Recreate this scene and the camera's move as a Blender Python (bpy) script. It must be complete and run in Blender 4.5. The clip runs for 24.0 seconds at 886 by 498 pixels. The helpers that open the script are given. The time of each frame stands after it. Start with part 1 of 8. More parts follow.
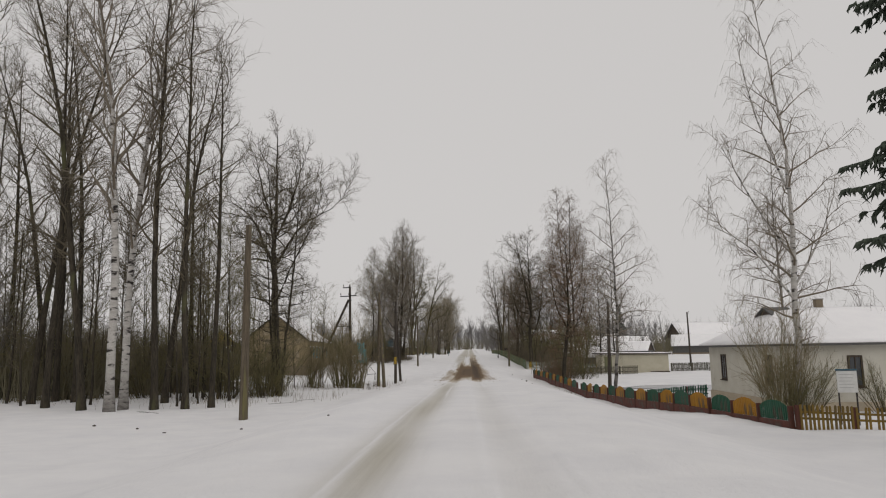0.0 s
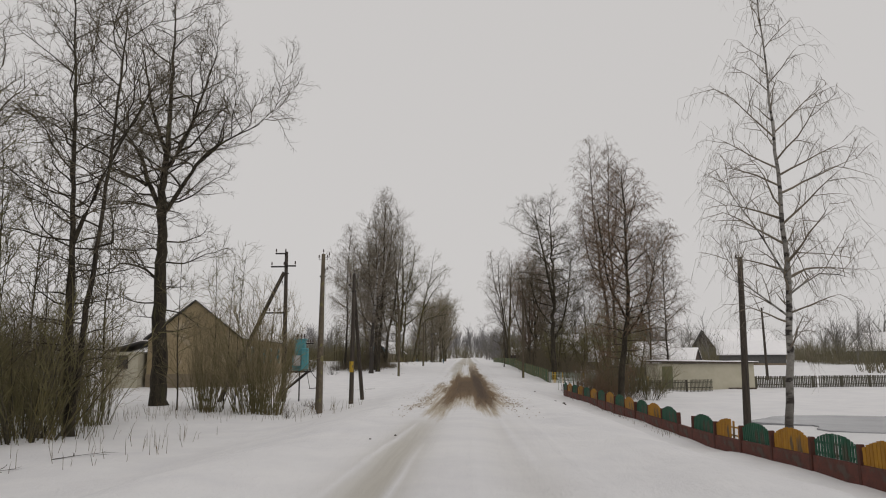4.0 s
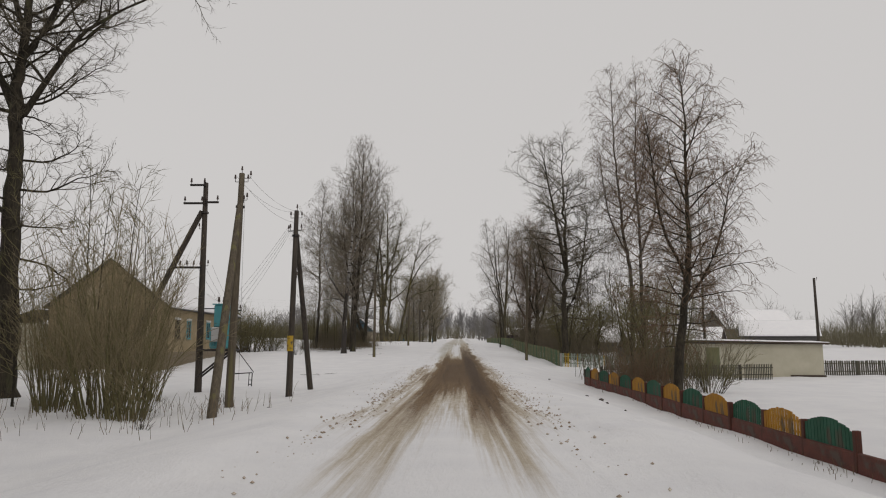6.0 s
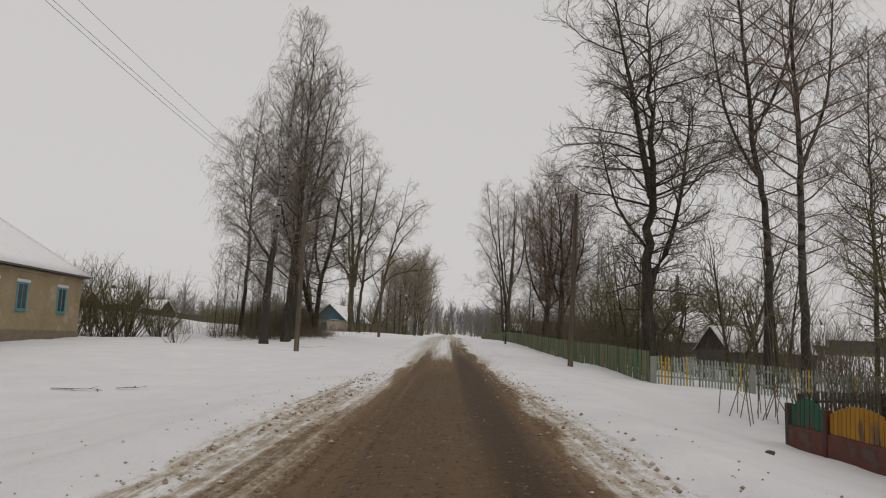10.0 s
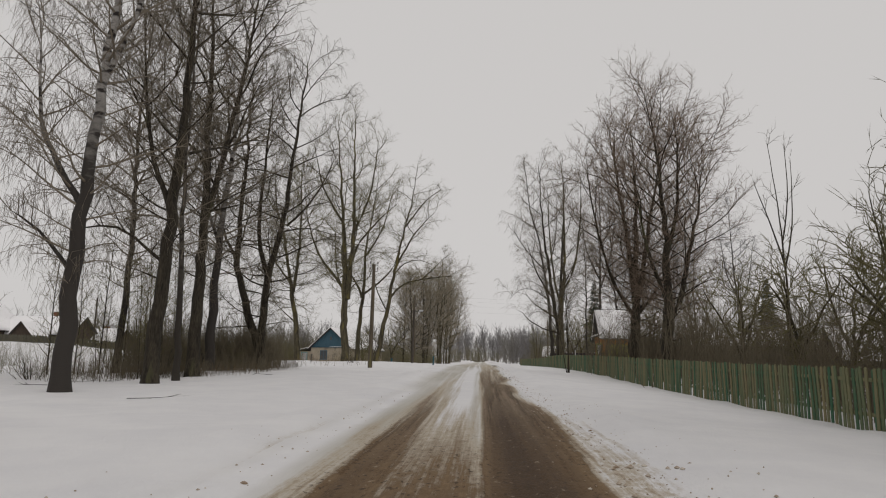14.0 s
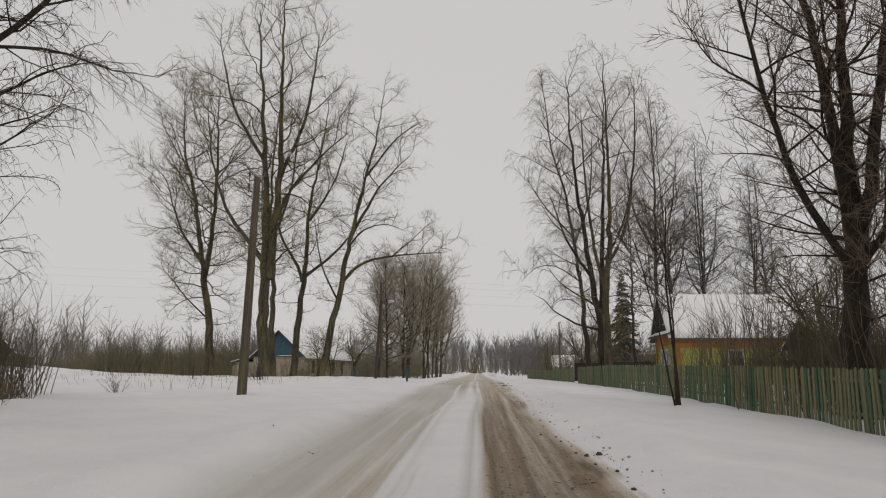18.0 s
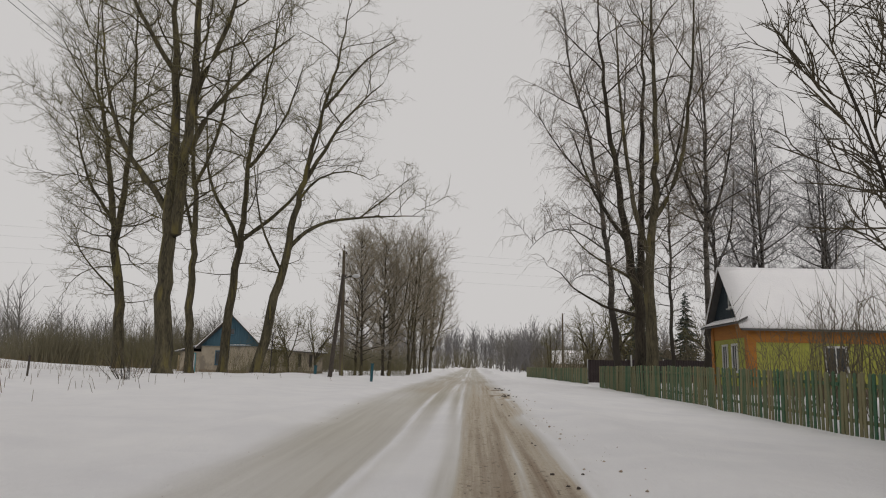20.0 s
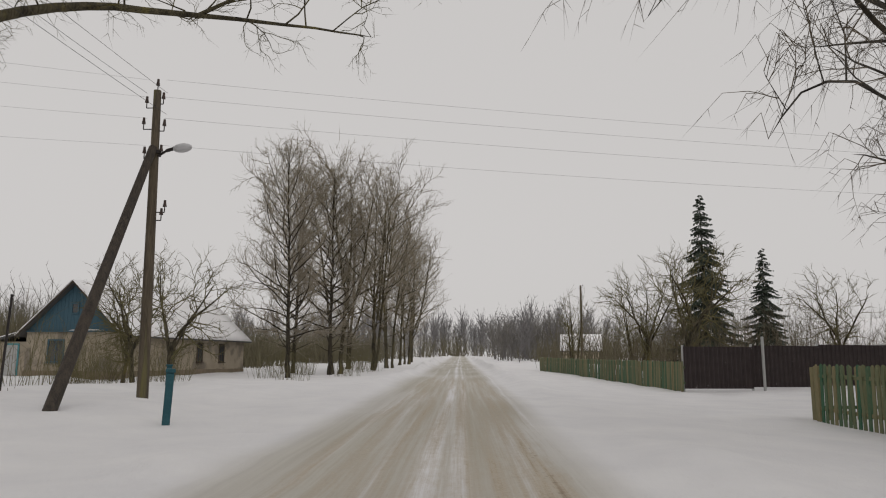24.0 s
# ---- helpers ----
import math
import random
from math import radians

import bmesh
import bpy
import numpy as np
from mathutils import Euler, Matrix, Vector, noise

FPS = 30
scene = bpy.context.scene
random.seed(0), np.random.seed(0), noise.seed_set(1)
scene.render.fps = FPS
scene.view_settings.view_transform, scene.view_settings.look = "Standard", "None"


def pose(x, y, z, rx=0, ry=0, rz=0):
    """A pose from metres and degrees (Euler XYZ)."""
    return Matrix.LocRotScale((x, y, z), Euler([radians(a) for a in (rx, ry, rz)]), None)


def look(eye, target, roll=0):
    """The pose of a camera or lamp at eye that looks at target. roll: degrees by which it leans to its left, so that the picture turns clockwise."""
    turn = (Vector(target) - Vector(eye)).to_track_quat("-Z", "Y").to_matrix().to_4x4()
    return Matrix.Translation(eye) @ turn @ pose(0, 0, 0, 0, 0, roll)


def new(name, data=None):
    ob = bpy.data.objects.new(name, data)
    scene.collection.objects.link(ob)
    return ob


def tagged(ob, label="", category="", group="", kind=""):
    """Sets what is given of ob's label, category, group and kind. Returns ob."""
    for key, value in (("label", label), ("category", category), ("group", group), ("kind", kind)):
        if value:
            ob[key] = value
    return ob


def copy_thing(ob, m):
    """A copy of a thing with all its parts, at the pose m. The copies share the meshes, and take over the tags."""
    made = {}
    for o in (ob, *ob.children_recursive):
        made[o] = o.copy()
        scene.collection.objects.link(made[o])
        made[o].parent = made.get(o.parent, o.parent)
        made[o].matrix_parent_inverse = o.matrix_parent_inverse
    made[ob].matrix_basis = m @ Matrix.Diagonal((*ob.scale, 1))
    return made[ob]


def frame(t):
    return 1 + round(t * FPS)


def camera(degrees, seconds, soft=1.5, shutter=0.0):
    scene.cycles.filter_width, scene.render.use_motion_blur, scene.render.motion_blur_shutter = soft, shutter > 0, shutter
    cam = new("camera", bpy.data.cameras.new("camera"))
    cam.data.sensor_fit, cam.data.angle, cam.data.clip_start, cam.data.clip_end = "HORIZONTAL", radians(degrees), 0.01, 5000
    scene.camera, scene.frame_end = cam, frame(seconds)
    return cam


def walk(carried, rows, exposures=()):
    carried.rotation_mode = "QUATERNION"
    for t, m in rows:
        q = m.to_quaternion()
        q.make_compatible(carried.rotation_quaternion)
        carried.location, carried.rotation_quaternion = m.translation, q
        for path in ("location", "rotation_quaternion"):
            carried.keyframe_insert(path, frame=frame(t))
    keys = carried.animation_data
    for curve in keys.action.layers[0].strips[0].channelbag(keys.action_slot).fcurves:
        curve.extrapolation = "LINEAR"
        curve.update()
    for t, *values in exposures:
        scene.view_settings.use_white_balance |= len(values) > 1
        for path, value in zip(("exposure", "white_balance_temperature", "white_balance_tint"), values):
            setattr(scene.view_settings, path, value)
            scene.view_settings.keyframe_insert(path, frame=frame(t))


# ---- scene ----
cam = camera(64.8, 24.0, soft=1.1)
PATH = (
    (0.0, pose(0.000, 0.000, 1.096, 98.34, 1.00, 2.13)),
    (0.5, pose(-0.049, 3.443, 1.022, 98.02, 0.60, 1.89)),
    (1.0, pose(-0.101, 6.863, 0.951, 98.88, 0.50, 1.73)),
    (1.5, pose(-0.144, 10.277, 0.884, 99.52, 0.57, 2.04)),
    (3.5, pose(-0.150, 24.112, 0.675, 99.37, 0.32, 2.29)),
    (4.0, pose(-0.150, 27.661, 0.612, 99.09, 0.27, 1.97)),
    (4.5, pose(-0.145, 31.233, 0.544, 98.60, -0.51, 1.45)),
    (5.0, pose(-0.126, 34.795, 0.473, 98.08, -0.98, 1.44)),
    (5.5, pose(-0.103, 38.397, 0.406, 97.80, -0.83, 1.54)),
    (6.0, pose(-0.071, 42.071, 0.337, 97.57, -0.17, 1.30)),
    (6.5, pose(-0.049, 45.715, 0.261, 97.18, 0.69, 1.04)),
    (7.0, pose(-0.047, 49.276, 0.181, 96.88, 0.83, 0.77)),
    (7.5, pose(-0.034, 52.812, 0.104, 96.66, 0.29, 0.71)),
    (8.0, pose(-0.016, 56.317, 0.031, 96.53, -0.35, 0.94)),
    (8.5, pose(-0.012, 59.745, -0.032, 96.67, -1.02, 1.05)),
    (9.0, pose(-0.023, 63.136, -0.086, 96.97, -1.77, 0.99)),
    (9.5, pose(-0.037, 66.505, -0.128, 97.33, -2.02, 0.77)),
    (10.0, pose(-0.026, 69.790, -0.162, 97.35, -2.12, 0.47)),
    (10.5, pose(0.026, 72.985, -0.187, 97.64, -1.97, 0.37)),
    (12.5, pose(0.322, 86.158, -0.135, 99.28, -0.15, 2.76)),
    (13.0, pose(0.299, 89.296, -0.125, 99.65, -0.13, 3.12)),
    (13.5, pose(0.232, 92.480, -0.115, 99.62, -0.44, 3.26)),
    (14.0, pose(0.155, 95.730, -0.083, 99.55, -0.43, 3.10)),
    (14.5, pose(0.084, 99.028, -0.038, 99.39, -0.35, 2.78)),
    (15.0, pose(0.030, 102.320, 0.010, 99.44, -0.10, 2.57)),
    (15.5, pose(-0.005, 105.535, 0.060, 99.57, 0.73, 2.49)),
    (16.0, pose(-0.021, 108.636, 0.111, 99.87, 1.45, 2.65)),
    (16.5, pose(-0.017, 111.757, 0.162, 100.11, 1.39, 2.72)),
    (17.0, pose(0.004, 114.877, 0.213, 100.24, 0.96, 2.69)),
    (17.5, pose(0.012, 118.035, 0.272, 100.27, 0.58, 2.71)),
    (18.0, pose(0.022, 121.247, 0.338, 100.42, -0.15, 2.81)),
    (18.5, pose(0.056, 124.450, 0.407, 100.34, -0.79, 2.86)),
    (20.5, pose(0.339, 137.440, 0.766, 99.85, -1.14, 2.30)),
    (21.0, pose(0.298, 140.639, 0.840, 99.93, -0.72, 2.14)),
    (21.5, pose(0.232, 143.802, 0.904, 100.07, -0.31, 1.96)),
    (22.0, pose(0.153, 146.968, 0.961, 100.10, -0.32, 1.86)),
    (22.5, pose(0.083, 150.081, 1.017, 99.83, -0.45, 1.61)),
    (23.0, pose(0.042, 153.188, 1.075, 99.67, -0.89, 1.47)),
    (23.5, pose(0.017, 156.308, 1.137, 99.42, -0.59, 1.31)),
    (24.0, pose(-0.000, 159.348, 1.200, 98.89, -0.34, 1.41)),
)
walk(cam, PATH)

# light: a closed overcast sky with a very soft sun behind the cloud
world = bpy.data.worlds.new("overcast")
scene.world = world
world.use_nodes = True
wn, wl = world.node_tree.nodes, world.node_tree.links
sky = wn.new("ShaderNodeTexSky")
sky.sky_type, sky.sun_disc = "NISHITA", False
sky.sun_elevation, sky.sun_rotation = radians(28), radians(150)
sky.air_density, sky.dust_density = 1.0, 3.0
grey = wn.new("ShaderNodeHueSaturation")
grey.inputs["Saturation"].default_value = 0.10
grey.inputs["Value"].default_value = 0.035
wl.new(sky.outputs[0], grey.inputs["Color"])
cloud = wn.new("ShaderNodeMixRGB")
cloud.inputs["Fac"].default_value = 0.85
cloud.inputs[2].default_value = (0.652, 0.632, 0.622, 1)
wl.new(grey.outputs[0], cloud.inputs[1])
wl.new(cloud.outputs[0], wn["Background"].inputs["Color"])
wn["Background"].inputs["Strength"].default_value = 1.03
sun = new("sun", bpy.data.lights.new("sun", "SUN"))
sun.data.energy, sun.data.angle, sun.data.color = 0.5, radians(50), (1.0, 0.965, 0.94)
sun.matrix_world = look((0, 0, 60), (-14, 25, 30))


# ---- materials ----
def mat(name, col, col2=None, rough=0.85, scale=6.0, bump=0.2, stretch=(1, 1, 1), fine=40.0, metal=0.0, vary=0.0, spec=0.3, spots=None, foot=None):
    """A node material: two noise scales between two colours, bump, and a shift by object where vary is set."""
    m = bpy.data.materials.new(name)
    m.use_nodes = True
    n, l = m.node_tree.nodes, m.node_tree.links
    b = n["Principled BSDF"]
    col2 = col2 or tuple(c * 0.7 for c in col)
    tc = n.new("ShaderNodeTexCoord")
    mp = n.new("ShaderNodeMapping")
    mp.inputs["Scale"].default_value = stretch
    l.new(tc.outputs["Object"], mp.inputs["Vector"])
    big = n.new("ShaderNodeTexNoise")
    big.inputs["Scale"].default_value, big.inputs["Detail"].default_value = scale, 6
    small = n.new("ShaderNodeTexNoise")
    small.inputs["Scale"].default_value, small.inputs["Detail"].default_value = fine, 4
    l.new(mp.outputs[0], big.inputs["Vector"])
    l.new(mp.outputs[0], small.inputs["Vector"])
    add = n.new("ShaderNodeMath")
    add.operation = "ADD"
    l.new(big.outputs["Fac"], add.inputs[0])
    l.new(small.outputs["Fac"], add.inputs[1])
    fac = add.outputs[0]
    if vary:
        info = n.new("ShaderNodeObjectInfo")
        mul = n.new("ShaderNodeMath")
        mul.operation = "MULTIPLY_ADD"
        mul.inputs[1].default_value = vary
        l.new(info.outputs["Random"], mul.inputs[0])
        l.new(fac, mul.inputs[2])
        fac = mul.outputs[0]
    ramp = n.new("ShaderNodeMapRange")
    ramp.inputs["From Min"].default_value = 0.75
    ramp.inputs["From Max"].default_value = 1.25 + vary
    l.new(fac, ramp.inputs["Value"])
    mix = n.new("ShaderNodeMixRGB")
    mix.inputs[1].default_value = (*col, 1)
    mix.inputs[2].default_value = (*col2, 1)
    l.new(ramp.outputs[0], mix.inputs["Fac"])
    out = mix.outputs[0]
    if spots:
        sp, size, low = spots
        vn = n.new("ShaderNodeTexNoise")
        vn.inputs["Scale"].default_value, vn.inputs["Detail"].default_value = size, 3
        l.new(mp.outputs[0], vn.inputs["Vector"])
        r2 = n.new("ShaderNodeMapRange")
        r2.inputs["From Min"].default_value, r2.inputs["From Max"].default_value = low, low + 0.10
        l.new(vn.outputs["Fac"], r2.inputs["Value"])
        mx = n.new("ShaderNodeMixRGB")
        l.new(r2.outputs[0], mx.inputs["Fac"])
        l.new(out, mx.inputs[1])
        mx.inputs[2].default_value = (*sp, 1)
        out = mx.outputs[0]
    if foot:
        # rough dark bark on the lowest metres of an old birch
        sep = n.new("ShaderNodeSeparateXYZ")
        l.new(tc.outputs["Object"], sep.inputs[0])
        up = n.new("ShaderNodeMath")
        up.operation = "MULTIPLY_ADD"
        up.inputs[1].default_value = 5.0
        l.new(big.outputs["Fac"], up.inputs[0])
        l.new(sep.outputs["Z"], up.inputs[2])
        r3 = n.new("ShaderNodeMapRange")
        r3.inputs["From Min"].default_value, r3.inputs["From Max"].default_value = foot[0] + 1.0, foot[0] + 4.0
        r3.inputs["To Min"].default_value, r3.inputs["To Max"].default_value = 1.0, 0.0
        l.new(up.outputs[0], r3.inputs["Value"])
        fm = n.new("ShaderNodeMixRGB")
        l.new(r3.outputs[0], fm.inputs["Fac"])
        l.new(out, fm.inputs[1])
        fm.inputs[2].default_value = (*foot[1], 1)
        out = fm.outputs[0]
    l.new(out, b.inputs["Base Color"])
    b.inputs["Roughness"].default_value, b.inputs["Metallic"].default_value = rough, metal
    b.inputs["Specular IOR Level"].default_value = spec
    bp = n.new("ShaderNodeBump")
    bp.inputs["Strength"].default_value, bp.inputs["Distance"].default_value = bump, 0.03
    l.new(add.outputs[0], bp.inputs["Height"])
    l.new(bp.outputs[0], b.inputs["Normal"])
    return m


M = {
    "snow": mat("snow", (0.90, 0.89, 0.89), (0.85, 0.84, 0.85), 0.7, 1.2, 0.35, fine=14),
    "bark": mat("bark_dark", (0.020, 0.017, 0.013), (0.068, 0.057, 0.04), 0.95, 4, 1.0, (1, 1, 0.2), 22, spots=((0.08, 0.078, 0.04), 1.6, 0.60)),
    "bark_grey": mat("bark_grey", (0.032, 0.028, 0.019), (0.118, 0.102, 0.062), 0.95, 4, 1.0, (1, 1, 0.2), 22, spots=((0.14, 0.118, 0.046), 2.6, 0.565)),
    "birch": mat("bark_birch", (0.40, 0.385, 0.36), (0.24, 0.225, 0.205), 0.85, 2.5, 0.4, (1, 1, 2.5), 20, spots=((0.035, 0.03, 0.028), 1.7, 0.52), foot=(8.2, (0.045, 0.039, 0.034))),
    "birch_old": mat("bark_birch_old", (0.13, 0.12, 0.105), (0.07, 0.062, 0.052), 0.9, 2.5, 0.5, (1, 1, 1.5), 18, spots=((0.032, 0.028, 0.024), 1.7, 0.50), foot=(4.6, (0.045, 0.039, 0.032))),
    "birch_white": mat("bark_birch_white", (0.52, 0.50, 0.47), (0.34, 0.325, 0.30), 0.85, 2.5, 0.4, (1, 1, 2.5), 20, spots=((0.04, 0.035, 0.032), 2.2, 0.55), foot=(0.6, (0.06, 0.052, 0.046))),
    "birch_grey": mat("bark_birch_grey", (0.31, 0.295, 0.27), (0.17, 0.16, 0.145), 0.85, 2.5, 0.4, (1, 1, 2.5), 20, spots=((0.04, 0.035, 0.032), 2.0, 0.5), foot=(1.4, (0.06, 0.052, 0.046))),
    "twig": mat("twigs_dark", (0.082, 0.069, 0.047), (0.148, 0.125, 0.086), 0.95, 1.0, 0.0),
    "twig_birch": mat("twigs_birch", (0.15, 0.125, 0.095), (0.24, 0.205, 0.16), 0.95, 1.0, 0.0),
    "twig_rust": mat("twigs_rust", (0.135, 0.085, 0.052), (0.20, 0.138, 0.092), 0.95, 1.0, 0.0),
    "twig_tan": mat("twigs_tan", (0.18, 0.145, 0.082), (0.275, 0.228, 0.14), 0.95, 1.0, 0.0),
    # rimed birch twigs; on the horizon woods this pale grey is painted haze
    "twig_frost_haze": mat("twigs_rimed_hazed", (0.17, 0.163, 0.162), (0.22, 0.212, 0.21), 0.95, 1.0, 0.0),
    "teal_dark": mat("paint_teal_dark", (0.02, 0.075, 0.095), (0.03, 0.10, 0.12), 0.7, 5, 0.2),
    "brush": mat("brush_brown", (0.10, 0.084, 0.056), (0.165, 0.138, 0.094), 0.95, 1.0, 0.0),
    # far woods only: colour lightened towards grey, distance haze painted in
    "twig_far": mat("twigs_far_hazed", (0.145, 0.136, 0.122), (0.205, 0.195, 0.178), 0.95, 1.0, 0.0),
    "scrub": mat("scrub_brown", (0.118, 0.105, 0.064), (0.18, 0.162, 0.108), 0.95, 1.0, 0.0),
    "twig_warm": mat("twigs_warm", (0.14, 0.10, 0.072), (0.21, 0.16, 0.118), 0.95, 1.0, 0.0),
    "twig_aspen": mat("twigs_aspen", (0.205, 0.175, 0.128), (0.30, 0.262, 0.195), 0.95, 1.0, 0.0),
    "twig_olive": mat("twigs_olive", (0.105, 0.094, 0.043), (0.175, 0.155, 0.078), 0.95, 1.0, 0.0),
    "needle": mat("needles", (0.035, 0.05, 0.036), (0.085, 0.10, 0.075), 0.9, 2.0, 0.0),
    "pole": mat("pole_wood", (0.15, 0.122, 0.085), (0.068, 0.056, 0.042), 0.9, 4, 0.5, (3, 3, 0.2), 20, spots=((0.15, 0.135, 0.062), 1.2, 0.56)),
    "pole_tar": mat("pole_tarred", (0.035, 0.03, 0.027), (0.08, 0.065, 0.05), 0.8, 4, 0.4, (3, 3, 0.2), 20),
    "concrete": mat("concrete", (0.30, 0.29, 0.27), (0.22, 0.21, 0.19), 0.9, 3, 0.4),
    "iron": mat("iron_dark", (0.03, 0.03, 0.032), (0.06, 0.05, 0.045), 0.6, 5, 0.2, metal=0.4),
    "ceramic": mat("insulator", (0.10, 0.07, 0.06), (0.05, 0.04, 0.035), 0.3, 5, 0.0),
    "turquoise": mat("paint_turquoise", (0.07, 0.26, 0.29), (0.10, 0.30, 0.32), 0.5, 3, 0.1, spots=((0.10, 0.16, 0.16), 4.0, 0.64)),
    "grey_paint": mat("paint_grey", (0.45, 0.45, 0.44), (0.36, 0.36, 0.35), 0.5, 3, 0.1),
    "yellow_band": mat("paint_yellow_band", (0.50, 0.32, 0.03), (0.36, 0.24, 0.03), 0.7, 6, 0.1, spots=((0.08, 0.065, 0.05), 7.0, 0.56)),
    "green": mat("paint_green", (0.014, 0.066, 0.036), (0.024, 0.095, 0.058), 0.7, 5, 0.2, (1, 1, 0.3), vary=0.55, spots=((0.06, 0.06, 0.04), 3.0, 0.56)),
    "yellow": mat("paint_ochre", (0.39, 0.195, 0.013), (0.27, 0.125, 0.012), 0.7, 5, 0.2, (1, 1, 0.3), vary=0.55, spots=((0.12, 0.08, 0.04), 3.0, 0.56)),
    "yellow_worn": mat("paint_ochre_worn", (0.20, 0.125, 0.02), (0.085, 0.062, 0.03), 0.85, 4, 0.3, (1, 1, 0.3), vary=0.6),
    "redbase": mat("paint_red_plinth", (0.155, 0.052, 0.038), (0.075, 0.04, 0.032), 0.88, 3, 0.6, spots=((0.10, 0.072, 0.058), 2.5, 0.55)),
    "brownpost": mat("paint_red_brown", (0.10, 0.032, 0.022), (0.06, 0.03, 0.022), 0.8, 5, 0.3, (1, 1, 0.3)),
    "picket": mat("picket_green_weathered", (0.015, 0.105, 0.06), (0.26, 0.205, 0.11), 0.85, 2.5, 0.3, (1, 1, 0.25), vary=1.3),
    "picket_old": mat("picket_old_grey", (0.055, 0.055, 0.042), (0.11, 0.10, 0.075), 0.9, 2.5, 0.3, (1, 1, 0.25), vary=0.4),
    "picket_pale": mat("picket_pale_green", (0.16, 0.22, 0.17), (0.34, 0.36, 0.32), 0.85, 2.5, 0.2, (1, 1, 0.25), vary=0.5),
    "metal_brown": mat("sheet_dark_brown", (0.028, 0.020, 0.020), (0.045, 0.033, 0.032), 0.55, 3, 0.05, spots=((0.5, 0.48, 0.48), 3.2, 0.70)),
    "white_wall": mat("plaster_white", (0.62, 0.60, 0.53), (0.53, 0.50, 0.42), 0.9, 1.5, 0.15, spots=((0.38, 0.34, 0.28), 1.0, 0.66)),
    "cream": mat("plaster_cream", (0.50, 0.47, 0.37), (0.42, 0.39, 0.30), 0.9, 1.5, 0.2, spots=((0.3, 0.26, 0.2), 1.0, 0.66)),
    "brick": mat("brick_tan", (0.35, 0.28, 0.172), (0.26, 0.203, 0.12), 0.9, 0.8, 0.3, fine=14, spots=((0.40, 0.335, 0.235), 0.7, 0.60)),
    "plinth": mat("plinth_stone", (0.25, 0.20, 0.14), (0.17, 0.14, 0.10), 0.9, 3, 0.5),
    "beige_old": mat("plaster_beige_old", (0.40, 0.345, 0.265), (0.31, 0.265, 0.20), 0.9, 1.6, 0.3, spots=((0.22, 0.19, 0.15), 0.9, 0.5)),
    "beige": mat("plaster_beige", (0.50, 0.43, 0.33), (0.40, 0.34, 0.255), 0.9, 0.9, 0.25, spots=((0.33, 0.285, 0.22), 0.8, 0.58)),
    "blue_wood": mat("boards_blue", (0.042, 0.092, 0.125), (0.06, 0.12, 0.155), 0.75, 2.5, 0.2, (4, 4, 0.3), vary=0.2),
    "navy": mat("boards_navy", (0.012, 0.022, 0.032), (0.022, 0.035, 0.045), 0.7, 2.5, 0.2, (4, 4, 0.3), vary=0.2),
    "orange": mat("boards_orange", (0.42, 0.18, 0.035), (0.33, 0.13, 0.03), 0.75, 2.5, 0.15, (0.5, 0.5, 4)),
    "lime": mat("boards_lime", (0.36, 0.36, 0.075), (0.29, 0.30, 0.06), 0.75, 2.5, 0.15, (0.5, 0.5, 4)),
    "white_trim": mat("trim_white", (0.66, 0.66, 0.64), (0.55, 0.55, 0.53), 0.6, 4, 0.05),
    "teal_trim": mat("trim_teal", (0.10, 0.30, 0.33), (0.08, 0.24, 0.27), 0.6, 4, 0.05),
    "dark_wood": mat("wood_dark", (0.05, 0.036, 0.028), (0.085, 0.065, 0.05), 0.85, 3, 0.3, (4, 4, 0.3)),
    "red_brick": mat("brick_red", (0.20, 0.085, 0.055), (0.14, 0.065, 0.045), 0.9, 8, 0.3),
    "slate": mat("roof_grey", (0.12, 0.115, 0.11), (0.08, 0.08, 0.078), 0.8, 3, 0.2),
    "straw": mat("dry_stalks", (0.20, 0.14, 0.07), (0.11, 0.08, 0.05), 0.95, 2, 0.0),
    "ice": mat("ice_grey", (0.24, 0.25, 0.265), (0.33, 0.335, 0.35), 0.25, 0.6, 0.05),
    "clod": mat("dirty_snow", (0.22, 0.145, 0.085), (0.60, 0.54, 0.46), 0.8, 3.0, 0.5, fine=12),
    "stone": mat("dark_clod", (0.05, 0.04, 0.035), (0.10, 0.08, 0.07), 0.9, 6, 0.5),
}


def pane_mat():
    m = bpy.data.materials.new("window_glass")
    m.use_nodes = True
    b = m.node_tree.nodes["Principled BSDF"]
    b.inputs["Base Color"].default_value = (0.05, 0.055, 0.06, 1)
    b.inputs["Roughness"].default_value = 0.08
    b.inputs["Specular IOR Level"].default_value = 0.6
    return m


M["glass"] = pane_mat()


def lamp_glass():
    m = mat("lamp_cover", (0.55, 0.55, 0.56), (0.48, 0.48, 0.49), 0.3, 3, 0.0)
    return m


M["lamp"] = lamp_glass()


# ---- ground shape ----
ROAD_Y = (-300, -60, 0, 10.3, 31.2, 42.1, 52.8, 63.1, 73, 92.5, 102.3, 111.8, 121.2, 140.6, 150.1, 159.3, 175, 200, 260, 500, 900, 3000)
ROAD_Z = (0.6, 0.35, -0.10, -0.32, -0.66, -0.86, -1.10, -1.29, -1.39, -1.32, -1.19, -1.04, -0.86, -0.36, -0.18, 0.0, 0.1, 0.2, 0.6, 3.0, 8.0, 9.0)
LEFT_Y, LEFT_Z = (-300, 38, 60, 80, 95, 105, 150, 162, 176, 194, 3000), (-1.15, -1.15, -0.85, -0.8, -0.35, 0.08, 0.08, 0.22, 0.12, -0.3, -0.3)
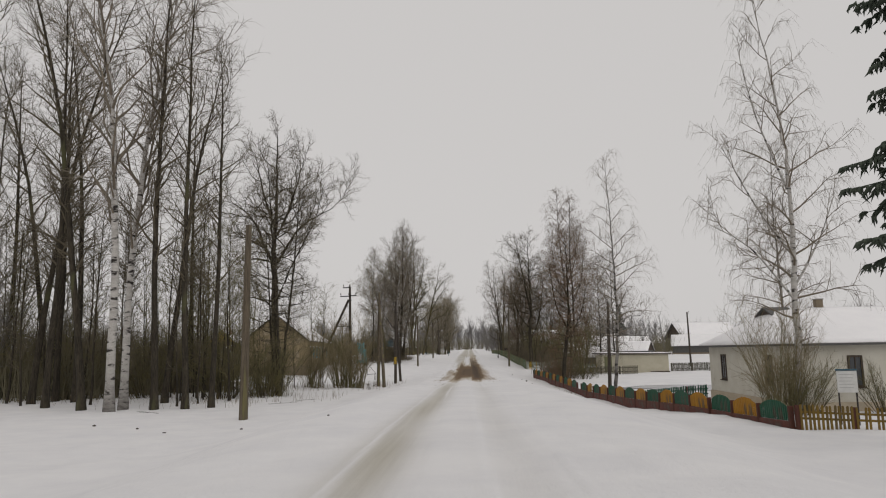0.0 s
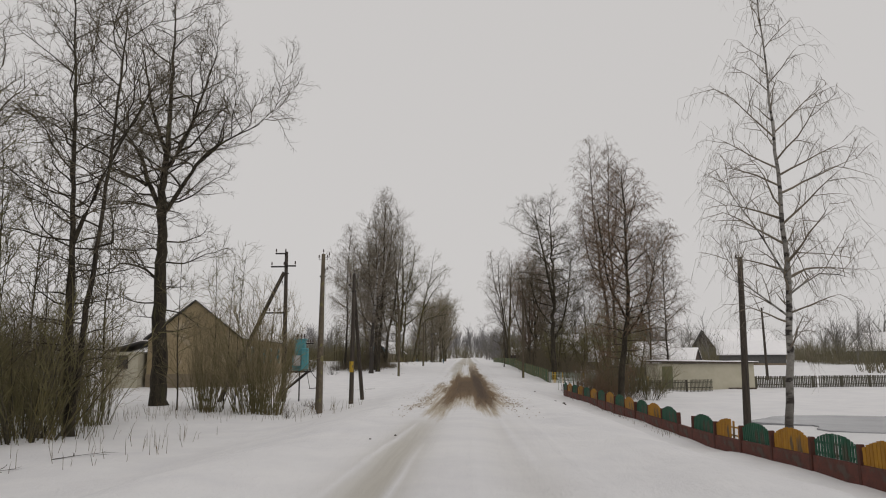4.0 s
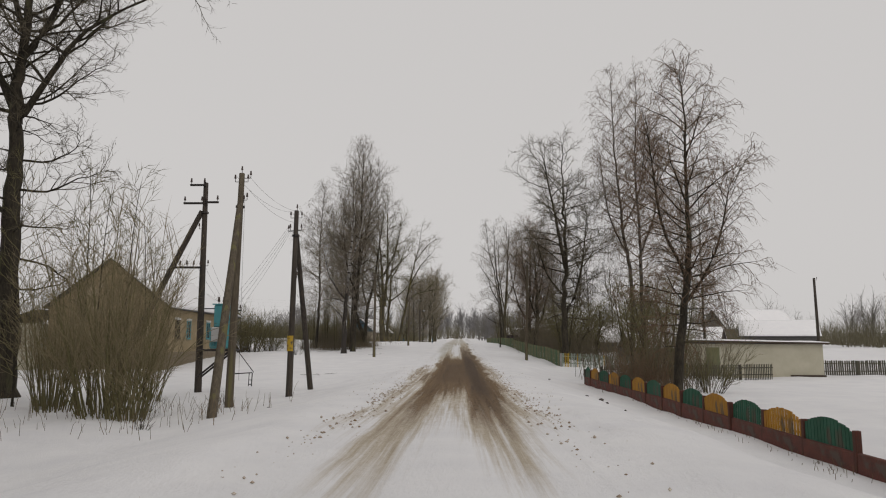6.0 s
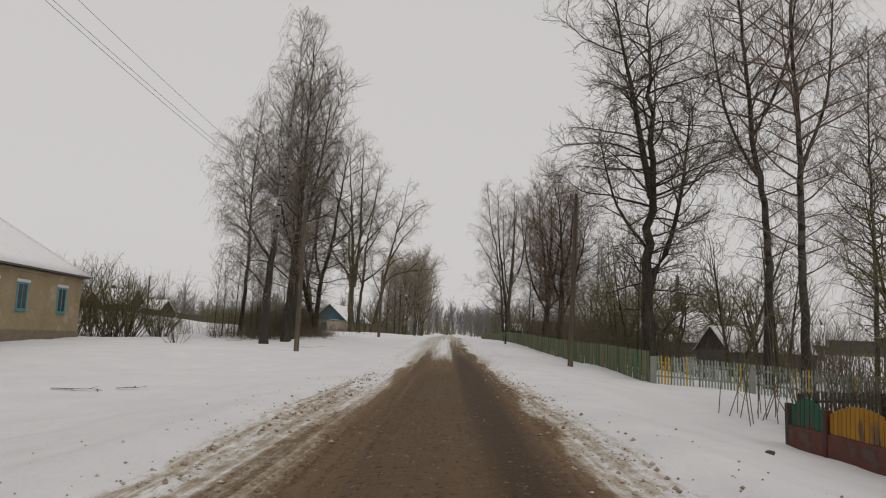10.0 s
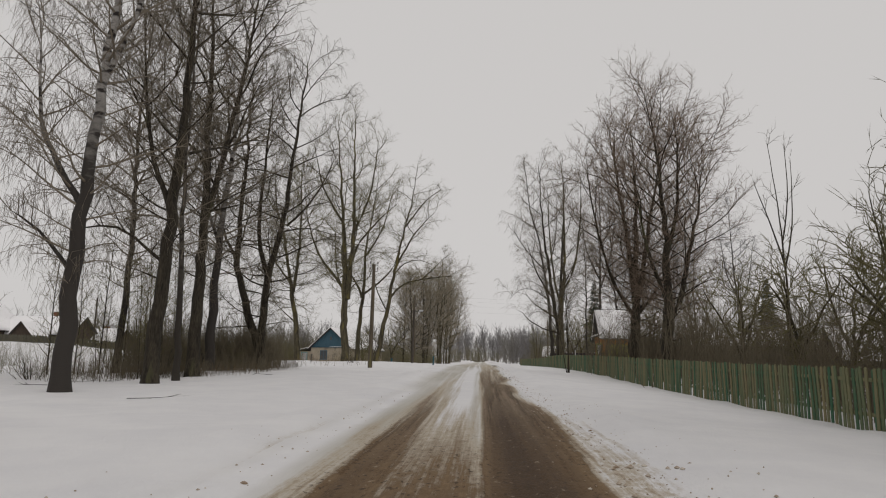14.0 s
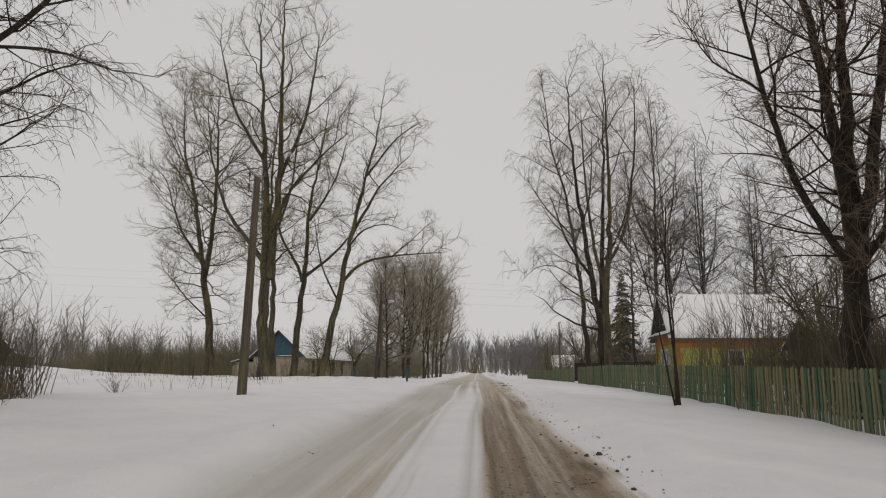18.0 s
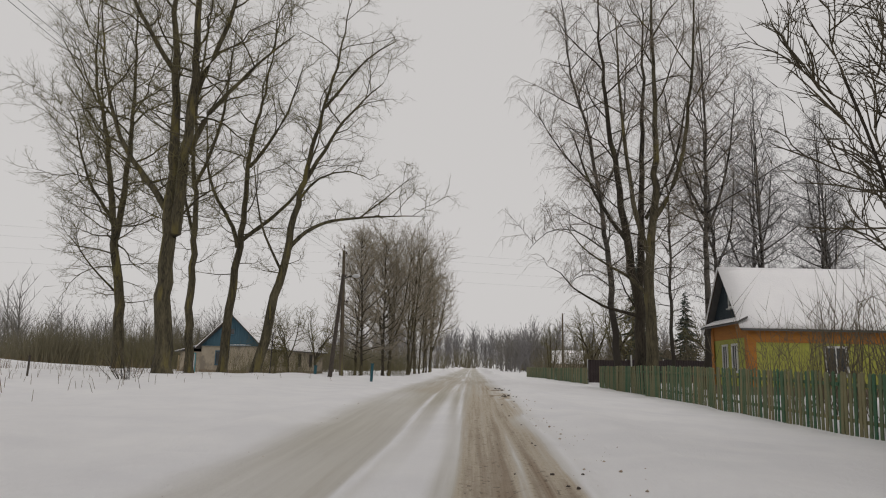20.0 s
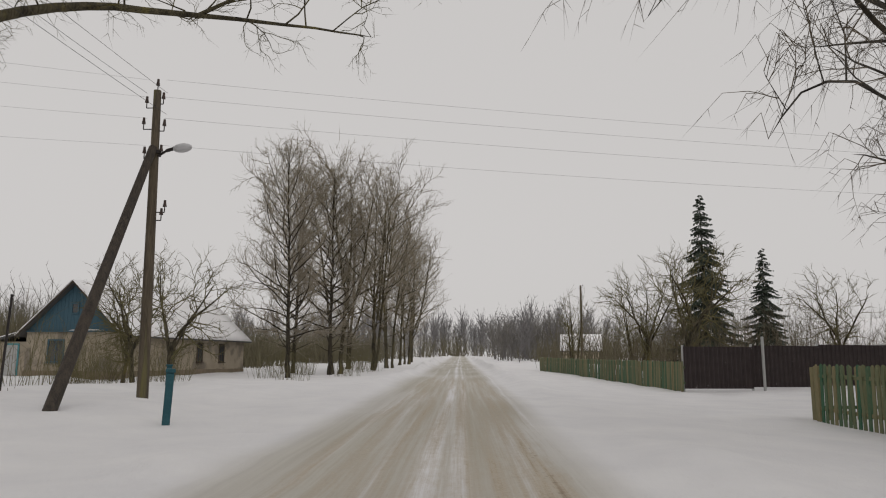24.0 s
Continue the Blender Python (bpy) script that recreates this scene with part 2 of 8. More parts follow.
RIGHT_Y, RIGHT_Z = (-300, 22, 28, 35, 40, 54, 62, 71, 88, 96, 105, 3000), (-0.87, -0.87, -0.97, -1.30, -1.38, -1.42, -1.2, -0.97, -0.87, -0.28, -0.17, -0.17)
FIELD_Y, FIELD_Z = (-300, 25, 50, 95, 120, 140, 3000), (-1.15, -1.15, -1.2, -0.75, -0.45, -0.05, -0.05)
ROAD_X = -0.27
POND = (21.5, 60.5, 8.5, 4.6)


def smooth(u):
    u = np.clip(u, 0, 1)
    return u * u * (3 - 2 * u)


_k = np.ones(9) / 9.0
_yy = np.arange(-300, 3000, 1.0)
_zz = np.convolve(np.pad(np.interp(_yy, ROAD_Y, ROAD_Z), 4, mode="edge"), _k, "valid")


def road_z(y):
    return np.interp(y, _yy, _zz)


def gz(x, y):
    """The height of the ground, without its fine relief."""
    x, y = np.asarray(x, float), np.asarray(y, float)
    left = np.interp(y, LEFT_Y, LEFT_Z) * smooth((-x - 3.0) / 5.5)
    near = np.interp(y, RIGHT_Y, RIGHT_Z) * smooth((x - 3.0) / 4.5)
    field = np.interp(y, FIELD_Y, FIELD_Z)
    w = smooth((x - 9.0) / 6.0)
    right = near * (1 - w) + field * w
    knoll = 2.3 * np.exp(-((x + 57) / 20.0) ** 2 - ((y - 182) / 28.0) ** 2)
    return road_z(y) + np.where(x < 0, left, right) + knoll


def on(x, y, sink=0.0):
    return float(gz(x, y)) - sink


class Lattice:
    """Smooth value noise on a grid of random numbers."""

    def __init__(self, seed):
        self.g = np.random.RandomState(seed).rand(256, 256)

    def at(self, x, y):
        xi, yi = np.floor(x).astype(int), np.floor(y).astype(int)
        u, v = smooth(x - xi), smooth(y - yi)
        g = self.g
        a, b = g[xi % 256, yi % 256], g[(xi + 1) % 256, yi % 256]
        c, d = g[xi % 256, (yi + 1) % 256], g[(xi + 1) % 256, (yi + 1) % 256]
        return (a * (1 - u) + b * u) * (1 - v) + (c * (1 - u) + d * u) * v - 0.5


NOISE = Lattice(5)


def bell(x, c, w):
    return np.exp(-((x - c) / w) ** 2)


TYRES = ((-1.32, 0.05, 3), (-1.02, 0.06, 5), (-0.70, 0.05, 8), (-0.42, 0.04, 11), (0.36, 0.05, 14), (0.62, 0.06, 19), (0.93, 0.06, 23), (1.24, 0.05, 27), (1.52, 0.04, 31))


def tyre_lines(u, y):
    """Thin wandering lines left by single tyres, about -1 to 1."""
    t = 0 * u
    for k, (c, w, row) in enumerate(TYRES):
        drift = NOISE.at(y / 16.0, y * 0 + row) * 0.45 + NOISE.at(y / 5.0, y * 0 + row + 50) * 0.06
        power = np.clip(0.35 + 2.2 * NOISE.at(y / 11.0, y * 0 + row + 90), 0, 1)
        t = t + (1 if k % 2 else -1) * bell(u, c + drift, w) * power
    return t


def road_dirt(x, y):
    """How muddy the track is (brown between about 50 and 150 m), how slushy (grey-beige packed snow) and how lumpy."""
    wob = NOISE.at(y / 9.0, y * 0 + 3) * 0.3
    u = x - ROAD_X - wob * 0.5
    left = np.interp(y, (44, 52, 58, 66, 95, 104, 112, 124, 150), (0, 0.24, 0.44, 0.82, 0.95, 0.9, 0.55, 0.2, 0.0))
    right = np.interp(y, (46, 52, 58, 66, 95, 108, 118, 140, 165, 185), (0, 0.25, 0.6, 1.2, 1.6, 1.3, 0.75, 0.42, 0.28, 0.0))
    wide = np.interp(y, (46, 60, 100, 112), (0.5, 0.62, 0.6, 0.44))
    mid = np.interp(y, (50, 58, 66, 75, 92, 102, 110, 118), (0.0, 0.12, 0.5, 0.95, 1.0, 0.6, 0.16, 0.0))
    edge_l = np.interp(y, (52, 64, 72, 96, 106, 114), (0.0, 0.34, 0.55, 0.55, 0.3, 0.0))
    edge_r = np.interp(y, (52, 64, 72, 96, 112, 128, 150, 172), (0.0, 0.36, 0.75, 0.8, 0.72, 0.50, 0.34, 0.0))
    wl = 1.75 + NOISE.at(y / 2.5, x * 0 + 9) * 0.5
    wr = 1.95 + NOISE.at(y / 2.5, x * 0 + 29) * 0.4 - 0.2 * smooth((y - 108) / 20)
    d = mid * smooth((1.25 - np.abs(u)) / 0.6)
    d = np.maximum(d, edge_l * smooth((wl + u) / 0.5) * (u < 0.2))
    d = np.maximum(d, edge_r * smooth((wr - u) / 0.45) * smooth((u - 0.3) / 0.3))
    d = np.maximum(d, left * bell(u, -0.82, np.interp(y, (50, 66), (0.56, 0.42))))
    d = np.maximum(d, right * bell(u, 0.95, wide))
    fringe = np.interp(y, (50, 60, 96, 108, 122), (0.0, 0.23, 0.23, 0.16, 0.0))
    d = np.maximum(d, fringe * smooth((2.35 + 0.6 * NOISE.at(y / 3.0, x * 0 + 61) - np.abs(u)) / 0.5))
    for yp in (129.0, 156.0, 161.5):
        d = np.maximum(d, 0.42 * bell(u, 1.45, 0.32) * bell(y, yp, 2.4) * np.clip(1.0 + 3.2 * NOISE.at(x / 0.22, y / 0.45), 0, 2))
    # packed grey slush: two ruts before the mud, a broad old track after it
    a = smooth((50 - y) / 6)
    s = a * np.maximum(0.85 * bell(u, -1.0, 0.42), 0.20 * bell(u, 0.85, 0.4))
    b = smooth((y - 92) / 14)
    s = np.maximum(s, 0.8 * b * smooth((2.55 + u) / 0.9) * smooth((-0.25 - u) / 0.5))
    s = np.maximum(s, b * smooth((u - 0.1) / 0.25) * smooth((1.9 - u) / 0.7))
    c = smooth((y - 138) / 16)
    s = np.maximum(s, c * 0.9 * smooth((2.1 - np.abs(u)) / 0.8))
    line = np.maximum(bell(u, -0.02, 0.13), 0.9 * bell(u, 0.34, 0.06)) * (0.75 + 0.9 * NOISE.at(y / 6.0, x * 0 + 17)) * smooth((y - 100) / 25)
    line = np.maximum(line, 0.7 * bell(u, -0.55, 0.05) * smooth((y - 104) / 8) * (0.6 + 1.2 * NOISE.at(y / 9.0, x * 0 + 37)))
    ridge = bell(u, -1.85, 0.26) * smooth((y - 84) / 6) * smooth((124 - y) / 8)
    ty = tyre_lines(u, y)
    s = np.clip(s - line - 0.8 * ridge - 0.5 * np.clip(-ty, 0, 1), 0, 1) * (0.9 + 0.5 * NOISE.at(x / 0.9 + 7, y / 5.0))
    d = np.clip(d - 0.5 * ridge + 0.22 * ty * smooth((d - 0.1) / 0.3) + 0.16 * np.clip(ty, 0, 1) * smooth((y - 104) / 20), 0, 1.5)
    lump = np.interp(y, (46, 54, 64, 72, 98, 112, 150, 162), (0.12, 0.22, 0.5, 0.6, 0.7, 0.2, 0.18, 0.34))
    lump = lump + 0.12 * smooth((np.abs(u) - 1.4) / 0.5) * smooth((y - 56) / 8) * smooth((118 - y) / 8)
    d = np.maximum(d, 0.15 * smooth((y - 150) / 12) * smooth((215 - y) / 25) * smooth((1.9 - np.abs(u)) / 0.7))
    return d, s, lump + 0 * x


def relief(x, y):
    u = x - ROAD_X
    on_road = smooth((2.6 - np.abs(u)) / 0.8)
    z = NOISE.at(x / 5.0, y / 7.0) * 0.22 * (1 - on_road) + NOISE.at(x / 1.3 + 40, y / 1.6) * 0.07 * (1 - on_road * 0.6)
    z += NOISE.at(x / 0.8 + 70, y / 0.9) * 0.06 * (1 - on_road) + NOISE.at(x / 0.35 + 11, y / 0.45) * (0.02 + 0.03 * bell(np.abs(u), 2.4, 0.6))
    z -= 0.05 * np.maximum(bell(u, -0.78, 0.3), bell(u, 0.8, 0.3)) * on_road
    z -= 0.018 * tyre_lines(u, y) * on_road
    z += np.interp(y, (50, 62, 110, 130), (0.0, 0.06, 0.06, 0.02)) * np.clip(NOISE.at(x / 0.22 + 5, y / 0.3), 0, 1) * bell(np.abs(u), 2.0, 0.4)
    row = np.interp(y, (-300, 30, 60, 110, 180, 200, 240, 400), (0.03, 0.05, 0.12, 0.12, 0.12, 0.4, 0.6, 0.4))
    z += row * (bell(np.abs(u), 2.9, 0.55)) * (0.7 + 1.2 * NOISE.at(y / 2.2, x * 0 + 5))
    rough = smooth((-4.6 - x) / 2.0) * np.interp(y, (-10, 20, 120, 140, 205, 225), (0.3, 0.45, 0.35, 1.0, 1.0, 0.3))
    z += rough * (0.20 * NOISE.at(x / 2.3 + 23, y / 2.6) + 0.12 * np.abs(NOISE.at(x / 1.1 + 83, y / 1.2)))
    far = smooth((np.abs(x) - 60) / 80)
    level = smooth((1.7 - np.hypot((x - POND[0]) / POND[2], (y - POND[1]) / POND[3])) / 0.5)
    return z * (1 - far) * (1 - level)


def axis(steps):
    out = [steps[0][0]]
    for a, b, d in steps:
        n = max(1, int(round((b - a) / d)))
        out += [a + (b - a) * (i + 1) / n for i in range(n)]
    return np.array(out)


def mesh_ob(name, v, f, material, parent=None, smooth_faces=False):
    me = bpy.data.meshes.new(name)
    me.from_pydata([tuple(p) for p in v], [], f)
    me.materials.append(material)
    if smooth_faces:
        me.polygons.foreach_set("use_smooth", [True] * len(me.polygons))
    ob = new(name, me)
    ob.parent = parent
    return ob


def snow_ground():
    xs = axis([(-1600, -400, 150), (-400, -120, 35), (-120, -40, 5), (-40, -14, 1.0), (-14, -4.2, 0.5), (-4.2, -3.2, 0.2), (-3.2, 2.6, 0.065), (2.6, 4.2, 0.2), (4.2, 14, 0.5), (14, 40, 1.0), (40, 120, 5), (120, 400, 35), (400, 1600, 150)])
    ys = axis([(-300, -40, 26), (-40, -4, 3), (-4, 48, 0.75), (48, 168, 0.5), (168, 200, 0.75), (200, 300, 1.5), (300, 600, 12), (600, 2900, 150)])
    X, Y = np.meshgrid(xs, ys)
    Z = gz(X, Y) + relief(X, Y)
    v = np.stack([X.ravel(), Y.ravel(), Z.ravel()], 1)
    nx, ny = len(xs), len(ys)
    i = (np.arange(ny - 1)[:, None] * nx + np.arange(nx - 1)[None]).ravel()
    f = np.stack([i, i + 1, i + nx + 1, i + nx], 1)
    me = bpy.data.meshes.new("ground")
    me.from_pydata(v.tolist(), [], f.tolist())
    me.polygons.foreach_set("use_smooth", np.ones(len(f), bool))
    for nm, val in zip(("mud", "slush", "lumpy"), road_dirt(X, Y)):
        at = me.attributes.new(nm, "FLOAT", "POINT")
        at.data.foreach_set("value", val.ravel().astype(np.float32))
    me.materials.append(ground_mat())
    return tagged(new("ground", me), "snow-covered verge and road with muddy wheel ruts", "ground", kind="structure")


def ground_mat():
    m = bpy.data.materials.new("snow_and_mud")
    m.use_nodes = True
    n, l = m.node_tree.nodes, m.node_tree.links
    b = n["Principled BSDF"]
    tc = n.new("ShaderNodeTexCoord")

    def tex(scale, detail, stretch=(1, 1, 1), rough=0.6):
        mp = n.new("ShaderNodeMapping")
        mp.inputs["Scale"].default_value = stretch
        l.new(tc.outputs["Object"], mp.inputs["Vector"])
        t = n.new("ShaderNodeTexNoise")
        t.inputs["Scale"].default_value, t.inputs["Detail"].default_value = scale, detail
        t.inputs["Roughness"].default_value = rough
        l.new(mp.outputs[0], t.inputs["Vector"])
        return t.outputs["Fac"]

    def op(kind, a, c, d=None):
        k = n.new("ShaderNodeMath")
        k.operation = kind
        for i, q in enumerate((a, c, d)):
            if q is None:
                continue
            if isinstance(q, (int, float)):
                k.inputs[i].default_value = q
            else:
                l.new(q, k.inputs[i])
        return k.outputs[0]

    def span(v, a, c):
        k = n.new("ShaderNodeMapRange")
        k.inputs["From Min"].default_value, k.inputs["From Max"].default_value = a, c
        l.new(v, k.inputs["Value"])
        return k.outputs[0]

    def blend(fac, a, c):
        k = n.new("ShaderNodeMixRGB")
        l.new(fac, k.inputs["Fac"])
        for i, q in ((1, a), (2, c)):
            if isinstance(q, tuple):
                k.inputs[i].default_value = (*q, 1)
            else:
                l.new(q, k.inputs[i])
        return k.outputs[0]

    def layer(name):
        at = n.new("ShaderNodeAttribute")
        at.attribute_name = name
        return at.outputs["Fac"]

    mud, slush, lumpy = layer("mud"), layer("slush"), layer("lumpy")
    streak = tex(3.0, 7, (2.2, 0.03, 1), 0.7)
    lumps = tex(8.5, 6, (1, 0.38, 1), 0.78)
    grit = tex(26.0, 4)
    share = op("MULTIPLY", lumpy, 0.7)
    breakup = op("ADD", op("MULTIPLY", streak, op("SUBTRACT", 1.0, share)), op("MULTIPLY", lumps, share))
    amp = op("MULTIPLY_ADD", lumpy, 2.4, 0.75)
    wet = op("ADD", mud, op("MULTIPLY", op("SUBTRACT", breakup, 0.5), amp))
    wet = op("MULTIPLY", wet, span(mud, 0.02, 0.16))
    snow = blend(span(tex(0.6, 5), 0.35, 0.7), (0.80, 0.792, 0.792), (0.73, 0.724, 0.735))
    pale = blend(span(grit, 0.3, 0.7), (0.52, 0.46, 0.37), (0.42, 0.36, 0.28))
    brown = blend(span(op("ADD", op("MULTIPLY", lumps, 0.45), op("MULTIPLY", streak, 0.55)), 0.42, 0.60), (0.105, 0.065, 0.034), (0.23, 0.157, 0.09))
    grey_mud = blend(span(streak, 0.4, 0.6), (0.10, 0.072, 0.048), (0.25, 0.19, 0.135))
    brown = blend(span(lumpy, 0.5, 0.16), brown, grey_mud)
    dark = blend(span(grit, 0.35, 0.65), (0.05, 0.031, 0.017), (0.092, 0.056, 0.03))
    packed = blend(span(streak, 0.35, 0.65), (0.50, 0.475, 0.41), (0.40, 0.372, 0.31))
    c = blend(op("MINIMUM", slush, 1.0), snow, packed)
    c = blend(span(wet, 0.04, 0.30), c, pale)
    c = blend(span(wet, 0.30, 0.58), c, brown)
    c = blend(span(wet, 0.80, 1.25), c, dark)
    flecks = op("MULTIPLY", span(tex(17.0, 3, (1, 0.5, 1), 0.5), 0.60, 0.68), span(mud, 0.2, 0.5))
    c = blend(op("MULTIPLY", flecks, 0.75), c, (0.045, 0.03, 0.02))
    crumbs = op("MULTIPLY", span(tex(13.0, 4, (1, 0.45, 1), 0.6), 0.63, 0.70), span(mud, 0.15, 0.4))
    c = blend(op("MULTIPLY", crumbs, 0.42), c, (0.44, 0.37, 0.28))
    l.new(c, b.inputs["Base Color"])
    rg = n.new("ShaderNodeMapRange")
    rg.inputs["From Min"].default_value, rg.inputs["From Max"].default_value = 0.6, 1.2
    rg.inputs["To Min"].default_value, rg.inputs["To Max"].default_value = 0.85, 0.72
    l.new(wet, rg.inputs["Value"])
    l.new(rg.outputs[0], b.inputs["Roughness"])
    b.inputs["Specular IOR Level"].default_value = 0.16
    bp = n.new("ShaderNodeBump")
    bp.inputs["Strength"].default_value, bp.inputs["Distance"].default_value = 0.55, 0.06
    drift = op("MULTIPLY", tex(1.8, 5, (1, 0.8, 1), 0.55), 1.6)
    l.new(op("ADD", op("ADD", lumps, drift), op("MULTIPLY", grit, 0.5)), bp.inputs["Height"])
    l.new(bp.outputs[0], b.inputs["Normal"])
    return m


snow_ground()

# ---- trees ----
def side_of(d):
    a = Vector((0, 0, 1)) if abs(d.z) < 0.9 else Vector((1, 0, 0))
    u = d.cross(a).normalized()
    return u, d.cross(u).normalized()


def tube(V, F, pts, radii, k, close=True):
    """A tapered tube of k sides through the points; its last ring shrinks to one point if close."""
    base, n = len(V), len(pts)
    for i in range(n):
        d = (pts[min(i + 1, n - 1)] - pts[max(i - 1, 0)]).normalized()
        if close and i == n - 1:
            V.append(pts[i])
            break
        u, w = side_of(d)
        for j in range(k):
            a = 2 * math.pi * j / k
            V.append(pts[i] + (u * math.cos(a) + w * math.sin(a)) * radii[i])
    rings = n - 1 if close else n
    for i in range(rings - 1):
        for j in range(k):
            a, b = base + i * k + j, base + i * k + (j + 1) % k
            F.append((a, b, b + k, a + k))
    if close:
        tip, last = base + rings * k, base + (rings - 1) * k
        for j in range(k):
            F.append((last + j, last + (j + 1) % k, tip))


def limb(rng, start, way, length, r0, r1, n, bend, wander, tip=0.0):
    """The points and radii of a limb that bends up (bend > 0) or droops as it goes."""
    pts, radii, d = [start.copy()], [r0], way.normalized()
    for i in range(n):
        d = (d + Vector((rng.gauss(0, wander), rng.gauss(0, wander), rng.gauss(0, wander * 0.7) + (bend * (1 - i / n) * 2 if tip else bend) / n + tip * 2 * (i / n) / n))).normalized()
        pts.append(pts[-1] + d * (length / n))
        radii.append(r0 + (r1 - r0) * (i + 1) / n)
    return pts, radii


def along(pts, t):
    f = t * (len(pts) - 1)
    i = min(int(f), len(pts) - 2)
    return pts[i].lerp(pts[i + 1], f - i), (pts[i + 1] - pts[i]).normalized()


def off(rng, d, angle, turn=None):
    u, w = side_of(d)
    a = rng.uniform(0, 2 * math.pi) if turn is None else turn
    return d * math.cos(angle) + (u * math.cos(a) + w * math.sin(a)) * math.sin(angle)


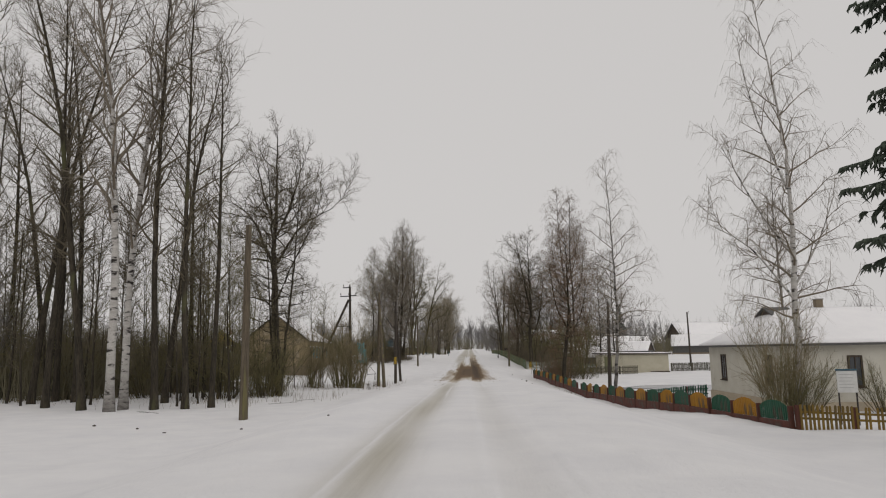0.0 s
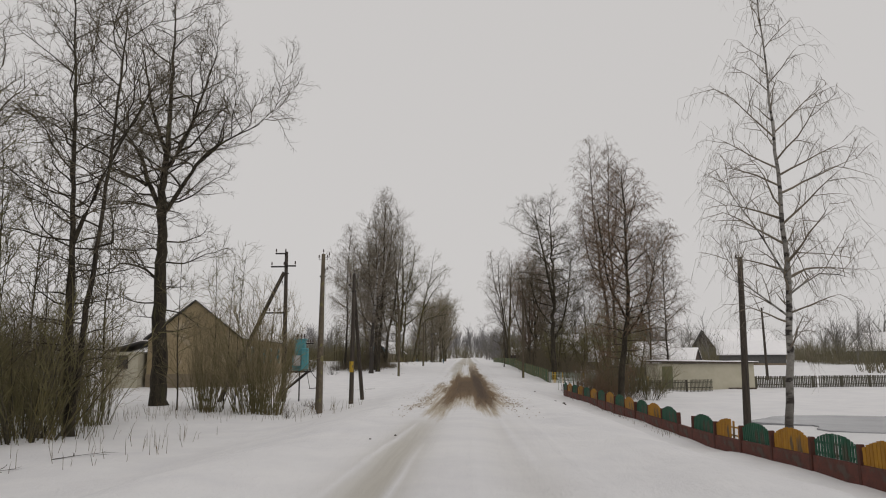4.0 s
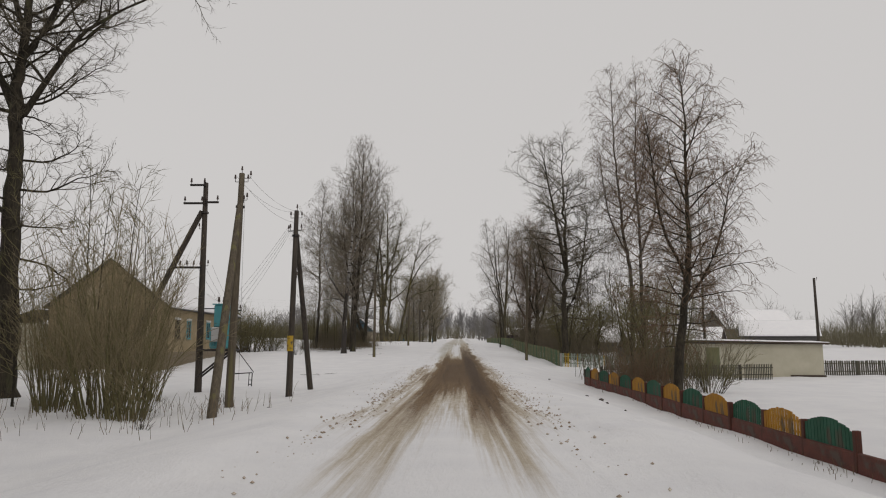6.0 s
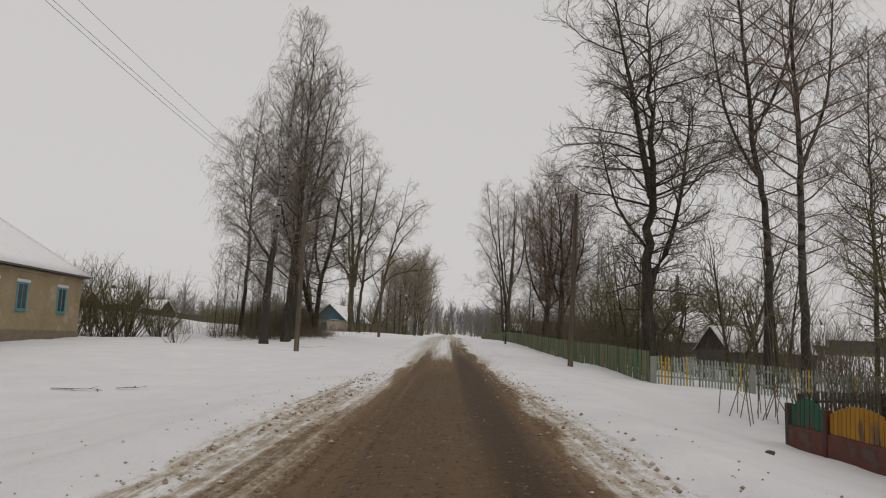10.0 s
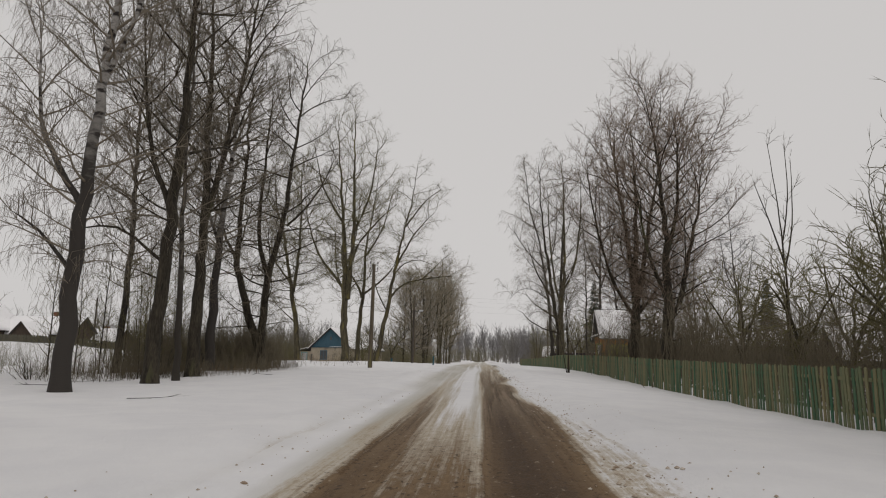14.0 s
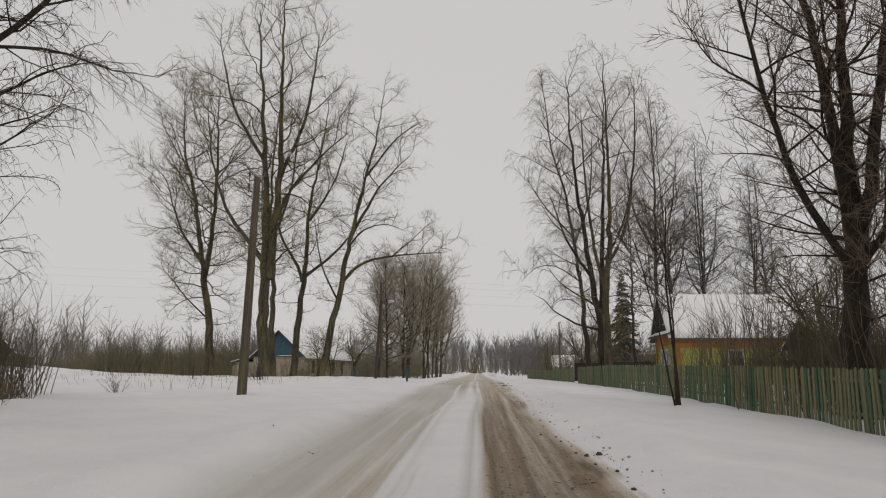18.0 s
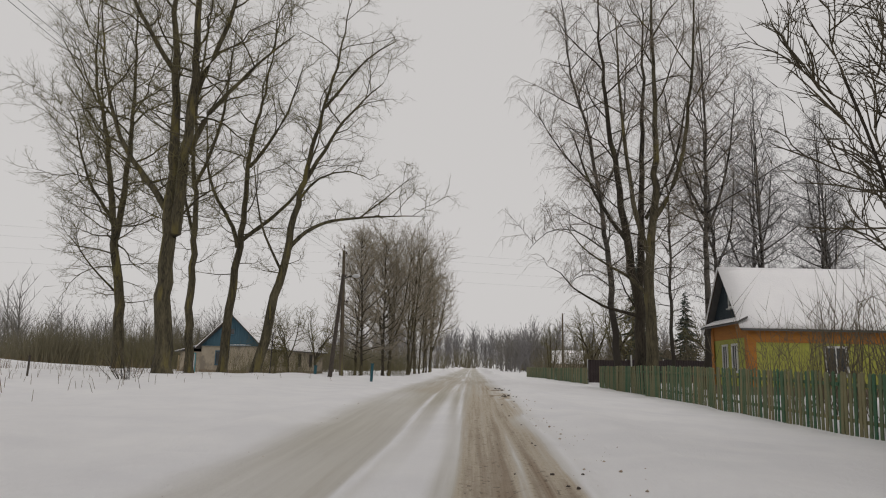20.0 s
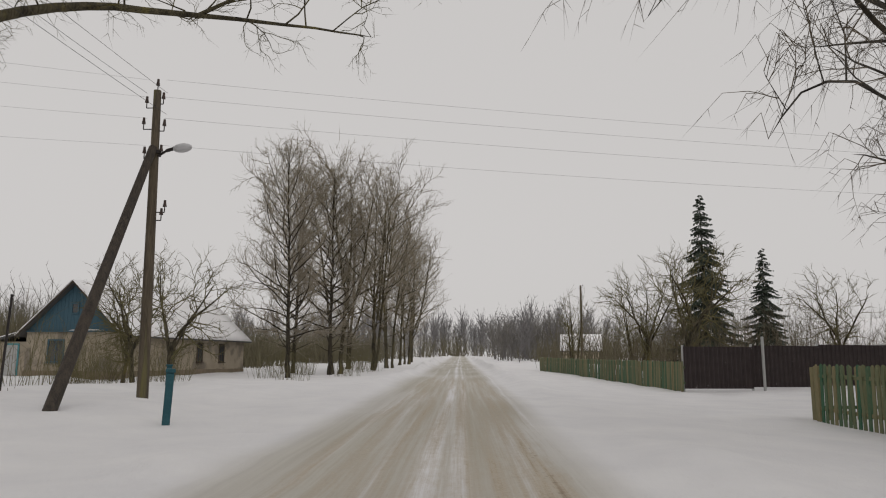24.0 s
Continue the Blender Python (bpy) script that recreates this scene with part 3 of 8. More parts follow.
def tree_shape(seed, h=20.0, r=0.22, lean=0.02, stems=1, spread=0.0, fork=0.0, limbs=26, first=0.28, reach=0.24, angle=0.9, up=0.35,
               branches=9, twigs=7, twig_len=0.9, droop=0.0, profile="round", wander=0.06, thin=0.0088, fork_n=3, fork_open=0.36, sub=2):
    """Trunk and crown of a bare tree of height h: (verts, faces) twice."""
    rng = random.Random(seed)
    TV, TF, CV, CF = [], [], [], []
    mains = []
    for s in range(stems):
        a = 2 * math.pi * (s + rng.uniform(-0.2, 0.2)) / max(stems, 1)
        tilt = spread * rng.uniform(0.6, 1.2)
        way = Vector((math.cos(a) * tilt + rng.uniform(-lean, lean), math.sin(a) * tilt + rng.uniform(-lean, lean), 1))
        hs, rs = h * (1 if s == 0 else rng.uniform(0.72, 0.97)), r * (1 if s == 0 else rng.uniform(0.6, 0.9))
        foot = Vector((math.cos(a), math.sin(a), 0)) * (0.0 if stems == 1 else r * 1.1) + Vector((0, 0, -0.4))
        if fork:
            pts, radii = limb(rng, foot, way, hs * fork + 0.4, rs, rs * 0.8, 7, 0.05, wander * 0.5)
            radii[0] *= 1.5
            tube(TV, TF, pts, radii, 9, False)
            mains.append((pts, radii, 0.75, 0.35, 0.6))
            for q in range(fork_n):
                b = 2 * math.pi * (q + rng.uniform(-0.25, 0.25)) / fork_n
                w2 = (Vector((math.cos(b), math.sin(b), 0)) * fork_open * rng.uniform(0.6, 1.3) + Vector((0, 0, 1)))
                p2, r2 = limb(rng, pts[-1] - (pts[-1] - pts[-2]) * rng.uniform(0, 0.6), w2, hs * (1 - fork) * rng.uniform(0.85, 1.05), rs * rng.uniform(0.5, 0.72), 0.02, 11, 0.25, wander)
                tube(TV, TF, p2, r2, 7)
                mains.append((p2, r2, 0.12, 1.0, 1.0))
        else:
            pts, radii = limb(rng, foot, way, hs + 0.4, rs, 0.018, 16, 0.05, wander * 0.35)
            radii = [max(0.018, rs * (1 - i / 16) ** 0.85) for i in range(17)]
            radii[0] *= 1.45
            tube(TV, TF, pts, radii, 8)
            mains.append((pts, radii, first, 1.0, 1.0))
    total = sum(m[4] for m in mains)
    for pts, radii, lo, hi, share in mains:
        n1 = max(3, int(limbs * share / total))
        for i in range(n1):
            t = lo + (0.97 - lo) * (i + rng.uniform(0, 1)) / n1
            if hi < 1:
                t = rng.uniform(lo, 0.98)
            p, d = along(pts, t)
            rad = np.interp(t * (len(pts) - 1), range(len(radii)), radii)
            q = (t - lo) / max(1e-6, 1 - lo)
            if profile == "round":
                ln = h * reach * (0.35 + 1.0 * math.sin(math.pi * min(1, 0.12 + 0.84 * q))) * rng.uniform(0.5, 1.15)
            else:
                ln = h * reach * (0.9 - 0.5 * abs(q - 0.5)) * rng.uniform(0.5, 1.15)
            ln = max(0.5, ln)
            a1 = angle * rng.uniform(0.7, 1.2) * (1.1 - 0.4 * q)
            lp, lr = limb(rng, p, off(rng, d, a1), ln, min(rad * 0.62, 0.022 + ln * 0.014), 0.008, 8, up * rng.uniform(0.4, 1.4), 0.05 + wander * 1.5, -droop * 0.5)
            tube(CV, CF, lp, lr, 4)
            n2 = max(2, int(branches * (0.4 + 0.6 * ln / (h * reach))))
            for j in range(n2):
                t2 = 0.15 + 0.85 * (j + rng.random()) / n2
                p2, d2 = along(lp, min(t2, 1.0))
                l2 = ln * (0.55 - 0.33 * t2) * rng.uniform(0.6, 1.35) + 0.25
                bp, br = limb(rng, p2, off(rng, d2, rng.uniform(0.45, 1.0)), l2, 0.009 + l2 * 0.0075, 0.006, 4, up * 0.5, 0.06 + wander * 1.7, -droop * 1.3)
                tube(CV, CF, bp, br, 3)
                n3 = max(2, int(twigs * (0.5 + 0.35 * l2) * rng.uniform(0.7, 1.3)))
                for k in range(n3):
                    t3 = 0.12 + 0.88 * (k + rng.random()) / n3
                    p3, d3 = along(bp, min(t3, 1.0))
                    l3 = twig_len * rng.uniform(0.45, 1.3)
                    w3 = off(rng, d3, rng.uniform(0.3, 0.95))
                    if droop > 0.3:
                        e1 = p3 + w3 * l3 * 0.45
                        w4 = (w3 * 0.6 + Vector((rng.gauss(0, 0.2), rng.gauss(0, 0.2), 0.1 - droop * 1.5))).normalized()
                        tube(CV, CF, [p3, e1, e1 + w4 * l3 * (0.5 + droop * 0.6)], [thin, thin * 0.8, 0], 3)
                    else:
                        e1 = p3 + (w3 + Vector((0, 0, 0.12))) * l3
                        tube(CV, CF, [p3, e1], [thin, 0], 3)
                        for m in range(sub):
                            c4 = p3.lerp(e1, rng.uniform(0.25, 0.8))
                            tube(CV, CF, [c4, c4 + off(rng, w3, rng.uniform(0.4, 0.9)) * l3 * rng.uniform(0.3, 0.6)], [thin * 0.8, 0], 3)
    return (TV, TF), (CV, CF)


def spline(ctrl, rng, step=0.7, wob=0.05):
    """Points about a step apart on a smooth line through (x, z) or (x, y, z) controls, with slight crooks."""
    c = [Vector((p[0], 0.0, p[1])) if len(p) == 2 else Vector(p) for p in ctrl]
    out = []
    for i in range(len(c) - 1):
        a, b = c[max(i - 1, 0)], c[min(i + 2, len(c) - 1)]
        p, q = c[i], c[i + 1]
        n = max(2, int(round((q - p).length / step)))
        for j in range(n):
            t = j / n
            out.append(0.5 * (2 * p + (q - a) * t + (2 * a - 5 * p + 4 * q - b) * t * t + (3 * p - a - 3 * q + b) * t ** 3))
            if i + j:
                out[-1] += Vector((rng.gauss(0, wob), rng.gauss(0, wob), 0))
    return out + [c[-1]]


def grow(seed, stems, reach, limbs=40, rise=(0.25, 1.05), up=0.3, droop=0.0, kink=0.16, dens=1.7, twigs=3.0, twig=0.6, thin=0.0075, sub=2, low=3.0, stout=1.0, many=1.0, wide=1.0):
    """A bare tree: stems of (controls, radius at the foot, at the tip), then limbs, branches and twigs.
    reach gives (height, sideways reach of the limbs) pairs; rise the limbs' slope at the lowest and the topmost limb."""
    rng = random.Random(seed)
    TV, TF, CV, CF = [], [], [], []
    hz, hr = zip(*reach)
    hr, limbs = [q * wide for q in hr], limbs * many
    lines = []
    for i, (ctrl, r0, r1) in enumerate(stems):
        y_off = 0.0 if i == 0 or len(ctrl[0]) == 3 else rng.uniform(-0.9, 0.9)
        pts = spline(ctrl, rng, 0.7, 0.05 * min(1.0, r0 / 0.3))
        n = len(pts)
        for k in range(n):
            pts[k] += Vector((0, y_off * (k / n) ** 0.7 * min(3.0, n * 0.12), 0))
        radii = [r1 + (r0 - r1) * (1 - k / (n - 1)) ** (1.25 if i == 0 else 1.0) for k in range(n)]
        if pts[0].z < 0.3:
            pts.insert(0, pts[0] + Vector((0, 0, -0.5)))
            radii = [r0 * 1.55, r0 * 1.22] + radii[1:]
        tube(TV, TF, pts, radii, 9 if r0 > 0.12 else 7)
        lines.append((pts, radii))
    weights = [sum((b - a).length for a, b in zip(p, p[1:]) if b.z > low) + 0.01 for p, r in lines]
    tot = sum(weights)
    turn = rng.uniform(0, 6.28)
    tips = lambda p, e, r: tube(CV, CF, [p, e], [r, 0], 3)

    def spray(p, w, ln):
        """One twig with its side twigs."""
        if droop > 0.3:
            e = p + w * ln * 0.4
            f = e + (w * 0.35 + Vector((rng.gauss(0, 0.12), rng.gauss(0, 0.12), -droop))).normalized() * ln * rng.uniform(0.5, 1.1)
            tube(CV, CF, [p, e, f], [thin, thin * 0.8, 0], 3)
            for m in range(sub):
                g = e.lerp(f, rng.uniform(0.0, 0.7))
                tips(g, g + Vector((rng.gauss(0, 0.35), rng.gauss(0, 0.35), -droop * 0.9)) * ln * rng.uniform(0.3, 0.6), thin * 0.75)
        else:
            e = p + (w + Vector((0, 0, 0.15))) * ln
            tips(p, e, thin)
            for m in range(sub):
                g = p.lerp(e, rng.uniform(0.2, 0.85))
                tips(g, g + off(rng, w, rng.uniform(0.45, 0.95)) * ln * rng.uniform(0.3, 0.65), thin * 0.8)

    def ramify(lp, ln, first):
        n2 = max(3, int(ln * dens))
        for j in range(n2):
            t2 = first + (1 - first) * (j + rng.random()) / n2
            p2, d2 = along(lp, min(t2, 1.0))
            l2 = ln * (0.52 - 0.36 * t2) * rng.uniform(0.5, 1.35) + 0.3
            bp, br = limb(rng, p2, off(rng, d2, rng.uniform(0.5, 1.0)), l2, 0.007 + l2 * 0.0085 * stout, 0.006, 5, up * 0.7, kink * 0.9, -droop * 0.8)
            tube(CV, CF, bp, br, 3)
            n3 = max(2, int(twigs * (0.6 + l2) * rng.uniform(0.7, 1.3)))
            for k in range(n3):
                p3, d3 = along(bp, min(1.0, 0.1 + 0.9 * (k + rng.random()) / n3))
                spray(p3, off(rng, d3, rng.uniform(0.3, 0.95)), twig * rng.uniform(0.4, 1.25))
        for k in range(int(ln * 1.6)):
            p3, d3 = along(lp, rng.uniform(0.3, 1.0))
            spray(p3, off(rng, d3, rng.uniform(0.5, 1.1)), twig * rng.uniform(0.4, 1.1))

    for (pts, radii), wt in zip(lines, weights):
        n1 = max(2, int(limbs * wt / tot))
        ok = [k for k in range(len(pts) - 1) if pts[k + 1].z > low]
        z0, z1 = low, max(pts[-1].z, low + 1)
        for i in range(n1):
            f = ok[0] + (len(ok) - 0.05) * (i + rng.random()) / n1 if ok else len(pts) - 1.5
            k = min(int(f), len(pts) - 2)
            p = pts[k].lerp(pts[k + 1], f - k)
            d = (pts[k + 1] - pts[k]).normalized()
            turn += 2.4 + rng.uniform(-0.5, 0.5)
            q = (p.z - z0) / (z1 - z0)
            e = (rise[0] + (rise[1] - rise[0]) * q) * rng.uniform(0.75, 1.2)
            side = float(np.interp(p.z, hz, hr)) * rng.uniform(0.5, 1.12) * (1.0 if radii[0] > 0.16 else 0.75 if radii[0] > 0.1 else 0.42)
            ln = max(0.7, side / max(0.62, math.cos(e)))
            way = Vector((math.cos(turn) * math.cos(e), math.sin(turn) * math.cos(e), math.sin(e))) + Vector((d.x, d.y, 0)) * 0.5
            lp, lr = limb(rng, p, way, ln, min(radii[k] * 0.6, (0.014 + ln * 0.0125) * stout), 0.007, max(5, int(ln / 0.5)), up * rng.uniform(0.3, 1.5), kink * 0.75, -droop * 0.55)
            tube(*((TV, TF) if droop < 0.6 else (CV, CF)), lp, lr, 5 if ln > 2.5 else 4)
            ramify(lp, ln, 0.18)
        for k in range(4):
            spray(pts[-1 - (k % 2)], off(rng, Vector((0, 0, 1)), rng.uniform(0.1, 0.6)), twig)
    return (TV, TF), (CV, CF)


def single(x, y, thing, turn=0):
    """Set one tree on the ground at its place."""
    thing.matrix_basis = Matrix.LocRotScale((x, y, on(x, y, 0.05)), Euler((0, 0, radians(turn))), None)
    return thing


def bush_shape(seed, h=4.0, stems=30, spread=0.5, base=0.6, twigs=8, thin=0.012, stout=0.0036):
    """Many thin stems from one foot, with side twigs."""
    rng = random.Random(seed)
    SV, SF, CV, CF = [], [], [], []
    for s in range(stems):
        a, q = rng.uniform(0, 6.283), rng.random() ** 0.5
        foot = Vector((math.cos(a) * base * q, math.sin(a) * base * q, -0.3))
        way = Vector((math.cos(a) * spread * q * rng.uniform(0.5, 1.3), math.sin(a) * spread * q * rng.uniform(0.5, 1.3), 1))
        ln = h * rng.uniform(0.55, 1.1)
        lp, lr = limb(rng, foot, way, ln, 0.009 + h * stout, 0.005, 6, 0.05, 0.07)
        tube(SV, SF, lp, lr, 4)
        for k in range(twigs):
            t = rng.uniform(0.25, 1.0)
            p, d = along(lp, t)
            l3 = h * 0.2 * rng.uniform(0.5, 1.4)
            w3 = off(rng, d, rng.uniform(0.3, 0.8))
            bp, br = limb(rng, p, w3, l3, thin, thin * 0.5, 3, 0.2, 0.1)
            tube(CV, CF, bp, br, 3)
            for m in range(3):
                p4, d4 = along(bp, rng.uniform(0.2, 0.95))
                e = p4 + off(rng, d4, rng.uniform(0.4, 0.9)) * l3 * 0.45
                tube(CV, CF, [p4, e], [thin * 0.6, 0], 3)
    return (SV, SF), (CV, CF)


def spruce_shape(seed, h=14.0, r=0.2, wide=0.24, sparse=1.0, first=0.08):
    """A trunk and drooping boughs set with needle sprays."""
    rng = random.Random(seed)
    TV, TF, CV, CF = [], [], [], []
    pts = [Vector((0, 0, -0.4 + (h + 0.4) * i / 10)) for i in range(11)]
    tube(TV, TF, pts, [max(0.02, r * (1 - i / 10)) for i in range(11)], 8)
    z = h * first
    while z < h * 0.985:
        q = z / h
        n = rng.randint(5, 7) if q < 0.9 else 4
        ln0 = h * wide * (1 - q) ** 0.85 + 0.25
        for i in range(n):
            a = 6.283 * (i + rng.uniform(-0.3, 0.3)) / n
            ln = ln0 * rng.uniform(0.55, 1.15)
            way = Vector((math.cos(a), math.sin(a), rng.uniform(-0.05, 0.3)))
            lp, lr = limb(rng, Vector((0, 0, z + rng.uniform(-0.32, 0.32))), way, ln, 0.02 + ln * 0.01, 0.008, 6, -0.75, 0.06, 0.55)
            tube(CV, CF, lp, lr, 3)
            m = max(4, int(ln * 6 / sparse))
            for k in range(m):
                t = 0.12 + 0.88 * (k + rng.random()) / m
                p, d = along(lp, min(t, 1))
                s = ln0 * 0.26 * (1.15 - t) + 0.14
                for sg in (-1, 1):
                    u, w = side_of(d)
                    side = u if abs(u.z) < abs(w.z) else w
                    e = p + (d * 0.55 + side * sg * rng.uniform(0.7, 1.0) + Vector((0, 0, -0.35 + rng.uniform(-0.25, 0.15)))) * s
                    tube(CV, CF, [p, p.lerp(e, 0.5) + Vector((0, 0, 0.02)), e], [0.02, 0.06, 0], 3)
                    for g in range(2):
                        c = p.lerp(e, rng.uniform(0.3, 0.9))
                        tube(CV, CF, [c, c + Vector((rng.gauss(0, 0.5), rng.gauss(0, 0.5), -1)) * s * 0.45], [0.035, 0], 3)
        z += h * 0.034 * rng.uniform(0.8, 1.25) * (1.15 - 0.5 * q)
    return (TV, TF), (CV, CF)


def tree_thing(name, label, category, group, shapes, bark, twig, names=("trunk", "crown")):
    root = new(name)
    tagged(root, label, category, group)
    (a, b), (c, d) = shapes
    t = mesh_ob(names[0], a, b, M[bark], root, True)
    mesh_ob(names[1], c, d, M[twig], root, True)
    return root


def plant(spec, first, places):
    """Set copies of a thing at (x, y, size, turn); the built one takes the first place."""
    for i, (x, y, s, turn) in enumerate(places):
        ob = first if i == 0 else copy_thing(first, Matrix.Identity(4))
        ob.matrix_basis = Matrix.LocRotScale((x, y, on(x, y, 0.05)), Euler((0, 0, radians(turn))), (s, s, s))


ALDER = "tall slim bare alder with dark bark in the roadside wood"
plant("", tree_thing("alder_tree", ALDER, "tree", "trees of the roadside wood",
      tree_shape(1, 25, 0.19, 0.03, limbs=34, first=0.28, reach=0.16, angle=0.75, up=0.5, branches=7, twigs=6, twig_len=0.8, sub=1, profile="flat"), "bark", "twig"),
      [(-18.5, 41.1, 1.2, 0), (-30.2, 50.8, 1.26, 80), (-15.6, 42.4, 0.94, 200), (-42.4, 63, 1.32, 130), (-34, 57, 1.2, 300), (-46, 66, 1.32, 10), (-24, 60, 1.14, 45), (-52, 58, 1.26, 70), (-26.5, 43.5, 1.2, 150), (-33.5, 45, 1.26, 260)])
plant("", tree_thing("alder_tree", ALDER, "tree", "trees of the roadside wood",
      tree_shape(2, 26, 0.20, 0.04, limbs=36, first=0.26, reach=0.17, angle=0.8, up=0.5, branches=7, twigs=6, twig_len=0.85, sub=1, profile="flat", wander=0.07), "bark", "twig"),
      [(-16.9, 41.7, 1.01, 20), (-30.4, 48.2, 1.26, 100), (-27.6, 48.8, 1.22, 230), (-37.6, 61.7, 1.32, 310), (-20.5, 47, 1.08, 160), (-28.1, 56.2, 1.14, 60), (-38, 48, 1.26, 20), (-44, 52, 1.2, 200), (-23.2, 41.8, 1.2, 330), (-40, 42, 1.2, 110)])
plant("", tree_thing("birch_tree", "tall birch with white black-flecked bark beside the alders", "tree", "trees of the roadside wood",
      tree_shape(3, 27, 0.23, 0.03, limbs=36, first=0.3, reach=0.15, angle=0.65, up=0.3, branches=8, twigs=7, twig_len=0.9, droop=0.35, profile="round"), "birch_white", "twig_birch"),
      [(-20.2, 39.2, 1.2, 0), (-20.6, 41.6, 1.14, 140)])
plant("", tree_thing("young_alder", "thin young alder stem among the taller trees", "tree", "trees of the roadside wood",
      tree_shape(30, 12, 0.08, 0.08, limbs=26, first=0.2, reach=0.19, angle=0.75, up=0.5, branches=5, twigs=5, twig_len=0.65, sub=1, profile="flat", thin=0.011), "bark", "twig"),
      [(-17.6, 45.5, 0.9, 0), (-22.0, 45, 1.0, 40), (-25, 50.5, 1.1, 90), (-29, 45, 1.0, 130), (-32.5, 53, 1.1, 170), (-21.4, 52.5, 0.9, 210), (-36, 51.5, 1.1, 260), (-26.8, 54, 1.0, 300), (-19.2, 49.5, 0.8, 350), (-41, 56, 1.1, 20), (-16.2, 47.6, 0.7, 60), (-23.5, 47.5, 1.2, 10), (-31, 43.5, 1.15, 95), (-18.2, 43.6, 0.9, 150), (-24.8, 45.6, 1.1, 200), (-33, 49.5, 1.2, 240), (-29.5, 53, 1.2, 280), (-39, 51, 1.2, 330), (-21.2, 43.4, 0.8, 15)])
def slim_wood():
    rg = random.Random(17)
    spots = [(rg.uniform(-24, -15.5), rg.uniform(47, 62), rg.uniform(0.45, 0.8), rg.uniform(0, 360)) for i in range(10)]
    spots += [(rg.uniform(-23, -15.5), rg.uniform(47, 55), rg.uniform(0.75, 1.15), rg.uniform(0, 360)) for i in range(12)]
    spots += [(rg.uniform(-52, -20), rg.uniform(50, 70), rg.uniform(0.7, 1.3), rg.uniform(0, 360)) for i in range(26)]
    spots += [(-14.8, 70.0, 0.7, 20), (-16.2, 71.6, 0.8, 90), (-13.7, 72.4, 0.62, 170), (-17.2, 69.0, 0.75, 240), (-15.4, 74.0, 0.8, 310), (-12.9, 70.8, 0.5, 60)]
    spots += [(rg.uniform(-19.5, -13.8), rg.uniform(124, 139), rg.uniform(0.3, 0.62), rg.uniform(0, 360)) for i in range(26)]
    plant("", tree_thing("slim_alder", "slim bare pole-like alder crowded in the wood", "tree", "trees of the roadside wood",
          tree_shape(40, 13, 0.07, 0.05, limbs=28, first=0.14, reach=0.21, angle=0.85, up=0.5, branches=4, twigs=4, twig_len=0.9, profile="flat", thin=0.015, sub=0), "bark", "twig_olive"), spots)


slim_wood()
WEEP = dict(rise=(0.2, 0.9), up=0.3, droop=0.9, kink=0.13, dens=2.4, twigs=3.0, twig=1.15, thin=0.0085, sub=2, many=2.0, wide=1.2)
CROOK = dict(stout=0.72, rise=(-0.05, 0.85), up=0.4, kink=0.3, dens=2.5, twigs=3.6, twig=0.68, thin=0.0105, many=1.9, wide=1.15)
STEEP = dict(rise=(0.25, 1.0), up=0.4, droop=0.1, kink=0.18, dens=2.4, twigs=3.7, twig=0.72, thin=0.0105, many=2.0, wide=1.15)


def big_tree(name, label, group, x, y, bark, twig, shape, turn=0):
    return single(x, y, tree_thing(name, label, "tree", group, shape, bark, twig), turn)


big_tree("old_maple_tree", "bare many-stemmed olive-barked tree with curling limbs", "bare broad trees", -14.2, 52.5, "bark", "twig",
         grow(4, [([(0, 0), (-0.3, 4.5), (-0.5, 8.5), (-0.9, 14.5), (-1.2, 17.8)], 0.17, 0.02), ([(0.1, 0), (0.5, 4), (1.1, 9), (1.6, 15.5)], 0.13, 0.02), ([(-0.2, 0), (-0.9, 4), (-1.4, 9), (-1.8, 13)], 0.11, 0.02), ([(-0.4, 7.0), (1.0, 10), (2.6, 13)], 0.09, 0.02)],
              ((2, 1.5), (6, 2.6), (10, 3.4), (14, 2.6), (18, 0.8)), 58, low=2.0, **{**CROOK, "up": 0.15}))
big_tree("old_maple_tree", "large bare tree with dark trunk and wide-spread limbs above the bushes", "bare broad trees", -19.9, 72.7, "bark", "twig",
         grow(5, [([(0, 0), (-0.3, 5.8), (-0.5, 11.2), (-0.6, 14.2), (-0.4, 19.5), (-0.5, 27.5)], 0.56, 0.04),
                  ([(-0.5, 8.0), (-1.4, 8.9), (-3.2, 9.3), (-4.6, 8.3)], 0.10, 0.02), ([(-0.6, 12.9), (-1.6, 14.5), (-2.8, 17.2), (-4.0, 18.6), (-6.2, 20.3)], 0.20, 0.02),
                  ([(-1.7, 14.6), (-3.7, 15.7), (-5.9, 16.0)], 0.11, 0.02), ([(-0.4, 12.5), (1.0, 14.9), (2.5, 16.9), (6.0, 18.8)], 0.17, 0.02), ([(-0.6, 15.5), (0.8, 18.5), (2.4, 24.5)], 0.17, 0.02), ([(-0.6, 17), (-1.8, 20), (-3.2, 25.5)], 0.15, 0.02)],
              ((3, 1.8), (7, 3.4), (12, 4.4), (18, 4.8), (23, 3.6), (28, 1.0)), 66, low=4.0, **{**CROOK, "rise": (-0.15, 0.7), "up": 0.25, "kink": 0.3, "many": 1.9, "stout": 0.95}))
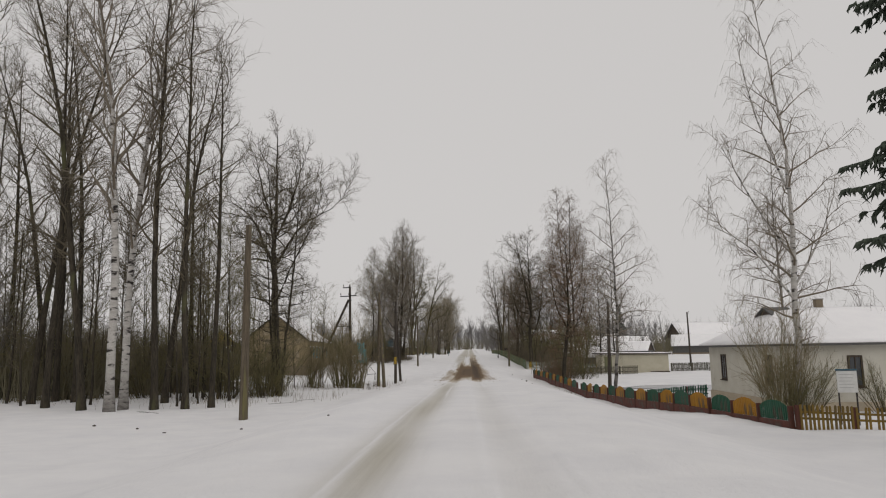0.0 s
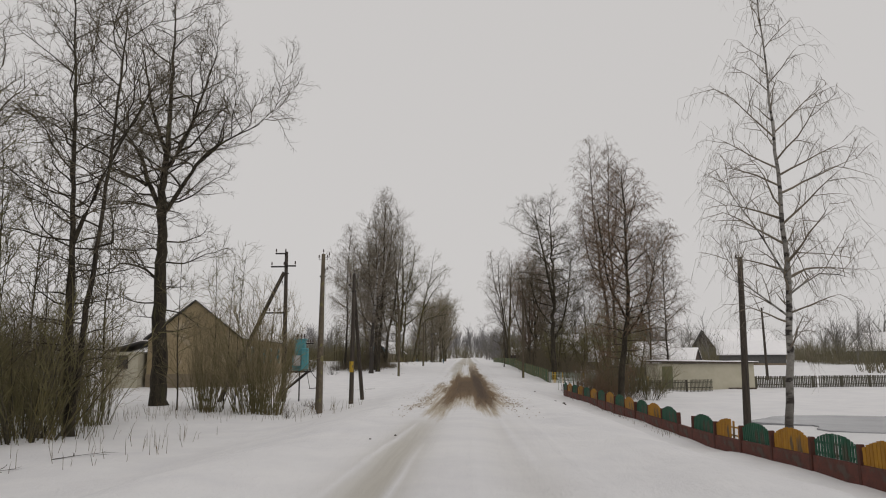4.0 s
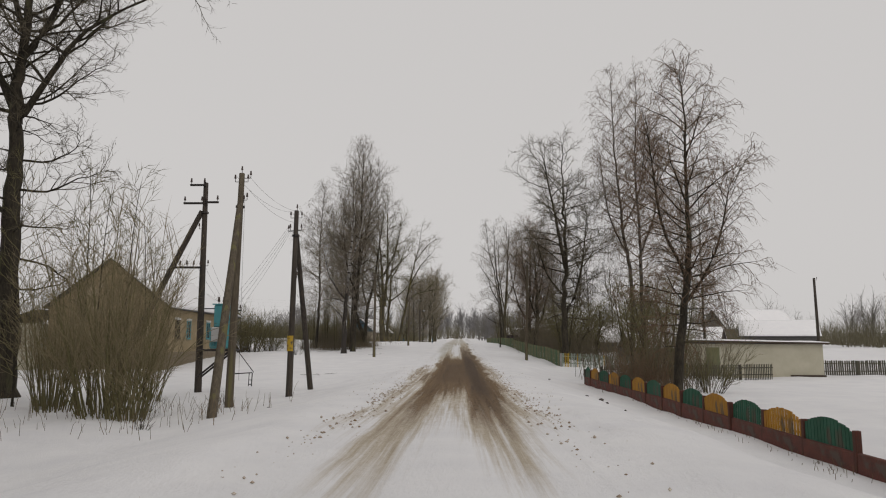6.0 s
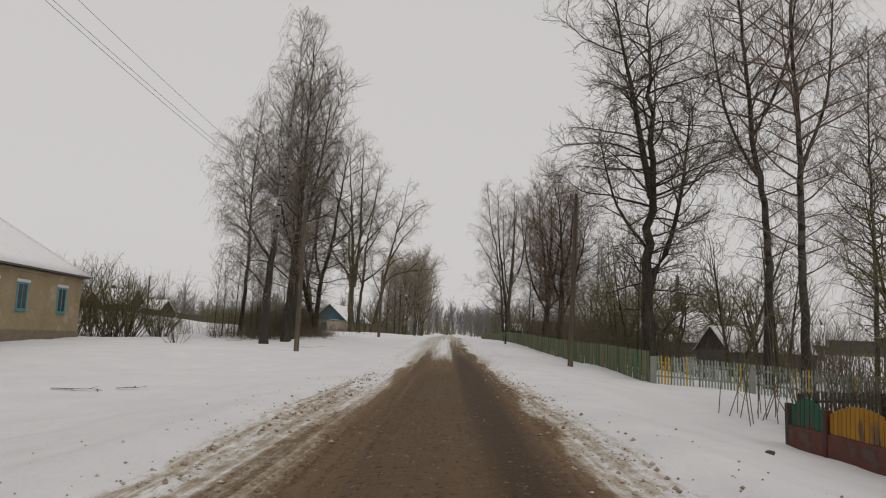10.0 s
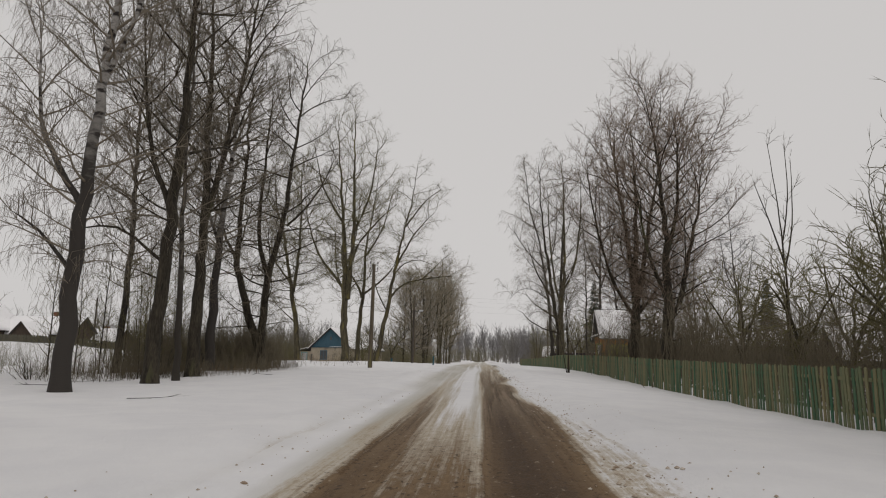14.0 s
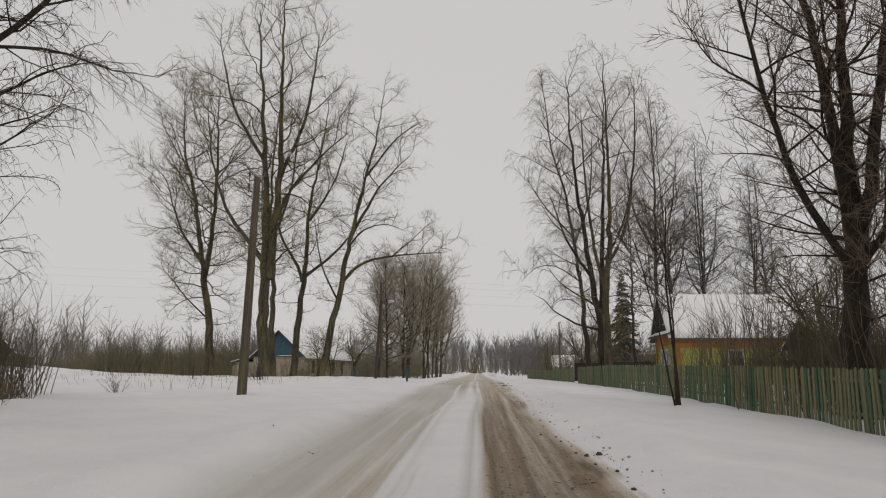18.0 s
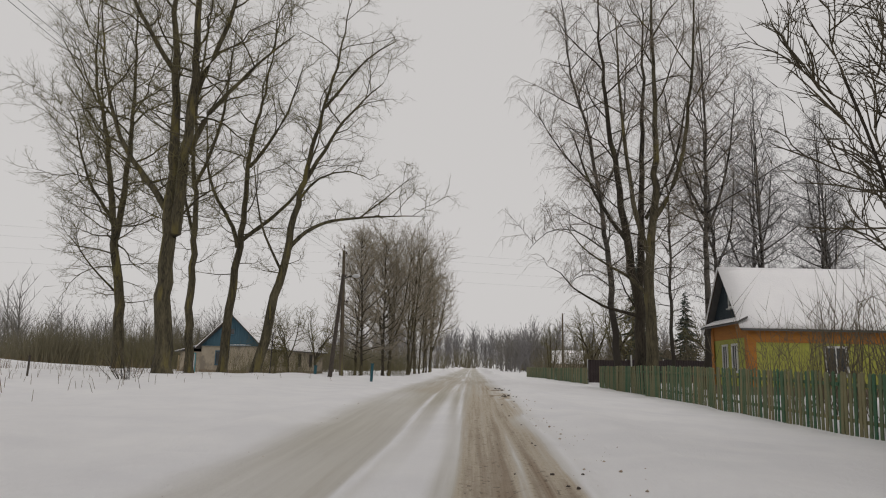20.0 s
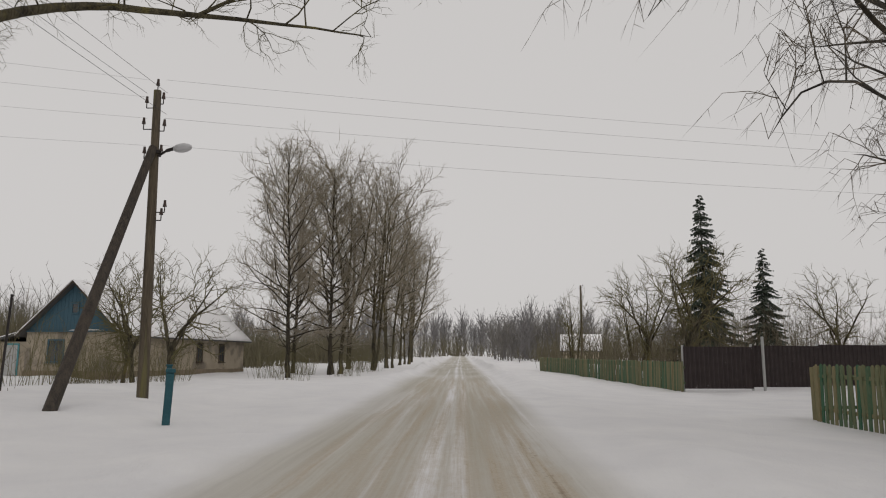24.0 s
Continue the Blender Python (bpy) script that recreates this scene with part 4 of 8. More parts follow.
# birches and limes of the clump beside the muddy stretch
CLUMP = "clump of roadside trees"
big_tree("weeping_birch_tree", "old weeping birch leaning towards the road with dark furrowed foot", CLUMP, -12.2, 116.0, "birch", "twig_birch",
         grow(6, [([(0, 0), (0.05, 3.5), (0.2, 6.0), (0.4, 9.5), (0.8, 14), (1.4, 22.5)], 0.29, 0.02), ([(0, 3.5), (-1.3, 4.9), (-2.4, 5.6)], 0.08, 0.02), ([(0.1, 5.6), (-1.1, 7.1), (-2.0, 8.8), (-2.6, 12)], 0.12, 0.02), ([(0.4, 9.5), (1.5, 12.5), (2.2, 17)], 0.11, 0.02)],
              ((3, 2.0), (6, 3.4), (10, 3.7), (15, 3.2), (20, 1.9), (23, 0.6)), 60, low=3.4, **{**WEEP, "many": 1.8, "twig": 1.3, "stout": 0.75, "thin": 0.0075, "wide": 0.98}))
big_tree("lime_tree", "tall dark lime with steep limbs in the roadside clump", CLUMP, -12.05, 121.3, "bark", "twig",
         grow(7, [([(0, 0), (0.15, 3.7), (0.4, 6.1), (0.5, 8.5), (0.7, 14), (0.8, 23.5)], 0.30, 0.02), ([(0.4, 6.4), (-0.8, 9.5), (-1.5, 15)], 0.12, 0.02), ([(0.1, 4.6), (-1.7, 5.9), (-3.6, 5.8)], 0.07, 0.02)],
              ((4, 1.8), (8, 3.2), (14, 3.4), (20, 2.2), (24, 0.7)), 50, low=4.0, **{**STEEP, "many": 1.05, "thin": 0.0085}))
big_tree("birch_tree", "thin pale birch squeezed between the dark limes", CLUMP, -12.4, 124.3, "birch_old", "twig_birch",
         grow(41, [([(0, 0), (-0.05, 3.5), (-0.2, 7), (-0.2, 11.5), (0.1, 19.5)], 0.15, 0.02)], ((5, 1.4), (10, 2.4), (15, 2.0), (20, 0.6)), 30, low=5.0, **WEEP))
big_tree("lime_tree", "tall dark lime forked high in the roadside clump", CLUMP, -13.1, 127.6, "bark", "twig",
         grow(42, [([(0, 0), (0.05, 4.3), (0.1, 7.5), (0.0, 14), (-0.3, 22.5)], 0.32, 0.02), ([(0.1, 7.0), (0.8, 10.6), (1.6, 15), (2.3, 20.5)], 0.17, 0.02)],
              ((4, 1.8), (8, 3.2), (14, 3.6), (20, 2.2), (23, 0.7)), 54, low=4.0, **{**STEEP, "many": 1.05, "thin": 0.0085}))
big_tree("weeping_birch_tree", "tall birch with white upper trunk in the roadside clump", CLUMP, -13.7, 131.0, "birch", "twig_birch",
         grow(43, [([(0, 0), (0.1, 3.9), (0.2, 6.8), (0.5, 10.5), (0.8, 13.8), (1.3, 22.5)], 0.27, 0.02), ([(0.2, 6.5), (-1.0, 9.5), (-1.8, 14)], 0.11, 0.02)],
              ((4, 2.0), (8, 3.3), (13, 3.6), (18, 2.4), (23, 0.7)), 46, low=4.0, **{**WEEP, "many": 1.35}))
big_tree("weeping_birch_tree", "slimmer birch at the back of the roadside clump", CLUMP, -18.0, 130.0, "birch_old", "twig_birch",
         grow(44, [([(0, 0), (0.3, 7), (0.2, 13), (0.6, 20.5)], 0.2, 0.02)], ((4, 1.8), (8, 3.0), (14, 2.6), (20, 0.8)), 38, low=4.0, **WEEP))
big_tree("forked_willow_tree", "bare tree forked low into two dark stems", "bare broad trees", -12.7, 136.2, "bark", "twig",
         grow(8, [([(0, 0), (-0.1, 1.0), (-0.4, 2.1), (-1.3, 4.7), (-1.7, 7.0), (-1.5, 11.5), (-1.3, 19)], 0.30, 0.02), ([(0, 1.3), (0.3, 4.6), (0.55, 6.0), (1.3, 9.1), (1.8, 12.6), (2.6, 18.5)], 0.25, 0.02), ([(0.35, 5.2), (-0.4, 8.0), (-0.2, 11.4), (0.2, 17)], 0.15, 0.02), ([(-1.6, 6.4), (-2.8, 8.6), (-3.6, 13)], 0.10, 0.02), ([(1.2, 8.6), (2.8, 10.4), (4.0, 13)], 0.08, 0.02)],
              ((2.5, 2.6), (5, 4.0), (9, 3.6), (14, 3.2), (20, 0.9)), 60, low=2.3, **{**CROOK, "droop": 0.5, "kink": 0.24, "rise": (-0.1, 0.9), "many": 1.9, "thin": 0.0075, "twig": 0.85, "stout": 0.8}))
# the big poplars further on
OLD = "old poplars"
big_tree("poplar_tree", "old grey-barked poplar standing back from the road with forked crown", OLD, -20.9, 175.8, "bark_grey", "twig_olive",
         grow(10, [([(0, 0), (-0.4, 4.6), (-1.1, 8.3), (-1.4, 10.1), (-2.3, 15.3), (-3.4, 19), (-3.6, 25)], 0.36, 0.02), ([(-0.9, 7.6), (-0.3, 10.6), (0.1, 15), (0.2, 22.5)], 0.22, 0.02), ([(-1.2, 9.2), (-3.4, 12), (-5.2, 16.5)], 0.13, 0.02), ([(-0.3, 4.4), (-2.6, 6.4), (-4.4, 8.4)], 0.08, 0.02)],
              ((4, 2.4), (8, 4.0), (14, 4.2), (20, 3.0), (25, 0.9)), 60, low=4.4, **{**CROOK, "many": 2.0, "thin": 0.0085, "wide": 1.3}))
big_tree("poplar_tree", "thick old poplar with heavy rising limbs and furrowed grey bark", OLD, -13.2, 164.6, "bark_grey", "twig_olive",
         grow(9, [([(0, 0), (-0.25, 3.5), (-0.25, 8.6), (-0.7, 15), (-1.5, 25)], 0.42, 0.03), ([(-0.2, 5.8), (0.2, 8.2), (0.55, 13.1), (0.55, 20), (0.5, 25.5)], 0.28, 0.02), ([(0.4, 10.1), (0.9, 11.7), (2.85, 14.2), (5.0, 16.2)], 0.15, 0.02), ([(-0.3, 7.1), (-0.9, 8.0), (-2.9, 10.5), (-4.2, 13.6), (-5.0, 18)], 0.17, 0.02),
                  ([(0.5, 13), (2.2, 17), (3.0, 22.5)], 0.14, 0.02), ([(-0.6, 14), (-2.6, 17.5), (-3.6, 22)], 0.13, 0.02), ([(0.0, 6.9), (0.9, 8.0), (1.9, 8.6)], 0.07, 0.02)],
              ((5, 1.8), (9, 3.6), (14, 4.2), (20, 3.4), (26, 1.0)), 76, low=6.5, **{**CROOK, "many": 1.4, "thin": 0.0072, "wide": 1.2}))
big_tree("poplar_tree", "slender upright poplar among the old ones", OLD, -14.2, 170.0, "bark_grey", "twig_olive",
         grow(11, [([(0, 0), (-0.3, 4.2), (-0.35, 8.5), (-0.8, 13.8), (-0.3, 22)], 0.24, 0.02), ([(-0.3, 7.0), (-1.4, 10), (-1.9, 15)], 0.11, 0.02), ([(-0.5, 10), (0.7, 13.5), (1.2, 19)], 0.11, 0.02)],
              ((5, 1.6), (9, 3.0), (15, 3.0), (22, 0.9)), 42, low=5.5, **{**CROOK, "many": 1.4, "thin": 0.0072, "wide": 1.2}))
big_tree("poplar_tree", "grey-barked poplar with one long side limb", OLD, -13.6, 173.0, "bark_grey", "twig_olive",
         grow(45, [([(0, 0), (0.25, 5.1), (0.6, 8.1), (0.8, 13.3), (1.5, 17.2), (2.0, 22)], 0.29, 0.02), ([(0.6, 7.6), (2.8, 9.3), (4.1, 11), (5.1, 14.5)], 0.13, 0.02), ([(0.4, 7.2), (0.0, 8.4), (-1.6, 11.3), (-2.2, 16)], 0.14, 0.02), ([(0.8, 12), (2.4, 15), (3.4, 19)], 0.12, 0.02)],
              ((4, 1.6), (9, 3.2), (15, 3.2), (22, 0.9)), 48, low=5.0, **{**CROOK, "many": 1.4, "thin": 0.0072, "wide": 1.2}))
big_tree("poplar_tree", "poplar leaning towards the road with a long low limb over it", OLD, -11.2, 171.4, "bark_grey", "twig_olive",
         grow(12, [([(0, 0), (0.95, 5.0), (1.7, 9.4), (2.55, 13.3), (3.7, 18.1), (4.2, 22)], 0.30, 0.02), ([(1.3, 0.0, 6.7), (1.75, 0.9, 7.75), (2.65, 2.6, 8.9), (3.95, 4.1, 9.5), (5.9, 5.6, 10.0), (8.6, 7.6, 10.5)], 0.13, 0.015), ([(4.4, 4.5, 9.6), (6.2, 6.0, 11.6), (7.6, 7.0, 13.2)], 0.06, 0.012), ([(1.7, 9.4), (2.9, 10.8), (4.6, 11.2), (6.0, 10.6)], 0.09, 0.015),
                   ([(1.9, 10.4), (4.1, 14.4), (6.3, 16.8)], 0.14, 0.02), ([(1.1, 5.6), (-0.2, 8.4), (-0.8, 12)], 0.08, 0.02), ([(3.0, 15), (5.2, 18), (7.2, 19.4)], 0.10, 0.02)],
              ((4, 1.4), (8, 2.2), (13, 3.2), (18, 2.8), (22, 0.9)), 66, low=4.6, **{**CROOK, "droop": 0.28, "up": 0.15, "many": 1.4, "thin": 0.007, "kink": 0.36}))
# far aspens
plant("", tree_thing("aspen_tree", "bare straight aspen with a narrow olive crown", "tree", "far clump of aspens",
      grow(13, [([(0, 0), (-0.2, 7), (-0.5, 14.8)], 0.17, 0.02)], ((2, 2.2), (5, 3.1), (9, 2.6), (13, 1.2), (15, 0.4)), 34, low=2.0, **{**STEEP, "sub": 1, "thin": 0.014, "wide": 1.5}), "bark", "twig_aspen"),
      [(-10.2, 201, 0.92, 0), (-13.0, 214, 1.05, 200), (-9.2, 209, 0.95, 90)])
plant("", tree_thing("aspen_tree", "bare many-stemmed aspen with dense olive twigs", "tree", "far clump of aspens",
      grow(14, [([(0, 0), (0.2, 4), (0.5, 8), (0.4, 13.5)], 0.17, 0.02), ([(0.2, 3.0), (1.2, 6), (2.1, 12)], 0.11, 0.02), ([(-0.5, 0), (-0.9, 5), (-2.0, 11.5)], 0.12, 0.02), ([(0.3, 5), (-0.3, 9), (-0.7, 13)], 0.11, 0.02)],
           ((2, 1.4), (5, 2.4), (9, 2.6), (12, 1.9), (14, 0.7)), 54, low=2.0, **{**STEEP, "sub": 1, "thin": 0.0145, "twigs": 2.6, "dens": 1.8, "many": 1.2, "wide": 1.7, "twig": 0.9}), "bark_grey", "twig_aspen"),
      [(-8.8, 211, 1.1, 0), (-7.6, 221, 1.2, 100), (-10.2, 224, 1.0, 60), (-7.8, 234, 1.3, 200), (-7.4, 246, 1.05, 70), (-7.2, 258, 1.3, 20), (-8.0, 275, 1.3, 60)])
# the other side of the road
YARD = "birches behind the fences"
big_tree("birch_tree", "tall birch with thin white trunk and hanging twigs behind the fence", YARD, 14.0, 31.0, "birch_white", "twig_birch",
         grow(15, [([(0, 0), (0.3, 6.4), (0.45, 9.7), (0.3, 12.9), (-0.1, 16.4), (-0.6, 19.6)], 0.17, 0.015), ([(0.3, 4.8), (-1.6, 7.2), (-3.6, 8.4)], 0.06, 0.012), ([(0.35, 5.6), (1.5, 7.6), (2.4, 9.8)], 0.06, 0.012), ([(0.4, 6.8), (-1.0, 9.5), (-2.2, 12.5)], 0.06, 0.012), ([(0.4, 9.8), (-0.6, 13.2), (-1.2, 17)], 0.06, 0.012)],
              ((3, 2.2), (6, 3.2), (10, 2.8), (15, 1.7), (20, 0.5)), 46, low=3.0, **{**WEEP, "droop": 0.7, "many": 1.5, "thin": 0.006}))
big_tree("birch_tree", "slender birch with airy spindle crown behind the coloured fence", YARD, 10.5, 52.0, "birch_grey", "twig_birch",
         grow(46, [([(0, 0), (0.35, 4), (0.4, 9), (0.3, 13), (0.1, 17.5)], 0.15, 0.015), ([(0.3, 4.6), (-0.8, 5.5), (-1.6, 5.9)], 0.04, 0.01), ([(0.3, 5.2), (1.4, 6.0), (2.4, 5.8)], 0.04, 0.01), ([(0.35, 6.0), (-0.7, 7.8), (-1.4, 8.8)], 0.04, 0.01)],
              ((3.5, 2.0), (6, 2.6), (10, 2.2), (14, 1.3), (19, 0.3)), 40, low=3.6, **{**WEEP, "droop": 0.7, "many": 1.5, "thin": 0.006}))
big_tree("birch_tree", "small birch in the field behind the white house", YARD, 21.0, 48.0, "birch_grey", "twig_birch",
         grow(47, [([(0, 0), (0.2, 6), (0.1, 12), (0.3, 17)], 0.13, 0.015)], ((4, 2.4), (8, 2.6), (12, 1.8), (17, 0.5)), 30, low=3.6, **{**WEEP, "many": 1.5, "thin": 0.006}))
big_tree("lime_tree", "dark-barked roadside tree with down-curving side boughs", "bare broad trees", 9.8, 74.3, "bark", "twig_rust",
         grow(16, [([(0, 0), (0.25, 3.0), (0.7, 6.4), (0.75, 8.6), (0.8, 11.5), (0.7, 15.6)], 0.24, 0.02), ([(0.6, 5.6), (-0.6, 8.2), (-1.2, 12.5)], 0.09, 0.02), ([(0.6, 4.6), (1.9, 6.8), (2.7, 10)], 0.08, 0.02)],
              ((2, 1.8), (5, 2.9), (9, 3.0), (12.5, 2.0), (16, 0.5)), 64, low=2.4, rise=(-0.1, 1.0), up=0.1, droop=0.45, kink=0.16, dens=2.5, twigs=3.8, twig=0.85, thin=0.0095, many=2.3, wide=1.1, stout=0.8))
big_tree("old_lime_tree", "tall bare tree with crooked black limbs at the fence corner", "bare broad trees", 8.8, 101.0, "bark", "twig",
         grow(17, [([(0, 0), (-0.05, 3), (-0.05, 5.2), (0.18, 8.2), (0.15, 12), (0.0, 15), (0.15, 19)], 0.31, 0.02), ([(0.15, 8.0), (-0.4, 11.2), (-1.0, 14.4), (-1.7, 18)], 0.18, 0.02), ([(0.1, 4.2), (1.1, 6.3), (1.7, 9.2), (2.1, 12.5)], 0.14, 0.02), ([(0, 5.6), (-1.5, 7.5), (-2.4, 10.6)], 0.08, 0.02)],
              ((3.5, 2.6), (7, 3.6), (12, 3.3), (16, 2.0), (19, 0.6)), 52, low=3.4, **{**CROOK, "droop": 0.25, "up": 0.2, "many": 2.5, "wide": 1.25, "stout": 0.85}))
big_tree("birch_tree", "tall slender birch inside the fenced yard with rusty twigs", YARD, 14.75, 102.5, "birch_old", "twig_warm",
         grow(18, [([(0, 0), (0.05, 7), (-0.45, 11.3), (-0.8, 15.5), (-1.1, 20), (-1.2, 26)], 0.23, 0.02), ([(-0.3, 10), (-1.6, 13.5), (-2.2, 19)], 0.09, 0.02), ([(-0.5, 12), (0.9, 15.5), (1.4, 21)], 0.09, 0.02)],
              ((6, 1.8), (11, 3.2), (16, 3.2), (22, 1.8), (26, 0.5)), 56, low=6.0, **{**WEEP, "droop": 0.6}))
big_tree("birch_tree", "tall grey birch by the pale corner fence", YARD, 14.85, 99.3, "birch_old", "twig_warm",
         grow(48, [([(0, 0), (-0.05, 6.2), (0.0, 10.4), (-0.15, 13.8), (-0.2, 17), (0.1, 24.5)], 0.21, 0.02), ([(0, 9.5), (1.3, 13), (1.8, 18)], 0.09, 0.02)],
              ((5, 1.8), (10, 3.0), (16, 2.8), (21, 1.6), (25, 0.5)), 50, low=5.0, **{**WEEP, "droop": 0.6}))
plant("", tree_thing("birch_tree", "young birch inside the fenced yard", "tree", YARD,
      grow(49, [([(0, 0), (0.2, 6), (0.1, 11), (0.4, 16)], 0.13, 0.015)], ((3, 1.6), (7, 2.4), (11, 1.8), (16, 0.5)), 36, low=2.5, **{**WEEP, "droop": 0.5}), "birch_old", "twig_birch"),
      [(18.5, 100.5, 1.0, 30), (21, 103, 1.05, 250)])
big_tree("twin_lime_tree", "broad dark lime splitting into several steep stems behind the fence", "bare broad trees", 9.5, 139.3, "bark", "twig_warm",
         grow(19, [([(0, 0), (0.12, 3.2), (0.22, 5), (0.32, 9), (0.4, 13), (0.3, 15.8)], 0.38, 0.02), ([(0.2, 4.0), (1.0, 9.2), (1.5, 12.0), (1.7, 14.2)], 0.20, 0.02), ([(0.15, 4.2), (-0.05, 6.8), (-0.4, 9.8), (-0.85, 13.2), (-0.8, 15.8)], 0.19, 0.02), ([(0.1, 3.4), (-1.3, 6), (-2.2, 9.5), (-2.8, 13)], 0.12, 0.02), ([(0.3, 3.8), (1.9, 6), (2.8, 9.5)], 0.11, 0.02)],
              ((2.5, 2.4), (6, 3.2), (11, 2.8), (15, 1.7), (18, 0.6)), 70, low=2.4, **{**STEEP, "droop": 0.15, "rise": (0.15, 0.95), "up": 0.28, "thin": 0.009, "many": 1.75, "twig": 0.78, "stout": 0.75}))
big_tree("twin_lime_tree", "dark lime forked low behind the green fence", "bare broad trees", 9.95, 133.4, "bark", "twig_warm",
         grow(50, [([(0, 0), (0.1, 3.4), (0.13, 4.4), (0.15, 7.5), (0.0, 10.7), (-0.4, 15.4)], 0.36, 0.02), ([(0.2, 3.2), (0.95, 4.8), (1.4, 6.8), (2.0, 9.0), (2.3, 11.5)], 0.18, 0.02), ([(0.1, 4.0), (-0.9, 7), (-1.6, 11)], 0.13, 0.02), ([(0.15, 6.5), (0.9, 9.5), (1.1, 13.6)], 0.13, 0.02)],
              ((2.5, 2.4), (6, 3.3), (11, 2.9), (15, 1.7), (18, 0.6)), 62, low=2.4, **{**STEEP, "droop": 0.2, "rise": (0.1, 0.95), "up": 0.28, "thin": 0.009, "twig": 0.8, "many": 1.9, "stout": 0.75}))
big_tree("birch_tree", "tall birch leaning towards the road behind the picket fence", YARD, 7.8, 170.5, "birch_old", "twig_birch",
         grow(20, [([(0, 0), (-0.15, 1.6), (-0.4, 5.9), (-0.9, 10.2), (-1.5, 14), (-2.3, 17), (-2.9, 22.5)], 0.21, 0.02), ([(-0.3, 5.2), (-1.3, 5.9), (-2.2, 5.7), (-2.8, 4.9)], 0.035, 0.01), ([(-0.6, 7.2), (-2.2, 8.3), (-3.6, 8.2), (-4.6, 7.2)], 0.05, 0.01), ([(-0.9, 9.8), (0.2, 13), (0.5, 18)], 0.09, 0.015), ([(-1.0, 10.5), (-2.8, 12.6), (-4.2, 15)], 0.07, 0.012)],
              ((4, 2.0), (8, 3.0), (14, 3.0), (19, 1.8), (23, 0.5)), 56, low=3.6, **{**WEEP, "droop": 0.55, "kink": 0.14, "thin": 0.0075, "many": 1.6, "wide": 1.0}))
big_tree("ash_tree", "thick dark-trunked tree forking above the fence with a low bough", YARD, 7.85, 166.2, "bark", "twig_birch",
         grow(21, [([(0, 0), (-0.02, 0.9), (0.0, 2.8), (-0.02, 4.3), (-0.35, 5.6), (-0.55, 7.2), (-1.0, 11), (-1.5, 15.5), (-1.7, 21)], 0.30, 0.02), ([(-0.02, 4.0), (0.15, 5.2), (0.35, 6.9), (0.55, 10), (0.9, 15), (1.2, 20.5)], 0.20, 0.02),
                   ([(-0.15, 0.0, 3.5), (-0.88, 0.2, 3.72), (-1.55, 0.4, 3.95), (-2.3, 0.5, 4.4), (-2.9, 0.6, 4.8), (-3.5, 0.6, 5.5), (-4.1, 0.6, 5.8)], 0.085, 0.012), ([(-0.2, 3.9), (-0.6, 4.6), (-0.8, 5.2), (-1.2, 6.2)], 0.045, 0.012), ([(-0.55, 7.0), (-1.9, 9.2), (-3.0, 12.5)], 0.11, 0.02), ([(0.4, 8.0), (1.7, 10.5), (2.4, 14)], 0.10, 0.02)],
              ((3.6, 1.2), (6, 2.2), (10, 3.2), (15, 3.0), (20, 1.4)), 54, low=4.2, **{**WEEP, "droop": 0.4, "many": 1.1, "thin": 0.0068, "kink": 0.22, "stout": 0.65}))
big_tree("ash_tree", "thick grey-trunked tree behind the picket fence beside the yellow house", YARD, 7.95, 164.7, "bark_grey", "twig_birch",
         grow(52, [([(0, 0), (0.0, 1.0), (0.0, 2.7), (-0.03, 4.3), (0.08, 6.2), (0.3, 8.5), (0.5, 13), (0.4, 21.5)], 0.29, 0.02), ([(-0.1, 0.0, 4.3), (-0.4, 0.2, 4.7), (-0.85, 0.4, 5.15), (-1.45, 0.6, 5.55), (-2.1, 0.8, 6.0), (-2.8, 0.9, 6.6), (-3.6, 1.0, 7.8)], 0.10, 0.015),
                   ([(0.05, 6.0), (-0.5, 8.5), (-0.9, 13), (-1.0, 18)], 0.13, 0.02), ([(0.2, 7.5), (1.4, 10), (2.0, 15), (2.1, 19)], 0.12, 0.02)],
              ((4, 1.2), (7, 2.4), (12, 3.2), (17, 2.6), (21, 1.0)), 48, low=5.0, **{**WEEP, "droop": 0.4, "many": 1.1, "thin": 0.0068, "kink": 0.22, "stout": 0.65}))
big_tree("birch_tree", "straight tall tree rising close behind the yellow house", YARD, 12.9, 172.8, "birch_old", "twig_birch",
         grow(53, [([(0, 0), (0.1, 1.9), (0.2, 4.0), (0.26, 7.0), (0.33, 10), (0.5, 15), (0.4, 22)], 0.22, 0.02), ([(0.3, 8.5), (1.4, 12), (2.0, 16.5)], 0.10, 0.02), ([(0.3, 9.5), (-1.0, 13), (-1.5, 18)], 0.10, 0.02)],
              ((6, 1.2), (10, 2.8), (16, 2.6), (22, 0.7)), 44, low=6.0, **{**WEEP, "droop": 0.5, "many": 1.7}))
big_tree("birch_tree", "thin birch behind the corner of the side fence", YARD, 12.2, 176.4, "birch_old", "twig_birch",
         grow(54, [([(0, 0), (-0.1, 5), (0.0, 10), (-0.3, 17)], 0.14, 0.015)], ((4, 1.2), (8, 2.2), (13, 1.6), (17, 0.5)), 34, low=4.0, **{**WEEP, "droop": 0.5, "many": 1.6}))
